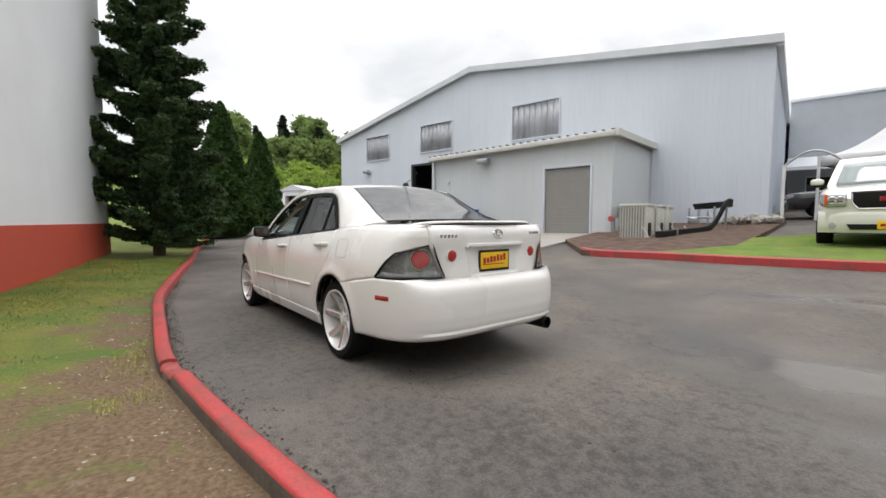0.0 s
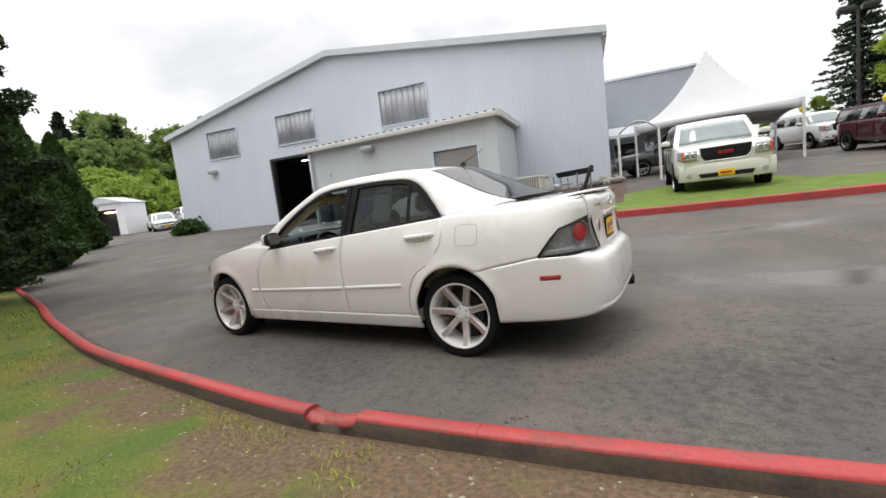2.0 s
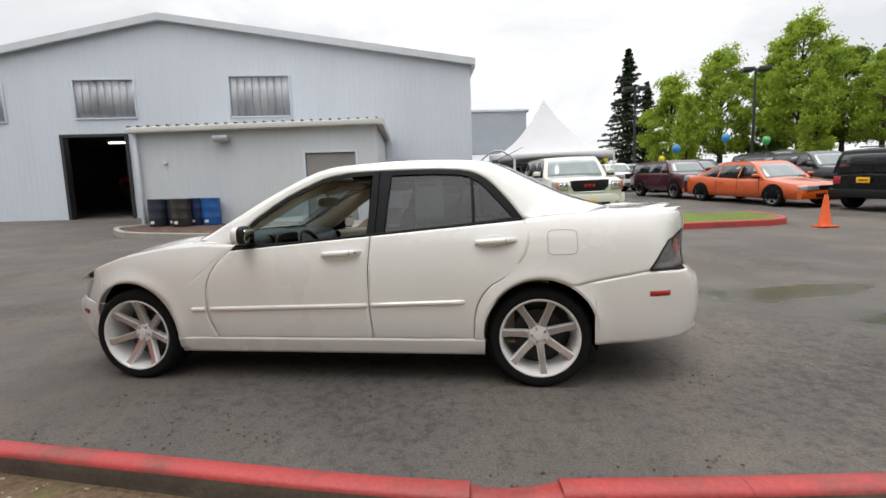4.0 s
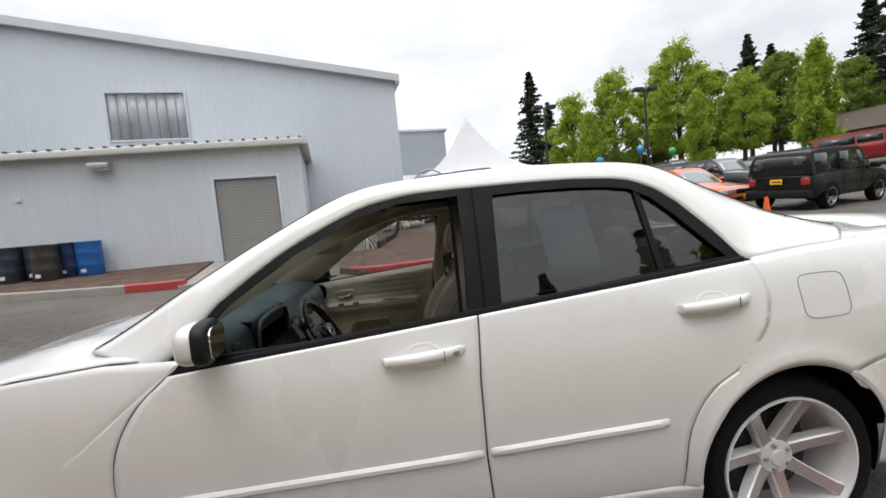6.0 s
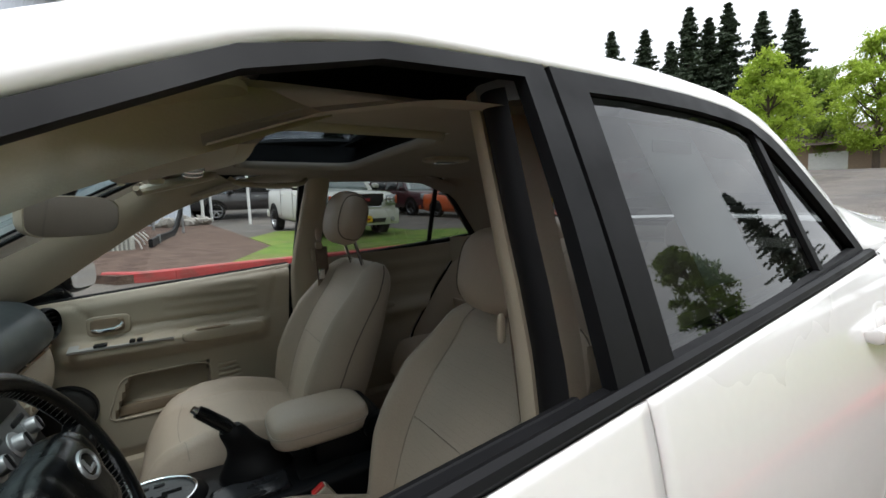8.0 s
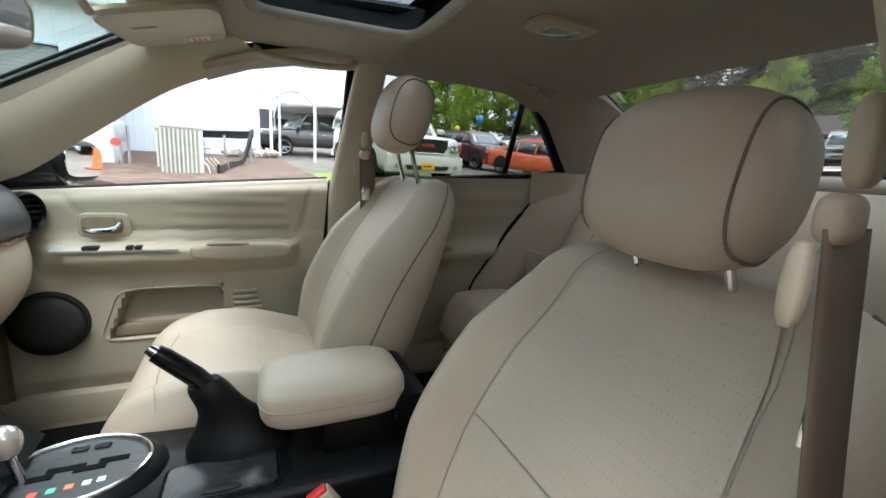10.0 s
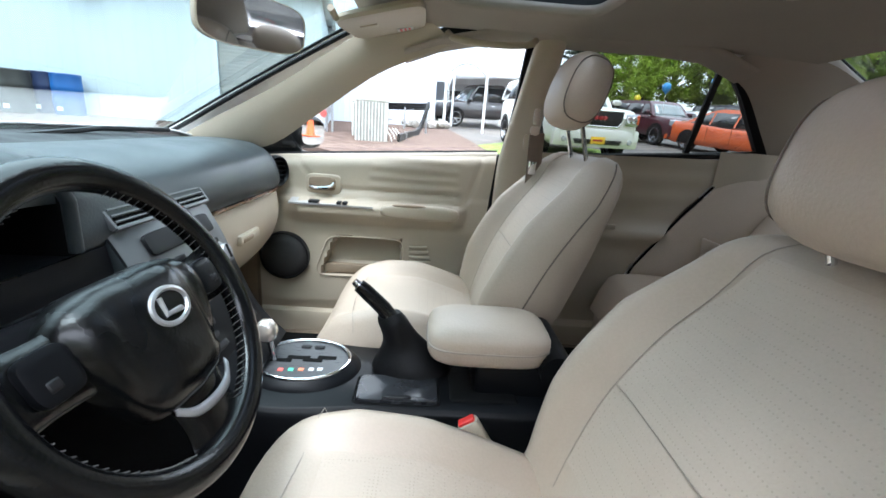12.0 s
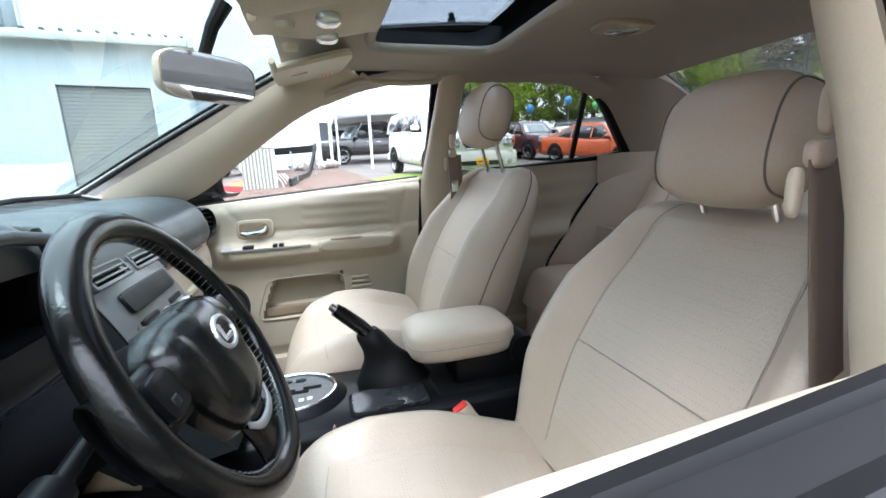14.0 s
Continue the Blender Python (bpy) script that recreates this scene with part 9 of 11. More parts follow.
            # flat black plate on the body, standing in for the shaded wheel well
            bm = bmesh.new()
            ring0 = [(xc + r * 1.17 * math.cos(t), r + r * 1.17 * math.sin(t)) for t in (-0.25 + (math.pi + 0.5) * k / 20 for k in range(21))]
            vs0 = [bm.verts.new((x, s_ * (wd(x) + 0.0035), max(z, zb + 0.01))) for x, z in ring0]
            bm.faces.new(vs0)
            solid(part("wheel_arch", bm, M_GAP, v), 0.004)
    # grille, bumpers, plate
    bm = bmesh.new()
    gw = hw * (0.50 if kind != "jeep" else 0.62)
    gd = 0.09 if kind == "suv" else 0.0
    prism(bm, [(-gw, hood_f - 0.06), (gw, hood_f - 0.06), (gw * 0.97, hood_f - 0.20 - gd * 0.6), (gw * 0.80, hood_f - 0.27 - gd), (-gw * 0.80, hood_f - 0.27 - gd), (-gw * 0.97, hood_f - 0.20 - gd * 0.6)], a - 0.10, a + 0.012, "x", 0.01)
    gr = part("grille", bm, M_PLASTIC, v)
    if kind == "suv":
        bm = bmesh.new()
        rimg = [(-gw, hood_f - 0.055), (gw, hood_f - 0.055), (gw * 0.98, hood_f - 0.20 - gd * 0.6), (gw * 0.81, hood_f - 0.275 - gd), (-gw * 0.81, hood_f - 0.275 - gd), (-gw * 0.98, hood_f - 0.20 - gd * 0.6)]
        tube(bm, [(a + 0.010, y, z) for y, z in rimg + rimg[:1]], 0.012, 6, False)
        part("grille_surround", bm, M_CHROME, gr)
    bm = bmesh.new()
    if kind == "suv":
        for k in range(3):
            box(bm, a + 0.010, a + 0.020, -0.15 + 0.105 * k, -0.06 + 0.105 * k, hood_f - 0.235, hood_f - 0.155, 0.008)
        part("badge_bars", bm, M_LAMPR, gr)
    else:
        box(bm, a + 0.008, a + 0.018, -gw * 0.9, gw * 0.9, hood_f - 0.165, hood_f - 0.150), box(bm, a + 0.008, a + 0.018, -0.012, 0.012, hood_f - 0.25, hood_f - 0.07)
        part("grille_bar", bm, M_CHROME, gr)
    bm = bmesh.new()
    nb, bt = 20, 1.45 if kind == "suv" else 1.0
    rs_ = []
    for k in range(nb + 1):
        y = -hw * 0.95 + 1.9 * hw * k / nb
        bow = 0.10 * (abs(y) / hw) ** 2.5
        rs_.append([bm.verts.new((a + o - bow, y, z)) for o, z in ((-0.10, zb + 0.02), (0.035, zb + 0.03), (0.06, zb + 0.12), (0.055, zb + 0.24 * bt), (0.03, zb + 0.28 * bt), (-0.1, zb + 0.29 * bt))])
    for p, q in zip(rs_, rs_[1:]):
        for k in range(5):
            bm.faces.new((p[k], p[k + 1], q[k + 1], q[k]))
    bm.faces.new(rs_[0]), bm.faces.new(rs_[-1])
    part("front_bumper", bm, colour, v)
    bm = bmesh.new()
    prism(bm, [(-hw * 0.55, zb + 0.19), (hw * 0.55, zb + 0.19), (hw * 0.50, zb + 0.09), (-hw * 0.50, zb + 0.09)], a + 0.03, a + 0.066, "x", 0.008)
    part("air_intake", bm, M_PLASTIC, v)
    bm = bmesh.new()
    box(bm, b - 0.06, b + 0.08, -hw * 0.93, hw * 0.93, zb + 0.04, zb + 0.26, 0.03)
    part("rear_bumper", bm, M_PLASTIC if kind == "jeep" else colour, v)
    for xx, on in ((a + 0.07, plate_front), (b - 0.066, True)):
        if on:
            zz = zb + 0.10 if xx > 0 else bl * 0.74
            bm = bmesh.new()
            box(bm, xx - 0.006, xx + 0.006, -0.16, 0.16, zz, zz + 0.15, 0.003)
            pl = part("number_plate", bm, M_YELLOW, v, "yellow dealer plate")
            bm = bmesh.new()
            e = 0.008 if xx > 0 else -0.008
            box(bm, min(xx, xx + e), max(xx, xx + e), -0.12, 0.10, zz + 0.055, zz + 0.095)
            part("plate_bar", bm, M_LAMPR, pl)
    if kind == "jeep":
        bm = bmesh.new()
        for s_ in (-1, 1):
            tube(bm, [(-0.05 * L, s_ * hw * 0.62, H + 0.05), (b + 0.12 * L, s_ * hw * 0.62, H + 0.04)], 0.018, 8)
        part("roof_rack", bm, M_BLACKM, v)
    if kind == "pickup":
        bm = bmesh.new()
        box(bm, b + 0.06, -0.15 * L, -hw * 0.80, hw * 0.80, bl - 0.03, bl + 0.036)
        part("bed_cover", bm, M_PLASTIC, v)
    return v


def stand(x, y, hx_, hy_, up=0.0):
    """Pose of a vehicle on the ground at (x, y), nose along (hx, hy)."""
    a_ = math.atan2(hy_, hx_)
    d_ = Vector((math.cos(a_), math.sin(a_), 0))
    z0, zf, zr = lie(x, y), lie(x + d_.x * 1.4, y + d_.y * 1.4), lie(x - d_.x * 1.4, y - d_.y * 1.4)
    s_ = Vector((-d_.y, d_.x, 0))
    zl, zr2 = lie(x + s_.x, y + s_.y), lie(x - s_.x, y - s_.y)
    return Matrix.Translation((x, y, (zf + zr) / 2 + up)) @ Matrix.Rotation(a_, 4, "Z") @ Matrix.Rotation(-math.atan2(zf - zr, 2.8), 4, "Y") @ Matrix.Rotation(math.atan2(zl - zr2, 2.0), 4, "X")


M_SUVW = paint("cream_white_paint", (0.70, 0.69, 0.62))
M_ORANGEP = paint("orange_paint", (0.62, 0.10, 0.012))
M_MAROON = paint("maroon_paint", (0.075, 0.012, 0.02), 0.2)
M_BLACKP = mat("black_paint", (0.006, 0.006, 0.007), 0.32, vary=0.1, spec=0.35)
M_GREYP = paint("dark_grey_paint", (0.05, 0.052, 0.06), 0.4)
M_SILVERP = paint("silver_paint", (0.38, 0.39, 0.41), 0.6)
M_REDP = paint("red_paint", (0.30, 0.012, 0.018), 0.2)
M_WHITEP = paint("plain_white_paint", (0.74, 0.74, 0.73))
HD = (0.31, -0.95)
parked_vehicle("suv", "cream-white full-size SUV with a black grille parked on the lawn", stand(3.36, 11.10, 0.09, -1.0, 0.04), 5.15, 2.02, 1.80, M_SUVW)
parked_vehicle("sedan_orange", "bright orange low sedan parked in the row", stand(10.4, 13.3, 0.27, -0.96), 5.10, 1.92, 1.46, M_ORANGEP, "sedan").name = "parked_sedan"
parked_vehicle("parked_suv", "dark maroon SUV with a chrome-barred grille", stand(9.3, 17.6, 0.2, -0.98), 4.5, 1.82, 1.64, M_MAROON)
parked_vehicle("parked_suv", "dark grey SUV parked beside the orange sedan", stand(13.3, 15.2, *HD), 4.7, 1.9, 1.72, M_GREYP)
parked_vehicle("jeep", "black boxy off-roader with a roof rack", stand(13.0, 10.2, 0.95, 0.31), 4.25, 1.83, 1.70, M_BLACKP, "jeep")
parked_vehicle("pickup", "charcoal pickup truck beside the workshop wall", stand(2.5, 20.5, -0.96, -0.27), 5.8, 2.0, 1.88, paint("charcoal_paint", (0.022, 0.019, 0.021), 0.1), "pickup")
parked_vehicle("parked_suv", "red SUV on the upper terrace of the lot", stand(23.5, 17.4, 0.80, -0.6), 4.7, 1.9, 1.70, M_REDP)
for k, (x, y, col, kd, nm, lb) in enumerate((
        (16.3, 16.2, M_SILVERP, "sedan", "parked_sedan", "silver sedan in the row of parked cars"),
        (8.6, 26.0, M_WHITEP, "suv", "parked_suv", "white SUV in the far row of the lot"),
        (10.3, 23.4, M_SILVERP, "sedan", "parked_sedan", "silver sedan in the far row of the lot"),
        (13.1, 24.3, M_BLACKP, "suv", "parked_suv", "black SUV in the far row of the lot"),
        (15.9, 25.2, M_WHITEP, "sedan", "parked_sedan", "white sedan in the far row of the lot"),
        (18.7, 26.1, M_GREYP, "suv", "parked_suv", "grey SUV in the far row of the lot"),
        (9.3, 30.0, M_BLACKP, "sedan", "parked_sedan", "black sedan in the last row of the lot"),
        (12.3, 31.0, M_WHITEP, "suv", "parked_suv", "white SUV in the last row of the lot"),
        (15.3, 32.0, M_MAROON, "sedan", "parked_sedan", "maroon sedan in the last row of the lot"),
        (19.6, 17.6, M_BLACKP, "sedan", "parked_sedan", "black sedan in the row of parked cars"))):
    parked_vehicle(nm, lb, stand(x, y, *HD), 4.7 if kd == "suv" else 4.8, 1.9, 1.74 if kd == "suv" else 1.45, col, kd, detail=False)
parked_vehicle("parked_pickup", "white pickup truck farther up the sloping road", stand(33.0, 14.0, -0.9, -0.4), 5.6, 1.95, 1.85, M_WHITEP, "pickup", detail=False)
for x, y, kd, col in ((-35.5, 15.6, "sedan", M_WHITEP), (-34.0, 17.2, "suv", M_WHITEP), (-39, 18.6, "sedan", M_BLACKP)):
    parked_vehicle("parked_sedan" if kd == "sedan" else "parked_suv", "small distant %s beside the workshop's far corner" % ("white car" if col is M_WHITEP else "black car"), stand(x, y, 0.9, -0.3), 4.6, 1.8, 1.45 if kd == "sedan" else 1.7, col, kd, detail=False)

# cooling units on a slab behind the kerb
pad_ = thing("concrete_pad", "pale concrete slab under the cooling units", "slab")
bm = bmesh.new()
box(bm, -0.55, 0.62, -0.62, 3.1, 0.28, 0.575, 0.02)
part("slab", bm, M_CONC, pad_).matrix_basis = Matrix.Translation((-1.38, 9.45, 0)) @ BUILDING
M_FIN = mat("pale_coil_guard", (0.52, 0.52, 0.47), 0.5, vary=0.1)
M_COIL = mat("shaded_coil_grey", (0.26, 0.26, 0.24), 0.6, 0.2, vary=0.2)
def cooling_unit(m):
    c = thing("cooling_unit", "beige louvred outdoor cooling unit on a concrete slab", "cooling unit", "cooling units", m)
    bm = bmesh.new()
    box(bm, -0.30, 0.30, -0.30, 0.30, 0.03, 0.93, 0.012)
    part("cabinet", bm, M_ACW, c)
    bm = bmesh.new()
    box(bm, -0.325, 0.325, -0.325, 0.325, 0.93, 1.0, 0.015)
    part("lid", bm, M_ACW, c)
    bm = bmesh.new()
    box(bm, -0.32, 0.32, -0.32, 0.32, 0.0, 0.035, 0.005)
    part("base", bm, M_ACW, c)
    for k in range(9):
        bm = bmesh.new()
        x = -0.27 + 0.062 * k
        prism(bm, [(x, -0.302), (x + 0.032, -0.302), (x + 0.026, -0.322), (x + 0.008, -0.322)], 0.06, 0.91, "z")
        part("louvre", bm, M_FIN, c, smooth=None)
    for s_ in (-1,):
        for k in range(9):
            bm = bmesh.new()
            y = -0.27 + 0.062 * k
            prism(bm, [(s_ * 0.302, y), (s_ * 0.302, y + 0.045), (s_ * 0.325, y + 0.035), (s_ * 0.325, y + 0.01)], 0.06, 0.91, "z")
            part("louvre", bm, M_ACW, c, smooth=None)
    bm = bmesh.new()
    # grey strips: coil behind the louvres, shade of the gaps put into colour
    for k in range(9):
        box(bm, -0.262 + 0.062 * k - 0.038, -0.262 + 0.062 * k - 0.008, -0.304, -0.3, 0.06, 0.91)
    part("coil", bm, M_COIL, c)
    bm = bmesh.new()
    box(bm, 0.30, 0.312, -0.22, 0.05, 0.12, 0.48)
    part("service_panel", bm, M_PLASTIC, c)
    return c
UNIT = Matrix.Translation((-1.38, 9.45, 0.578)) @ BUILDING @ Matrix.Scale(1.16, 4, (1, 0, 0))
first = cooling_unit(UNIT)
for k in (1, 2):
    copy_thing(first, Matrix.Translation((-1.38 - 0.20 * k, 9.45 + 1.05 * k, 0.578)) @ BUILDING @ Matrix.Scale(1.16, 4, (1, 0, 0)))
pipes = thing("pipe_rack", "black insulated pipes on a steel rack beside the units", "pipes")
for k in range(3):
    bm = bmesh.new()
    z = 1.72 - 0.07 * k
    tube(bm, curve([(-2.0 + 0.03 * k, 15.0, z), (-0.3, 13.2, z), (-0.15, 12.4, z - 0.02), (-0.35, 11.9, 1.0 - 0.06 * k), (-0.60, 10.6, 0.86 - 0.05 * k), (-0.72, 9.2, 0.80 - 0.05 * k)], 36), 0.04, 8)
    part("pipe", bm, M_PLASTIC, pipes)
for x, y in ((-0.16, 12.5), (-0.9, 13.8), (-0.62, 10.2)):
    bm = bmesh.new()
    box(bm, x - 0.03, x + 0.03, y - 0.03, y + 0.03, 0.5, 1.62 if y > 12 else 0.9)
    part("rack_post", bm, M_STEEL, pipes)
for k in range(4):
    bm = bmesh.new()
    tube(bm, curve([(-1.02, 9.0 + 0.9 * k, 0.95), (-0.9, 9.02 + 0.9 * k, 0.80), (-0.86, 9.05 + 0.9 * k, 0.66)], 8), 0.015, 6)
    part("pipe_drop", bm, M_WHITE, pipes)
mtr = thing("wall_conduit", "grey conduits and a meter box on the annex corner", "conduit")
mtr.matrix_basis = BUILDING
bm = bmesh.new()
for u in (-0.62, -0.48):
    tube(bm, [(u, 10.92, 0.5), (u, 10.92, 1.55)], 0.03, 8)
box(bm, -0.70, -0.52, 10.86, 10.98, 1.2, 1.6, 0.01)
part("conduit", bm, M_STEEL, mtr)
bm = bmesh.new()
lathe(bm, [(0.0001, 0.0), (0.09, 0.0), (0.09, 0.05), (0.0001, 0.05)], 20, Matrix.Translation((-0.70, 10.84, 1.18)) @ Matrix.Rotation(math.pi / 2, 4, "X"))
part("dial", bm, mat("faded_red_tag", (0.5, 0.08, 0.07), 0.6), mtr)
gas = thing("gas_meter", "grey gas meter with standing pipes at the wall", "gas meter")
gas.matrix_basis = BUILDING
bm = bmesh.new()
for u in (0.75, 1.05, 1.35):
    tube(bm, [(u, 15.2, 0.8), (u, 15.2, 1.55 + 0.15 * math.sin(u * 9))], 0.035, 8)
tube(bm, [(0.7, 15.15, 1.25), (1.5, 15.15, 1.25)], 0.04, 8)
part("pipe", bm, M_STEEL, gas)
bm = bmesh.new()
pillow(bm, (0.9, 15.1, 1.12), (0.16, 0.10, 0.16), 4, 20, 10)
part("meter", bm, M_STEEL, gas)
rb_ = tagged(new("rubble", None), "pale broken stones heaped at the wall's corner", "rubble", kind="stuff")
bm = bmesh.new()
rnd = random.Random(3)
for k in range(40):
    u, n_ = 1.9 + rnd.random() * 1.6, 14.3 + rnd.random() * 1.0
    p = at_building(u, n_)
    s_ = rnd.uniform(0.06, 0.17)
    r0 = bmesh.ops.create_icosphere(bm, subdivisions=1, radius=s_, matrix=Matrix.Translation((p.x, p.y, lie(p.x, p.y) + 0.15 + s_ * 0.4 + rnd.random() * 0.15)))
    for v_ in r0["verts"]:
        v_.co += Vector((rnd.uniform(-1, 1), rnd.uniform(-1, 1), rnd.uniform(-1, 1))) * s_ * 0.3
me = bpy.data.meshes.new("rubble")
bm.to_mesh(me)
bm.free()
me.materials.append(M_CONC)
bpy.data.objects.remove(rb_)
tagged(new("rubble", me), "pale broken stones heaped at the wall's corner", "rubble", kind="stuff")

# drums along the annex
def drum(u, n_, material, label, h=0.86, r=0.275):
    p = at_building(u, n_)
    d_ = thing("drum", label, "drum", "drums along the annex", Matrix.Translation((p.x, p.y, lie(p.x, p.y) + 0.115)))
    bm = bmesh.new()
    prof_ = [(0.0001, 0.0), (r * 0.97, 0.0), (r, 0.02), (r, 0.27 * h), (r * 1.035, 0.31 * h), (r, 0.35 * h), (r, 0.62 * h), (r * 1.035, 0.66 * h), (r, 0.70 * h), (r, 0.97 * h), (r * 1.02, 0.985 * h), (r * 0.99, h), (r * 0.94, 0.985 * h), (0.0001, 0.98 * h)]
    lathe(bm, prof_, 32)
    part("shell", bm, material, d_)
    bm = bmesh.new()
    lathe(bm, [(0.0001, h + 0.005), (0.03, h + 0.005), (0.035, 0.97 * h)], 12, Matrix.Translation((r * 0.55, 0, 0)))
    part("bung", bm, M_STEEL, d_)
    bm = bmesh.new()
    box(bm, -0.06, 0.06, -r - 0.004, -r + 0.01, 0.10 * h, 0.20 * h)
    part("sticker", bm, M_WHITE, d_)
drum(-7.76, 10.62, M_BARREL_D, "dark steel drum with a white sticker")
drum(-7.22, 10.72, M_BARREL_D, "dark navy steel drum among others")
drum(-6.92, 10.38, mat("brown_black_drum", (0.035, 0.03, 0.026), 0.5, vary=0.3), "brown-black steel drum standing forward")
drum(-6.60, 10.78, mat("navy_drum", (0.012, 0.025, 0.09), 0.45, vary=0.2), "navy blue drum against the wall")
drum(-6.13, 10.66, M_BARREL_B, "bright blue plastic drum")

# wall lamps
def wall_lamp(m):
    w_ = thing("wall_lamp", "small grey floodlight fixed to the metal wall", "wall lamp", "wall lamps", m)
    bm = bmesh.new()
    box(bm, -0.24, 0.24, -0.30, 0.0, -0.05, 0.13, 0.03)
    part("housing", bm, M_STEEL, w_)
    bm = bmesh.new()
    box(bm, -0.2, 0.2, -0.28, -0.06, -0.075, -0.045, 0.01)
    part("lens", bm, M_LAMPC, w_)
lamp0 = wall_lamp(Matrix.Translation(at_building(-5.7, 10.98, 3.42)) @ BUILDING)
wall_lamp(Matrix.Translation(at_building(-18.3, 15.48, 4.35)) @ BUILDING)
bm = bmesh.new()
box(bm, -0.06, 0.06, -0.05, 0, -0.05, 0.05, 0.01)
sn = thing("wall_sensor", "small white box on the annex wall", "sensor", "", Matrix.Translation(at_building(-7.6, 10.98, 2.75)) @ BUILDING)
part("case", bm, M_WHITE, sn)

# red car on the lift and lamps in the bay
lift = thing("lifted_car", "red car raised on the lift inside the dark bay", "car", "", Matrix.Translation(at_building(-12.3, 19.0, 2.6)) @ BUILDING)
bm = bmesh.new()
pillow(bm, (0, 0, 0.1), (1.9, 0.8, 0.38), 3.5, 32, 14), pillow(bm, (-0.2, 0, 0.5), (1.0, 0.68, 0.34), 3, 28, 12)
part("body", bm, M_REDP, lift)
for x in (-1.2, 1.2):
    for y in (-0.78, 0.78):
        bm = bmesh.new()
        lathe(bm, [(0.0001, 0.1), (0.3, 0.1), (0.3, -0.1), (0.0001, -0.1)], 20, Matrix.Translation((x, y, -0.15)) @ Matrix.Rotation(math.pi / 2, 4, "X"))
        part("wheel", bm, M_RUBBER, lift)
for x in (-1.3, 1.3):
    bm = bmesh.new()
    box(bm, x - 0.12, x + 0.12, 0.95, 1.2, -2.2, 1.5)
    part("lift_post", bm, M_STEEL, lift)
for u, n_ in ((-13.4, 18.0), (-12.0, 19.5), (-13.6, 21.5)):
    lt = thing("tube_lamp", "lit fluorescent tube under the bay ceiling", "lamp", "bay lamps", Matrix.Translation(at_building(u, n_, 4.55)) @ BUILDING)
    bm = bmesh.new()
    tube(bm, [(-0.6, 0, 0), (0.6, 0, 0)], 0.03, 8)
    part("tube", bm, glow("white_tube", (1, 0.98, 0.92), 6), lt)
    bm = bmesh.new()
    box(bm, -0.65, 0.65, -0.08, 0.08, 0.05, 0.12, 0.01)
    part("reflector", bm, M_STEEL, lt)

# marquee
tent = thing("marquee", "white peaked frame tent on steel posts", "tent")
TX0, TX1, TY0, TY1, TE, TP = 0.85, 6.95, 18.8, 24.9, 3.55, 6.9
bm = bmesh.new()
def canvas(u, v):
    x, y = -1 + 2 * u, -1 + 2 * v
    q = max(abs(x), abs(y))
    z = TE + (TP - TE) * (1 - q) ** 1.75 + (0.0)
    return (TX0 + (TX1 - TX0) * u, TY0 + (TY1 - TY0) * v, z - 0.10 * math.sin(math.pi * u) * (q > 0.97) * 0)
grid(bm, canvas, 32, 32)
part("roof_canvas", bm, M_TENT, tent)
bm = bmesh.new()
for (xa_, ya_), (xb_, yb_) in (((TX0, TY0), (TX1, TY0)), ((TX1, TY0), (TX1, TY1)), ((TX1, TY1), (TX0, TY1)), ((TX0, TY1), (TX0, TY0))):
    grid(bm, lambda u, v: (xa_ + (xb_ - xa_) * u, ya_ + (yb_ - ya_) * u, TE - (0.40 - 0.18 * math.sin(math.pi * u)) * v), 16, 2)
solid(part("valance", bm, M_TENT, tent), 0.01)
for x in (TX0, TX1):
    for y in (TY0, TY1):
        bm = bmesh.new()
        tube(bm, [(x, y, lie(x, y)), (x, y, TE)], 0.05, 8)
        part("post", bm, M_WHITE, tent)
# arched dark edge of the carport seen before the wing
car = thing("carport", "white carport posts with an arched dark roof edge", "carport")
bm = bmesh.new()
tube(bm, [(0.45 + 1.5 * k / 12, 15.9, 3.0 + 0.42 * math.sin(math.pi * k / 12)) for k in range(13)], 0.035, 8)
part("arch", bm, M_STEEL, car)
for x in (0.45, 1.95):
    bm = bmesh.new()
    tube(bm, [(x, 15.9, lie(x, 15.9)), (x, 15.9, 3.02)], 0.05, 8)
    part("post", bm, M_WHITE, car)

# low wing behind the tent
wing = thing("office_wing", "low pale-grey wing with a row of windows behind the tent", "building")
bm = bmesh.new()
box(bm, 3.3, 9.5, 30.0, 42, 0, 8.2)
part("wall", bm, mat("blue_grey_panel", (0.36, 0.385, 0.42), 0.6, vary=0.08, scale=1.5), wing).matrix_basis = BUILDING
bm = bmesh.new()
box(bm, 3.25, 9.7, 29.9, 42.1, 8.2, 8.38, 0.03)
part("roof", bm, M_TRIMW, wing).matrix_basis = BUILDING
for k in range(2):
    bm = bmesh.new()
    u = 4.2 + 2.5 * k
    box(bm, u, u + 1.5, 29.94, 30.02, 2.3, 3.7, 0.01)
    wd_ = part("window", bm, M_GLASSD, wing)
    wd_.matrix_basis = BUILDING
    bm = bmesh.new()
    for q in ((u - 0.06, u, 2.24, 3.76), (u + 1.5, u + 1.56, 2.24, 3.76), (u, u + 1.5, 3.7, 3.76), (u, u + 1.5, 2.24, 2.3)):
        box(bm, q[0], q[1], 29.9, 29.98, q[2], q[3])
    part("frame", bm, M_WHITE, wd_)
bm = bmesh.new()
prism(bm, [(29.8, 4.9), (29.8, 4.2), (27.0, 3.9), (27.0, 4.1)], 3.3, 9.4, "x")
part("awning", bm, M_TRIMW, wing).matrix_basis = BUILDING
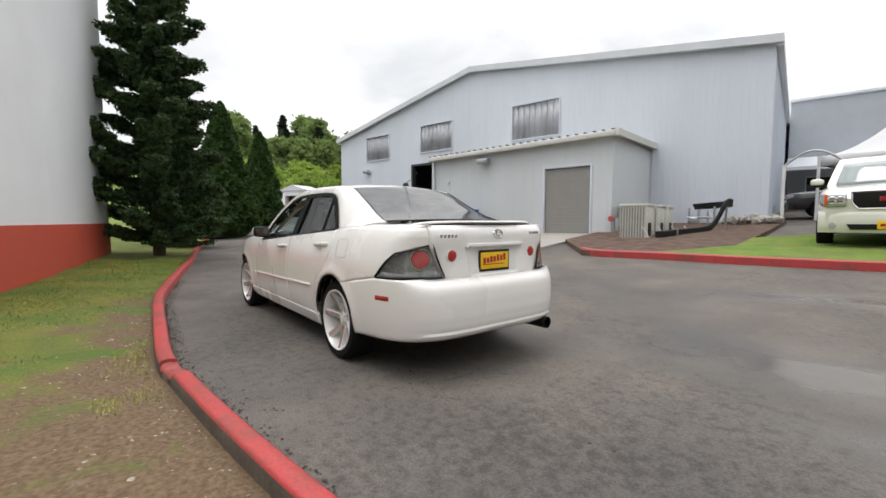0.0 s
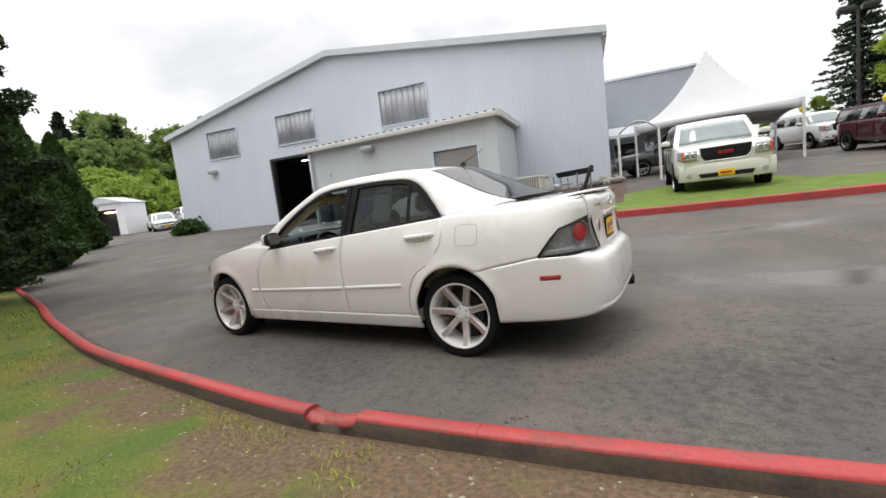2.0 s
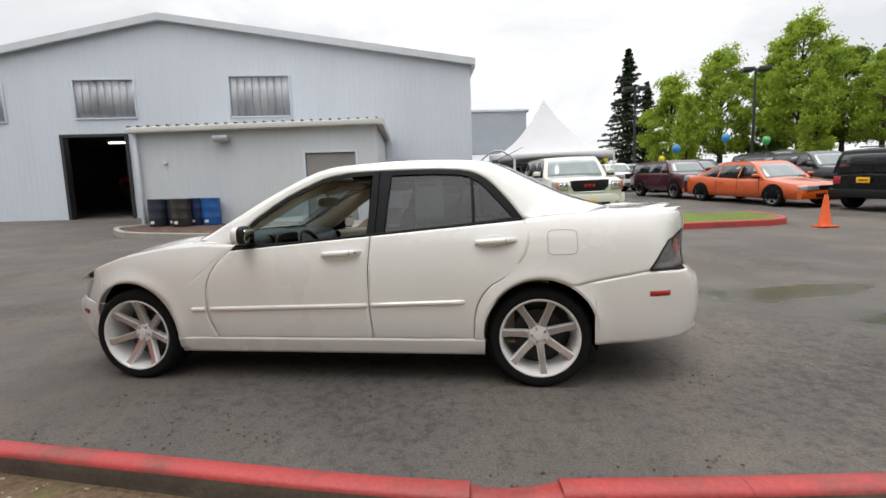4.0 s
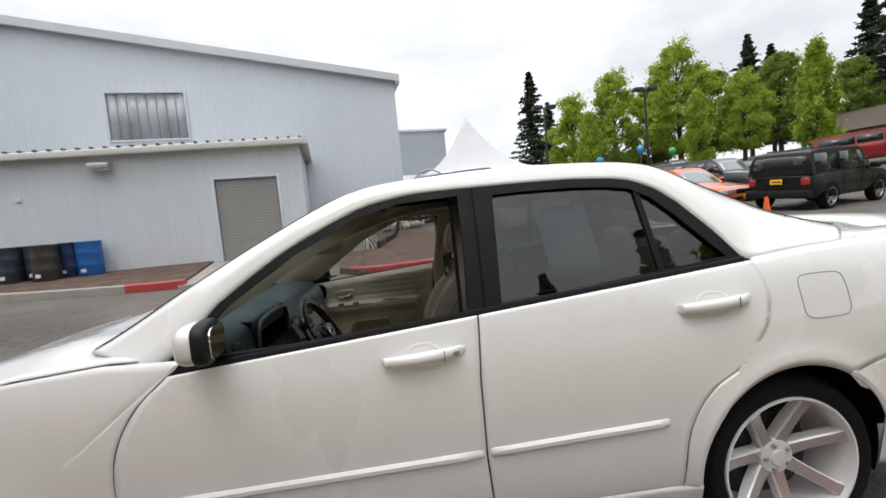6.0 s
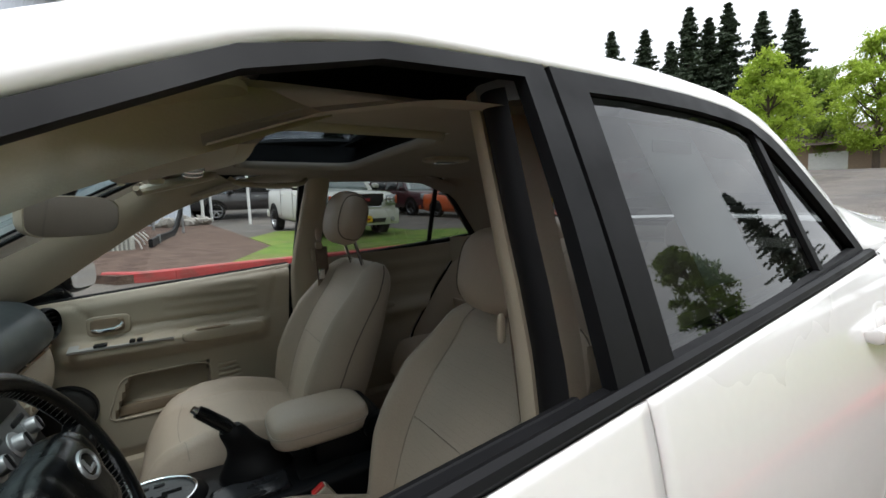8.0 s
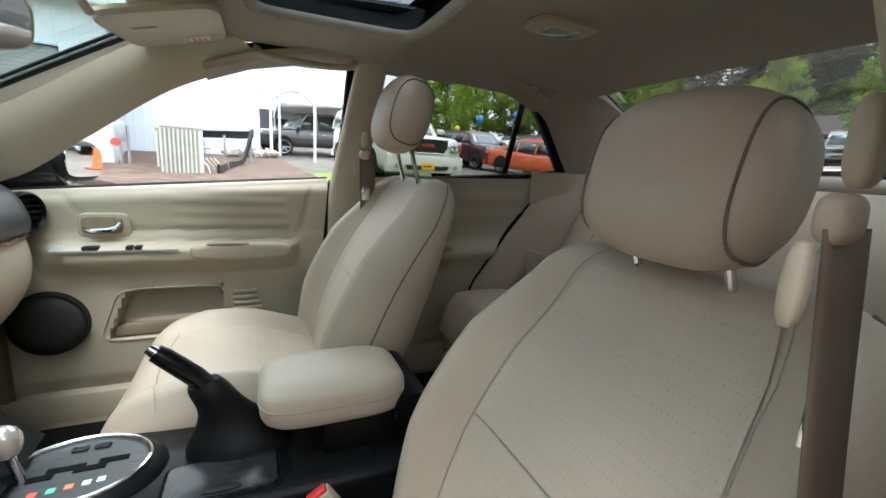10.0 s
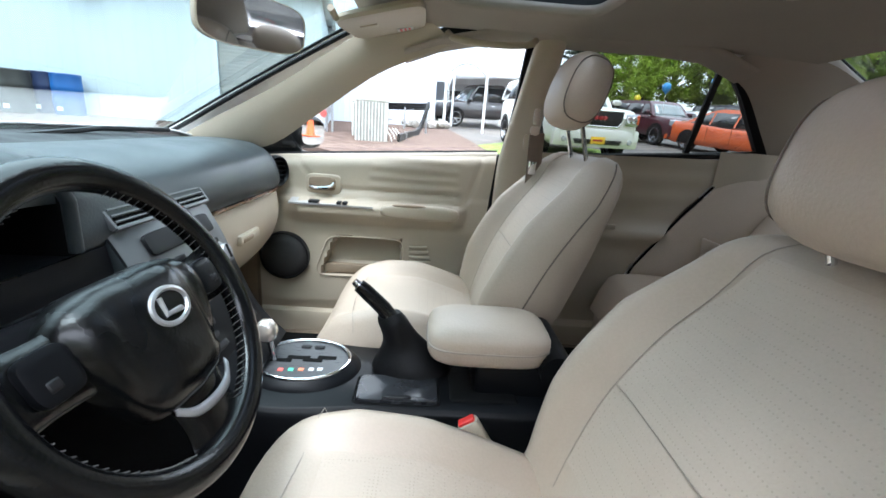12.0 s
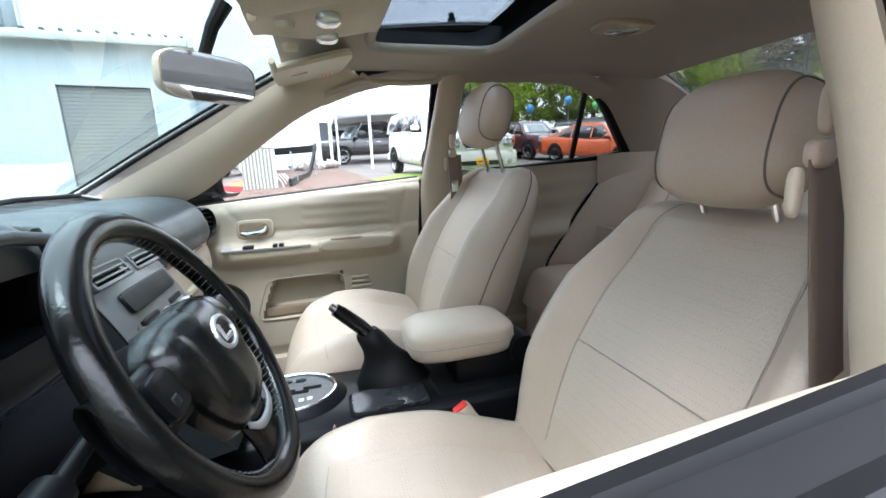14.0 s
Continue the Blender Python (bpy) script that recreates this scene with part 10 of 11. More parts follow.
# far shed on the drive
shed = thing("shed", "small white shed with an open vehicle door", "shed", "", Matrix.Translation((-40.0, 14.2, lie(-40.0, 14.2))) @ Matrix.Rotation(radians(-155), 4, "Z"))
for x0_, x1_, y0_, y1_, z0_ in ((-1.9, -1.7, -1.2, 1.2, 0), (1.7, 1.9, -1.2, 1.2, 0), (-1.7, 1.7, -1.2, -1.0, 0), (-1.7, -1.2, 1.0, 1.2, 0), (1.2, 1.7, 1.0, 1.2, 0), (-1.2, 1.2, 1.0, 1.2, 2.2)):
    bm = bmesh.new()
    box(bm, x0_, x1_, y0_, y1_, z0_, 2.7)
    part("wall", bm, M_STUCCO, shed)
bm = bmesh.new()
prism(bm, [(-2.05, 2.7), (0, 3.3), (2.05, 2.7)], -1.35, 1.35, "y")
part("roof", bm, M_TRIMW, shed)
# dark block filling the shed, stands in for the shade inside
bm = bmesh.new()
box(bm, -1.66, 1.66, -0.96, 0.2, 0.02, 2.6)
part("dark_pile", bm, M_DARK, shed)
bm = bmesh.new()
box(bm, -0.5, 0.5, 0.3, 0.5, 1.95, 2.05)
part("lamp", bm, glow("warm_shed_lamp", (1.0, 0.75, 0.45), 6.0), shed, "lit warm lamp inside the door")
# low houses up the road
hs = thing("terrace_house", "long low house with a brown shingle roof", "house", "", Matrix.Translation((46, 23, 2.6)) @ Matrix.Rotation(radians(115), 4, "Z"))
bm = bmesh.new()
box(bm, -14, 14, -4, 4, 0, 2.8)
part("wall", bm, mat("tan_wall", (0.28, 0.2, 0.14), 0.8, vary=0.15), hs)
bm = bmesh.new()
prism(bm, [(-5, 2.8), (0, 4.9), (5, 2.8)], -15, 15, "x")
part("roof", bm, mat("brown_shingle", (0.10, 0.075, 0.062), 0.9, vary=0.25, scale=3, bump=0.01, fine=14), hs)
for k in range(5):
    bm = bmesh.new()
    box(bm, -11 + 5 * k, -8.5 + 5 * k, 3.98, 4.05, 0.3, 2.2)
    part("window", bm, M_WHITE, hs)

# yard lamps, cone, balloons, bollard
def yard_lamp(x, y, h):
    p = thing("yard_lamp", "tall dark lamp post with twin floodlight heads", "lamp post", "yard lamps", Matrix.Translation((x, y, lie(x, y))))
    bm = bmesh.new()
    tube(bm, [(0, 0, 0), (0, 0, h)], [0.11, 0.07], 10)
    part("post", bm, M_BLACKM, p)
    for s_ in (-1, 1):
        bm = bmesh.new()
        box(bm, s_ * 0.55 - 0.38, s_ * 0.55 + 0.38, -0.3, 0.3, h - 0.15, h + 0.12, 0.04)
        part("lamp_head", bm, M_BLACKM, p)
    return p
yard_lamp(19.8, 30.6, 7.6)
yard_lamp(27.5, 18.0, 7.8)
yard_lamp(12.0, 32.0, 7.5)
cone = thing("traffic_cone", "orange traffic cone on the asphalt", "traffic cone", "", Matrix.Translation((8.15, 6.75, lie(8.15, 6.75))))
bm = bmesh.new()
lathe(bm, [(0.13, 0.03), (0.115, 0.06), (0.035, 0.68), (0.03, 0.70), (0.0001, 0.70)], 20)
part("body", bm, M_ORANGE, cone)
bm = bmesh.new()
box(bm, -0.18, 0.18, -0.18, 0.18, 0, 0.035, 0.01)
part("base", bm, M_ORANGE, cone)
for k, (x, y, z, col, w_) in enumerate(((10.9, 16.4, 3.55, (0.05, 0.30, 0.62), "blue"), (13.2, 17.6, 3.5, (0.08, 0.45, 0.12), "green"), (8.6, 15.6, 3.1, (0.05, 0.28, 0.6), "blue"), (9.8, 20.4, 3.1, (0.75, 0.6, 0.02), "yellow"), (8.0, 24.6, 3.6, (0.75, 0.6, 0.02), "yellow"))):
    bl_ = thing("balloon", "%s balloon on a string above a parked car" % w_, "balloon", "balloons", Matrix.Translation((x, y, z)))
    bm = bmesh.new()
    lathe(bm, [(0.0001, 0.19), (0.08, 0.17), (0.145, 0.09), (0.155, 0.0), (0.12, -0.1), (0.05, -0.18), (0.012, -0.21), (0.02, -0.23), (0.0001, -0.23)], 20)
    part("skin", bm, mat("balloon_" + w_, col, 0.25, vary=0.05), bl_)
    bm = bmesh.new()
    tube(bm, [(0, 0, -0.22), (0.03, 0, -0.9), (0.0, 0, -(z - lie(x, y)) + 1.4)], 0.004, 4)
    part("string", bm, M_WHITE, bl_)
bo = thing("bollard", "brown timber marker post beside the drive", "bollard", "", Matrix.Translation((-21.5, 2.1, lie(-21.5, 2.1) - 0.1)))
bm = bmesh.new()
box(bm, -0.08, 0.08, -0.08, 0.08, 0, 1.35, 0.02)
part("post", bm, mat("brown_timber", (0.22, 0.10, 0.05), 0.8, vary=0.2), bo)

# ---- trees, shrubs, grass ----
def leaf_mesh(name, pts, size, seed, material, flat=0.0, aspect=1.6):
    """One mesh of many small leaf quads; pts is an n x 3 array of places."""
    rng = np.random.RandomState(seed)
    n = len(pts)
    a = rng.normal(size=(n, 3))
    a[:, 2] *= 1 - flat
    a /= np.linalg.norm(a, axis=1)[:, None]
    b = np.cross(a, rng.normal(size=(n, 3)))
    b /= np.linalg.norm(b, axis=1)[:, None]
    s = (size * rng.uniform(0.6, 1.4, n))[:, None]
    a, b = a * s * aspect / 2, b * s / 2
    v = np.stack([pts - a - b, pts + a - b * 0.6, pts + a * 1.1 + b * 0.6, pts - a + b], 1).reshape(-1, 3)
    me = bpy.data.meshes.new(name)
    me.from_pydata([tuple(p) for p in v], [], [(4 * i, 4 * i + 1, 4 * i + 2, 4 * i + 3) for i in range(n)])
    me.materials.append(material)
    return me


def crown_ob(me, parent):
    ob = new("crown", me)
    ob.parent = parent
    return ob


def broadleaf(name, label, h, w, n, seed, material, size=0.30, columnar=False, group="trees"):
    rng = np.random.RandomState(seed)
    t = thing(name, label, "tree", group)
    bm = bmesh.new()
    tube(bm, [(0, 0, -0.3), (0.05, 0.02, 0.2 * h), (-0.04, 0.05, 0.5 * h), (0.02, 0, 0.85 * h)], [0.024 * h, 0.019 * h, 0.012 * h, 0.003 * h], 10)
    cl = []
    k = 120 if not columnar else 90
    for i in range(k):
        z = rng.uniform(0.18, 0.98) if not columnar else rng.uniform(0.12, 1.0)
        env = math.sin(math.pi * min(1, ((z - 0.12) / 0.9)) ** 0.75) ** 0.7 if not columnar else math.sin(math.pi * min(1, (z - 0.05) / 0.97) ** 0.6) ** 0.8
        r = w / 2 * env * rng.uniform(0.35, 1.0)
        an = rng.uniform(0, 2 * math.pi)
        c = np.array([r * math.cos(an), r * math.sin(an), z * h])
        cl.append((c, rng.uniform(0.5, 1.0) * (w * 0.135 if not columnar else w * 0.17)))
        if i % 4 == 0:
            z0 = max(0.15 * h, c[2] - 0.18 * h)
            tube(bm, [(0, 0, z0), tuple(c * np.array([0.5, 0.5, 0]) + np.array([0, 0, z0 + (c[2] - z0) * 0.4])), tuple(c)], [0.007 * h, 0.005 * h, 0.0015 * h], 5)
    part("trunk", bm, M_BARK, t)
    pts = []
    for c, s in cl:
        m = n // k
        q = rng.normal(size=(m, 3))
        q /= np.linalg.norm(q, axis=1)[:, None]
        q *= (rng.uniform(0.2, 1.0, m) ** 0.45)[:, None] * s * (1 + 0.35 * rng.normal(size=m))[:, None]
        q[:, 2] *= 0.75 if not columnar else 1.7
        pts.append(c + q)
    crown_ob(leaf_mesh("crown", np.concatenate(pts), size, seed, material), t)
    return t


def conifer(name, label, h, w, whorls, per, sprays, seed, material, size, droop=0.25, group="conifers", ragged=0.25, bare=0.05):
    """Trunk with whorls of drooping branches, each clothed in short sprays."""
    rng = np.random.RandomState(seed)
    t = thing(name, label, "tree", group)
    bm = bmesh.new()
    tube(bm, [(0, 0, -0.3), (0, 0, 0.5 * h), (0, 0, h)], [0.018 * h, 0.011 * h, 0.002 * h], 10)
    pts = []
    for i in range(whorls):
        f = i / (whorls - 1)
        z = h * (bare + (0.985 - bare) * f)
        L = w / 2 * (1 - f) ** 0.8 * (0.75 + 0.25 * min(1, f * 8)) + 0.05
        for k in range(per):
            an = 2 * math.pi * (k + rng.uniform(-0.35, 0.35)) / per + i * 1.7
            ln = L * rng.uniform(1 - ragged * 1.4, 1 + ragged)
            ss = np.linspace(0.08, 1, sprays)
            x = ss * ln
            zz = z - droop * ln * ss ** 1.3 + 0.16 * ln * np.maximum(0, ss - 0.6) ** 1.0 * 2 + rng.normal(0, 0.03 * w * 0.3, sprays)
            wid = 0.26 * ln * (1 - ss) + 0.05 * w * 0.3
            off = rng.normal(0, 1, sprays) * wid
            px = x * math.cos(an) - off * math.sin(an)
            py = x * math.sin(an) + off * math.cos(an)
            pts.append(np.stack([px, py, zz], 1))
            if k % 2 == 0:
                tube(bm, [(0, 0, z), (0.5 * ln * math.cos(an), 0.5 * ln * math.sin(an), z - droop * ln * 0.4), (0.95 * ln * math.cos(an), 0.95 * ln * math.sin(an), z - droop * ln * 0.9 + 0.1 * ln)], [0.004 * h * (1 - f) + 0.006, 0.004, 0.002], 4)
    part("trunk", bm, M_BARK, t)
    crown_ob(leaf_mesh("crown", np.concatenate(pts), size, seed, material, 0.5, 2.2), t)
    return t


def place(t, x, y, z=None, s=1.0, turn=0.0, sink=0.0):
    t.matrix_basis = Matrix.Translation((x, y, (lie(min(x, 40), min(y, 40)) if z is None else z) - sink)) @ Matrix.Rotation(turn, 4, "Z") @ Matrix.Scale(s, 4)
    return t


def again(t, x, y, z=None, s=1.0, turn=0.0):
    return copy_thing(t, Matrix.Translation((x, y, lie(min(x, 40), min(y, 40)) if z is None else z)) @ Matrix.Rotation(turn, 4, "Z") @ Matrix.Scale(s, 4))


# the big spruce beside the drive, with two clipped cypresses beyond
def shaggy(label, h, w, limbs, seed, material, lean=0.42):
    """Old conifer: rising limbs, each clothed to its tip in dense tufts of short needles."""
    rng = np.random.RandomState(seed)
    t = thing("spruce", label, "tree", "conifers")
    bm = bmesh.new()
    tube(bm, [(0, 0, -0.3), (0.03, 0.05, 0.3 * h), (-0.05, 0.0, 0.65 * h), (0, 0, h)], [0.017 * h, 0.013 * h, 0.008 * h, 0.002 * h], 10)
    pts = []
    for i in range(limbs):
        f = (i + rng.uniform(0, 1)) / limbs
        z = h * (0.045 + 0.93 * f)
        ln = w / 2 * (1 - f) ** 0.75 * (0.72 + 0.28 * min(1, f * 6)) * rng.uniform(0.62, 1.22) + 0.12
        an = i * 2.399963 + rng.uniform(-0.3, 0.3)
        rise = lean * rng.uniform(0.5, 1.3) * (0.35 + 0.65 * min(1.0, f * 3))
        d = np.array([math.cos(an), math.sin(an), 0.0])
        at = [np.array([0, 0, z]) + d * ln * q + np.array([0, 0, ln * (rise * q ** 1.7 - 0.10 * math.sin(math.pi * q))]) for q in (0, 0.35, 0.7, 1.0)]
        tube(bm, [tuple(p) for p in at], [0.0035 * h * (1 - f) + 0.008, 0.012, 0.008, 0.003], 5)
        tufts = int(6 + 11 * ln)
        for k in range(tufts):
            q = 0.16 + 0.84 * (k + rng.uniform(0, 1)) / tufts
            c = np.array([0, 0, z]) + d * ln * q + np.array([0, 0, ln * (rise * q ** 1.7 - 0.10 * math.sin(math.pi * q))])
            c += np.array([-d[1], d[0], 0]) * rng.normal(0, 0.10 * ln * (1.15 - q)) + np.array([0, 0, rng.normal(0, 0.05)])
            m = int(150 * rng.uniform(0.7, 1.2))
            e = rng.normal(size=(m, 3))
            e /= np.linalg.norm(e, axis=1)[:, None]
            e *= (rng.uniform(0.1, 1, m) ** 0.5)[:, None] * rng.uniform(0.12, 0.21)
            e = e * np.array([1, 1, 0.62]) + np.outer(e @ d, d) * 0.9
            pts.append(c + e)
    part("trunk", bm, M_BARK, t)
    crown_ob(leaf_mesh("crown", np.concatenate(pts), 0.042, seed, material, 0.2, 1.9), t)
    return t


place(shaggy("tall dark spruce with ragged rising branches", 8.8, 3.3, 84, 11, M_SPRUCE), -8.75, -1.15, 0.15)
place(conifer("spruce", "smaller dark spruce behind the big one", 6.3, 2.6, 30, 10, 90, 12, M_SPRUCE, 0.05, 0.14, "conifers", 0.35, 0.03), -12.3, -0.2, 0.2)
def cypress(label, h, w, n, seed):
    rng = np.random.RandomState(seed)
    t = thing("cypress", label, "tree", "conifers")
    bm = bmesh.new()
    tube(bm, [(0, 0, -0.2), (0, 0, h * 0.9)], [0.09, 0.02], 8)
    part("trunk", bm, M_BARK, t)
    f = rng.uniform(0, 1, n) ** 1.25
    an = rng.uniform(0, 2 * math.pi, n)
    env = np.minimum(1, (f + 0.02) * 7) ** 0.5 * (1 - f) ** 0.72
    lump = 1 + 0.10 * np.sin(an * 5 + f * 17) + 0.08 * np.sin(an * 9 - f * 31)
    r = w / 2 * env * lump * (0.55 + 0.45 * rng.uniform(0, 1, n) ** 0.4)
    pts = np.stack([r * np.cos(an), r * np.sin(an), 0.02 * h + f * h * 0.98], 1)
    crown_ob(leaf_mesh("crown", pts, 0.085, seed, M_CYPRESS, 0.0, 2.0), t)
    return t
place(cypress("dense dark-green conical cypress beside the drive", 6.3, 3.2, 30000, 21), -17.3, 2.1, 0.2)
place(cypress("dense dark-green cypress at the bend of the drive", 6.7, 3.4, 24000, 22), -26.0, 6.2, 0.42)

# woods on the hill past the workshop
rng = random.Random(8)
wood_a = place(broadleaf("hill_tree", "full green broadleaf tree on the hillside", 12.5, 8.5, 9000, 31, M_HILL, 0.30, group="hillside woods"), -62, 22, 1.5)
wood_b = place(broadleaf("hill_tree", "yellow-green spring tree on the hillside", 7, 7, 6500, 32, M_HILLY, 0.28, group="hillside woods"), -58, 28, 1.0)
wood_c = place(conifer("hill_fir", "dark fir on the hillside", 15, 6.5, 26, 8, 26, 33, M_FIR, 0.36, 0.2, "hillside woods", 0.5), -66, 27, 2.0)
# the slope that they stand on
bm = bmesh.new()
grid(bm, lambda u, v: (lambda az, d_: (1 + d_ * math.cos(az), -3 + d_ * math.sin(az), 0.2 + 15 * v ** 1.1 * math.sin(math.pi * min(1, max(0, 0.06 + 0.88 * u))) ** 0.5))(radians(143 + 40 * u), 50 + 60 * v), 40, 20)
structure("ground_slope", bm, M_LAWN, "overgrown green slope behind the far cars", "slope")
for k in range(52):
    src = (wood_a, wood_b, wood_b, wood_a, wood_b, wood_a, wood_c, wood_b)[k % 8]
    az = radians(146 + 24 * rng.random())
    d_ = rng.uniform(66, 96) if src is not wood_b else rng.uniform(52, 74)
    again(src, 1 + d_ * math.cos(az), -3 + d_ * math.sin(az), 15 * (max(0, d_ - 50) / 60) ** 1.1 - 0.6, rng.uniform(0.75, 1.1), rng.uniform(0, 6.28))

# trees round the upper lot: (azimuth, distance, scale) from the yard's middle
dec = broadleaf("lot_tree", "bright yellow-green spring tree at the edge of the lot", 13, 7.2, 18000, 41, M_LEAF, 0.14, group="trees round the lot")
dec2 = broadleaf("lot_tree", "fresh green broadleaf tree at the edge of the lot", 12, 6.6, 18000, 42, M_LEAFD, 0.14, group="trees round the lot")
col = broadleaf("columnar_tree", "narrow upright fresh-green tree in the lot", 11, 3.4, 16000, 43, M_LEAF, 0.14, True, "trees round the lot")
fir = conifer("tall_fir", "tall dark fir behind the lot", 23.5, 8.2, 30, 7, 60, 44, M_FIR, 0.24, 0.26, "trees round the lot", 0.75, 0.16)
def polar(az, d):
    return d * math.cos(radians(az)), -2 + d * math.sin(radians(az))
first_of = {}
# trees at negative azimuths stand unseen, enlarged to shade the car's near side
for kind, az, d, s in ((fir, 72.3, 60, 0.74), (fir, 70.2, 62, 0.76), (dec, 67.3, 52, 0.86), (dec, 62.3, 50, 1.08), (dec2, 58.3, 54, 0.84), (dec, 55.4, 48, 1.12), (dec2, 52.2, 52, 0.95), (dec, 49.3, 47, 0.74), (dec2, 46.2, 52, 0.95),
                       (fir, 48.7, 68, 0.92), (fir, 46.8, 70, 0.84), (col, 65.3, 44, 0.66), (col, 53.5, 37, 0.86), (col, 43.2, 36, 1.02), (fir, 37.4, 58, 1.02), (fir, 39.5, 64, 0.9), (fir, 33.6, 66, 1.15), (fir, 31.0, 64, 1.0), (fir, 29.2, 58, 1.10), (fir, 27.3, 60, 1.05),
                       (fir, 25.6, 58, 1.08), (fir, 22.5, 64, 1.1), (fir, 20, 60, 1.0), (dec, 31.8, 36, 0.62), (dec, 22.6, 34, 0.72), (dec2, 40.8, 56, 0.8), (dec2, 35, 58, 0.7), (dec2, 26, 56, 0.75), (dec2, 18, 50, 0.9), (dec2, 44.3, 58, 0.85),
                       (dec2, 75.5, 66, 0.55), (dec2, 80, 75, 0.5), (dec, 14, 45, 0.9), (fir, 10, 55, 1.0), (dec2, 5, 50, 1.0), (dec2, -5, 50, 1.0), (fir, -15, 60, 1.0), (dec2, -25, 40, 1.1), (dec2, -38, 30, 1.6), (fir, -48, 28, 1.15), (dec2, -58, 27, 1.6), (fir, -67, 27, 1.15), (dec2, -77, 26, 1.6), (fir, -87, 27, 1.15), (dec2, -97, 26, 1.6), (fir, -107, 27, 1.15), (dec2, -117, 28, 1.6), (fir, -128, 30, 0.9)):
    x, y = polar(az, d)
    z = lie(min(x, 40), min(max(y, -20), 40)) - 0.2
    if kind in first_of:
        again(kind, x, y, z, s, az)
    else:
        place(kind, x, y, z, s)
        first_of[kind] = 1
# shrubs by the upper road and the workshop's corner
def shrub(x, y, h, w, seed, material, label):
    rng_ = np.random.RandomState(seed)
    t = thing("shrub", label, "shrub", "shrubs")
    n = 1800
    q = rng_.normal(size=(n, 3))
    q /= np.linalg.norm(q, axis=1)[:, None]
    q *= (rng_.uniform(0.3, 1, n) ** 0.4)[:, None] * (1 + 0.12 * rng_.normal(size=n))[:, None]
    q[:, 2] = np.abs(q[:, 2])
    crown_ob(leaf_mesh("crown", q * np.array([w / 2, w / 2, h]), 0.11, seed, material), t)
    bm = bmesh.new()
    for k in range(5):
        tube(bm, [(0, 0, -0.1), (0.2 * w * math.cos(k * 1.3), 0.2 * w * math.sin(k * 1.3), 0.7 * h)], [0.03, 0.008], 5)
    part("stems", bm, M_BARK, t)
    place(t, x, y)
for x, y, h, w, mt, lb in ((18.6, 9.3, 0.8, 1.6, M_LEAF, "yellow-green rounded shrub in the planted island"), (20.5, 10.2, 0.9, 1.7, M_LEAFD, "green rounded shrub in the planted island"), (22.4, 11.0, 0.9, 1.7, M_CYPRESS, "dark green shrub in the planted island"), (24.3, 12.0, 0.9, 1.7, M_LEAF, "yellow-green shrub at the end of the island"), (-22.9, 10.9, 0.8, 1.9, M_CYPRESS, "low dark shrub at the workshop's corner")):
    shrub(x, y, h, w, int(abs(x) * 10), mt, lb)

# grass on the verge in front of the lens, one mesh of blades
rng = np.random.RandomState(5)
n = 64000
lx = rng.uniform(-7.5, 5.5, n)
ly_k = np.interp(lx, [p.x for p in KERB_NEAR][::-1], [p.y for p in KERB_NEAR][::-1])
o = 0.16 + rng.uniform(0, 1, n) ** 1.3 * 3.0
keep = []
for i in range(n):
    x, y = lx[i], ly_k[i] - o[i]
    dens = 0.9 * noise.noise((x * 0.8, y * 0.8, 3.1)) + 0.4 * noise.noise((x * 2.3, y * 2.3, 1.0)) + 0.55 * min(2.0, o[i] + 0.35 * max(0.0, -x - 1.0) - min(0.4, 0.3 * max(0.0, x - 0.4)) + 0.02) - 0.46
    keep.append(dens > rng.uniform(-0.1, 0.25))
keep = np.array(keep)
lx, ly, o = lx[keep], (ly_k - o)[keep], o[keep]
n = len(lx)
kz = np.array([lie(float(a_), float(b_)) for a_, b_ in zip(lx, np.interp(lx, [p.x for p in KERB_NEAR][::-1], [p.y for p in KERB_NEAR][::-1]))])
gz = kz + np.array([verge_up(float(c_), float(a_)) for a_, c_ in zip(lx, o)]) + np.array([0.04 * noise.noise((a_ * 1.3, b_ * 1.3, 2)) * min(1, c_) for a_, b_, c_ in zip(lx, ly, o)])
hgt, an = rng.uniform(0.012, 0.036, n), rng.uniform(0, 6.28, n)
lean = rng.uniform(0.01, 0.04, n)
dx, dy = np.cos(an), np.sin(an)
wv = 0.0035
base = np.stack([lx, ly, gz - 0.005], 1)
sidev = np.stack([-dy * wv, dx * wv, np.zeros(n)], 1)
tip = base + np.stack([dx * lean, dy * lean, hgt], 1)
vv = np.stack([base - sidev, base + sidev, tip], 1).reshape(-1, 3)
me = bpy.data.meshes.new("verge_grass")
me.from_pydata([tuple(p) for p in vv], [], [(3 * i, 3 * i + 1, 3 * i + 2) for i in range(n)])
me.materials.append(two_tone("grass_blades", (0.12, 0.20, 0.02), (0.30, 0.29, 0.035), 1.1, 0.42, 0.58, 0.7))
tagged(new("verge_grass", me), "short green and yellow grass blades on the verge", "grass", kind="stuff")

# pale chips, twigs and pebbles on the bare earth
rng = np.random.RandomState(9)
n = 900
lx = rng.uniform(-5, 5.2, n)
off = 0.14 + rng.uniform(0, 1, n) ** 1.8 * 1.6
ky = np.interp(lx, [p.x for p in KERB_NEAR][::-1], [p.y for p in KERB_NEAR][::-1])
ly = ky - off
gz = np.array([lie(float(a_), float(b_)) + verge_up(float(c_), float(a_)) + 0.04 * noise.noise((a_ * 1.3, d_ * 1.3, 2)) * min(1, c_) for a_, b_, c_, d_ in zip(lx, ky, off, ly)])
siz = rng.uniform(0.004, 0.014, n)
an = rng.uniform(0, 6.28, n)
vv, ff = [], []
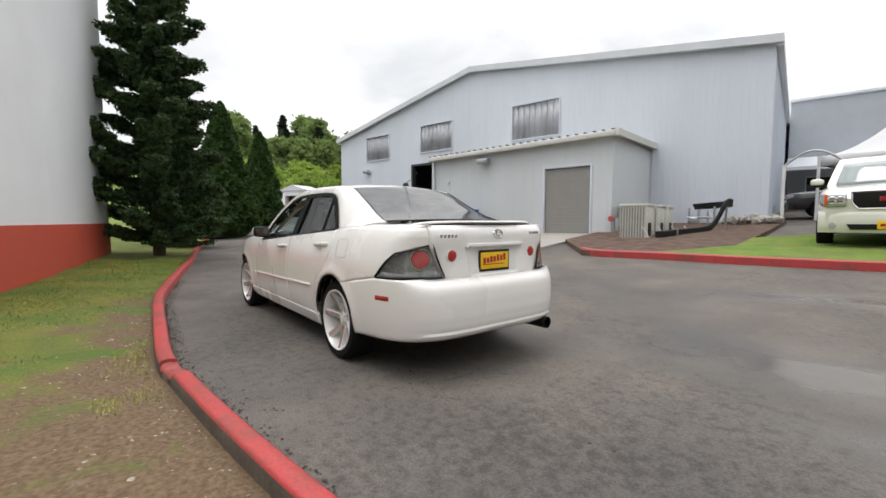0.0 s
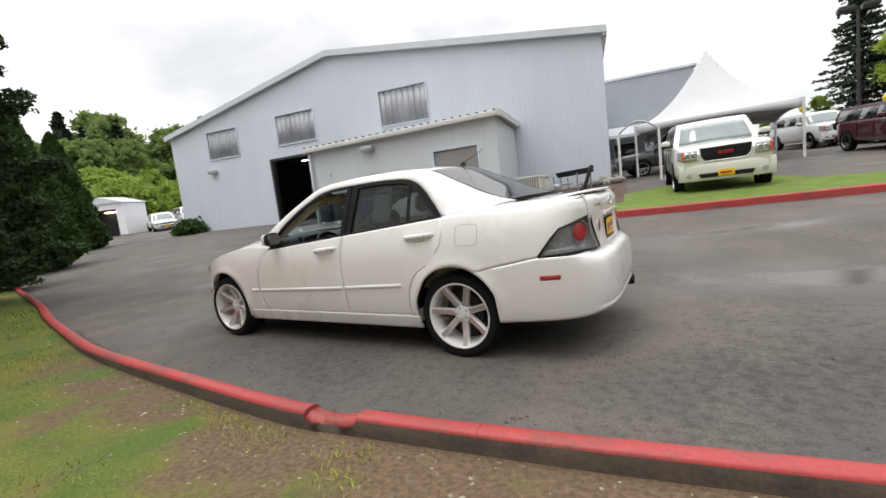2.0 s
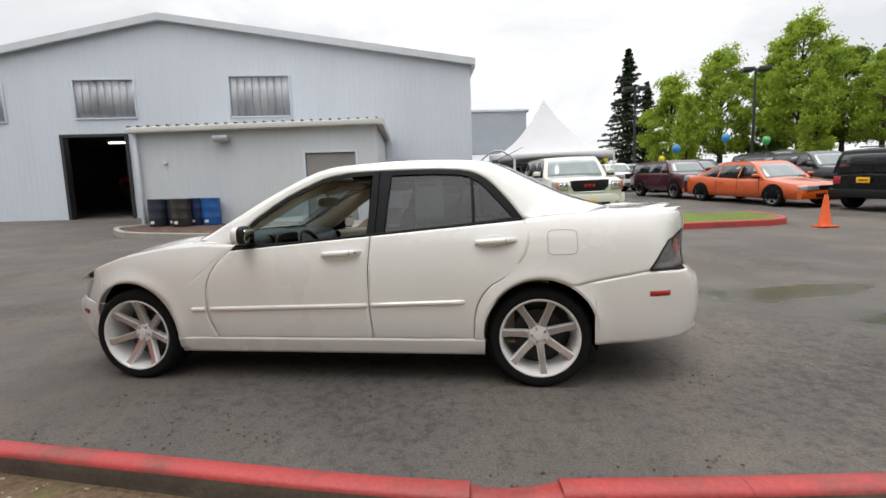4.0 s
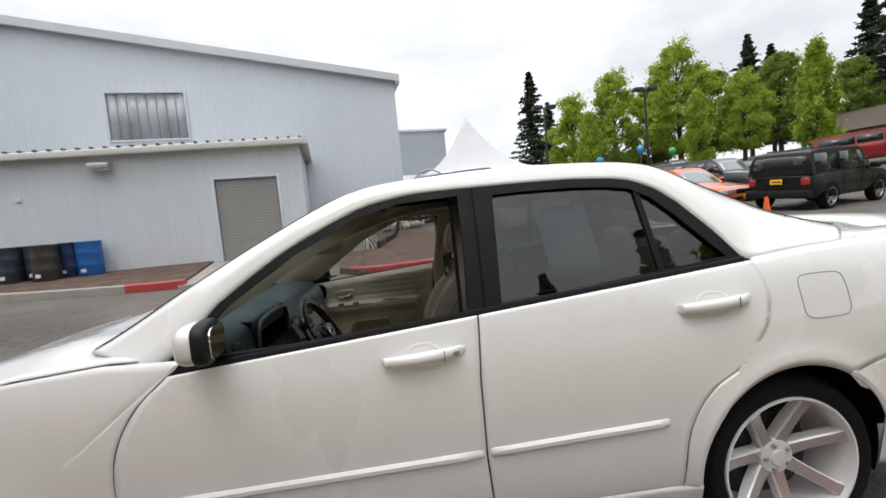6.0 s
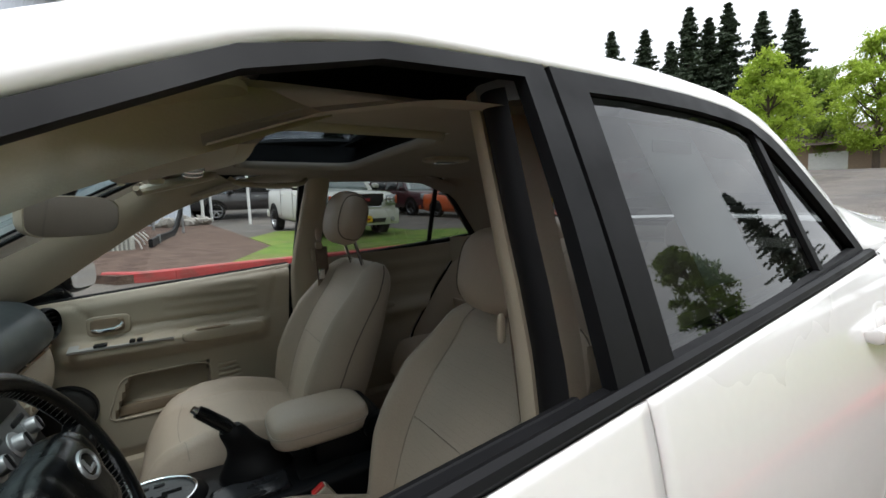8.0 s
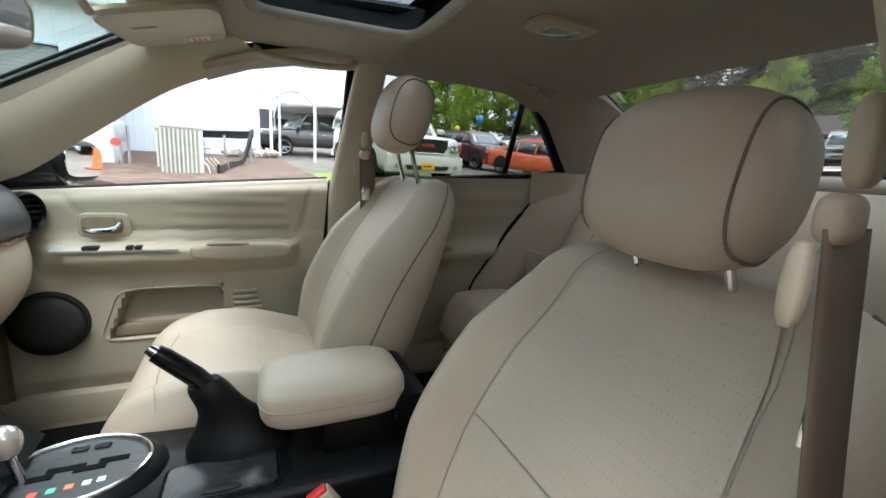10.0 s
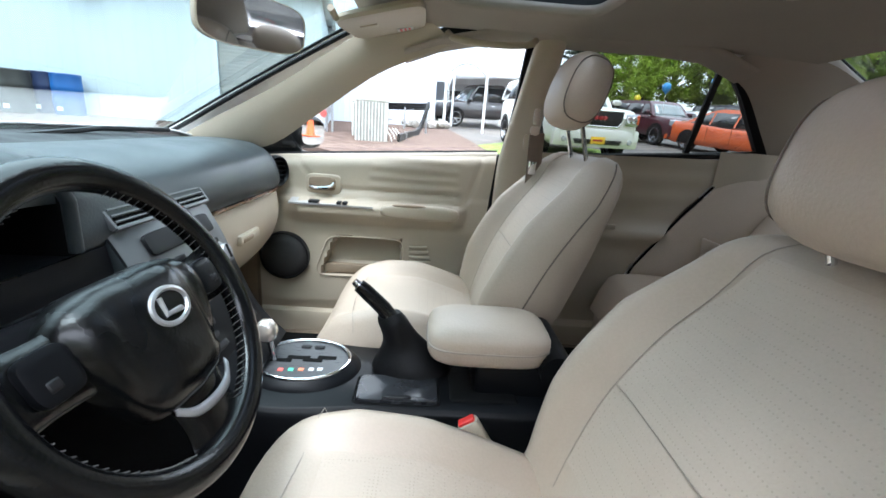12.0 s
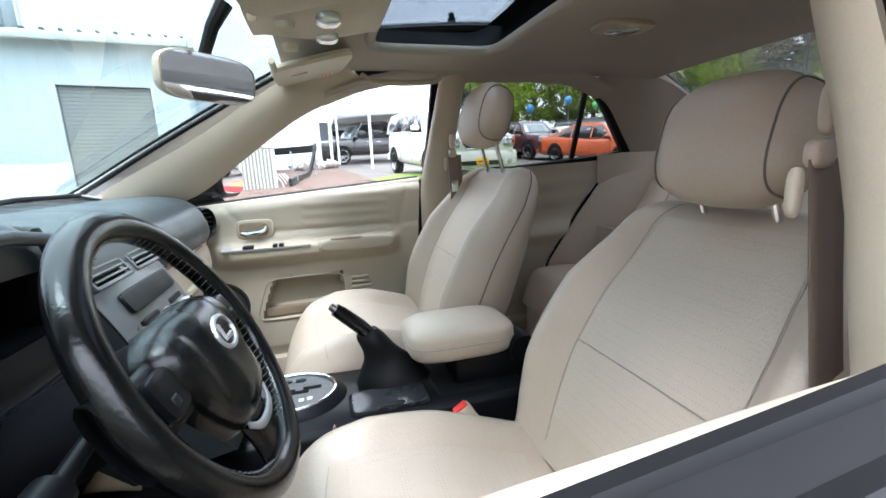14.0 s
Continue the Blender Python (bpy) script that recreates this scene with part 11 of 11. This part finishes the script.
for i in range(n):
    c_, s_, q = math.cos(an[i]) * siz[i], math.sin(an[i]) * siz[i], len(vv)
    asp = 0.35 if i % 4 else 0.9
    for a_, b_ in ((1, asp), (-1, asp * 0.8), (-1.1, -asp), (0.9, -asp * 0.9)):
        vv.append((lx[i] + c_ * a_ - s_ * b_, ly[i] + s_ * a_ + c_ * b_, gz[i] - 0.002))
    vv.append((lx[i], ly[i], gz[i] + siz[i] * 0.55))
    ff += [(q, q + 1, q + 4), (q + 1, q + 2, q + 4), (q + 2, q + 3, q + 4), (q + 3, q, q + 4)]
me = bpy.data.meshes.new("verge_litter")
me.from_pydata(vv, [], ff)
me.materials.append(two_tone("pale_chips", (0.16, 0.12, 0.085), (0.42, 0.37, 0.30), 9.0, 0.42, 0.58, 0.9))
tagged(new("verge_litter", me), "pale chips and pebbles scattered on bare earth", "litter", kind="stuff")

# dark leaf scraps and bark crumbs on the asphalt, thickest along the kerb
rng = np.random.RandomState(15)
n = 2600
lx = rng.uniform(-4.5, 5.0, n)
ky = np.interp(lx, [p.x for p in KERB_NEAR][::-1], [p.y for p in KERB_NEAR][::-1])
gutter = rng.uniform(0, 1, n) < 0.55
ly = ky + np.where(gutter, 0.02 + 0.10 * rng.uniform(0, 1, n) ** 2.2, 0.08 + 1.15 * rng.uniform(0, 1, n) ** 1.3)
keep = np.array([g_ or noise.noise((float(a_) * 0.9, float(b_) * 2.0, 7.0)) > 0.0 for a_, b_, g_ in zip(lx, ly, gutter)])
lx, ly = lx[keep], ly[keep]
vv, ff = [], []
for i in range(len(lx)):
    q, z, sz, t = len(vv), lie(float(lx[i]), float(ly[i])), rng.uniform(0.004, 0.016), rng.uniform(0, 6.28)
    ca, sa = math.cos(t) * sz, math.sin(t) * sz
    for a_, b_, h_ in ((1.0, 0.0, 0.002), (0.2, 0.5, 0.006), (-0.9, 0.15, 0.003), (0.0, -0.55, 0.005)):
        vv.append((lx[i] + ca * a_ - sa * b_, ly[i] + sa * a_ + ca * b_, z + h_))
    ff += [(q, q + 1, q + 2), (q, q + 2, q + 3)]
me = bpy.data.meshes.new("leaf_litter")
me.from_pydata(vv, [], ff)
me.materials.append(two_tone("wet_leaf_scraps", (0.022, 0.016, 0.011), (0.06, 0.042, 0.026), 9.0, 0.42, 0.58, 0.6))
tagged(new("leaf_litter", me), "dark wet leaf scraps strewn on the asphalt beside the kerb", "litter", kind="stuff")
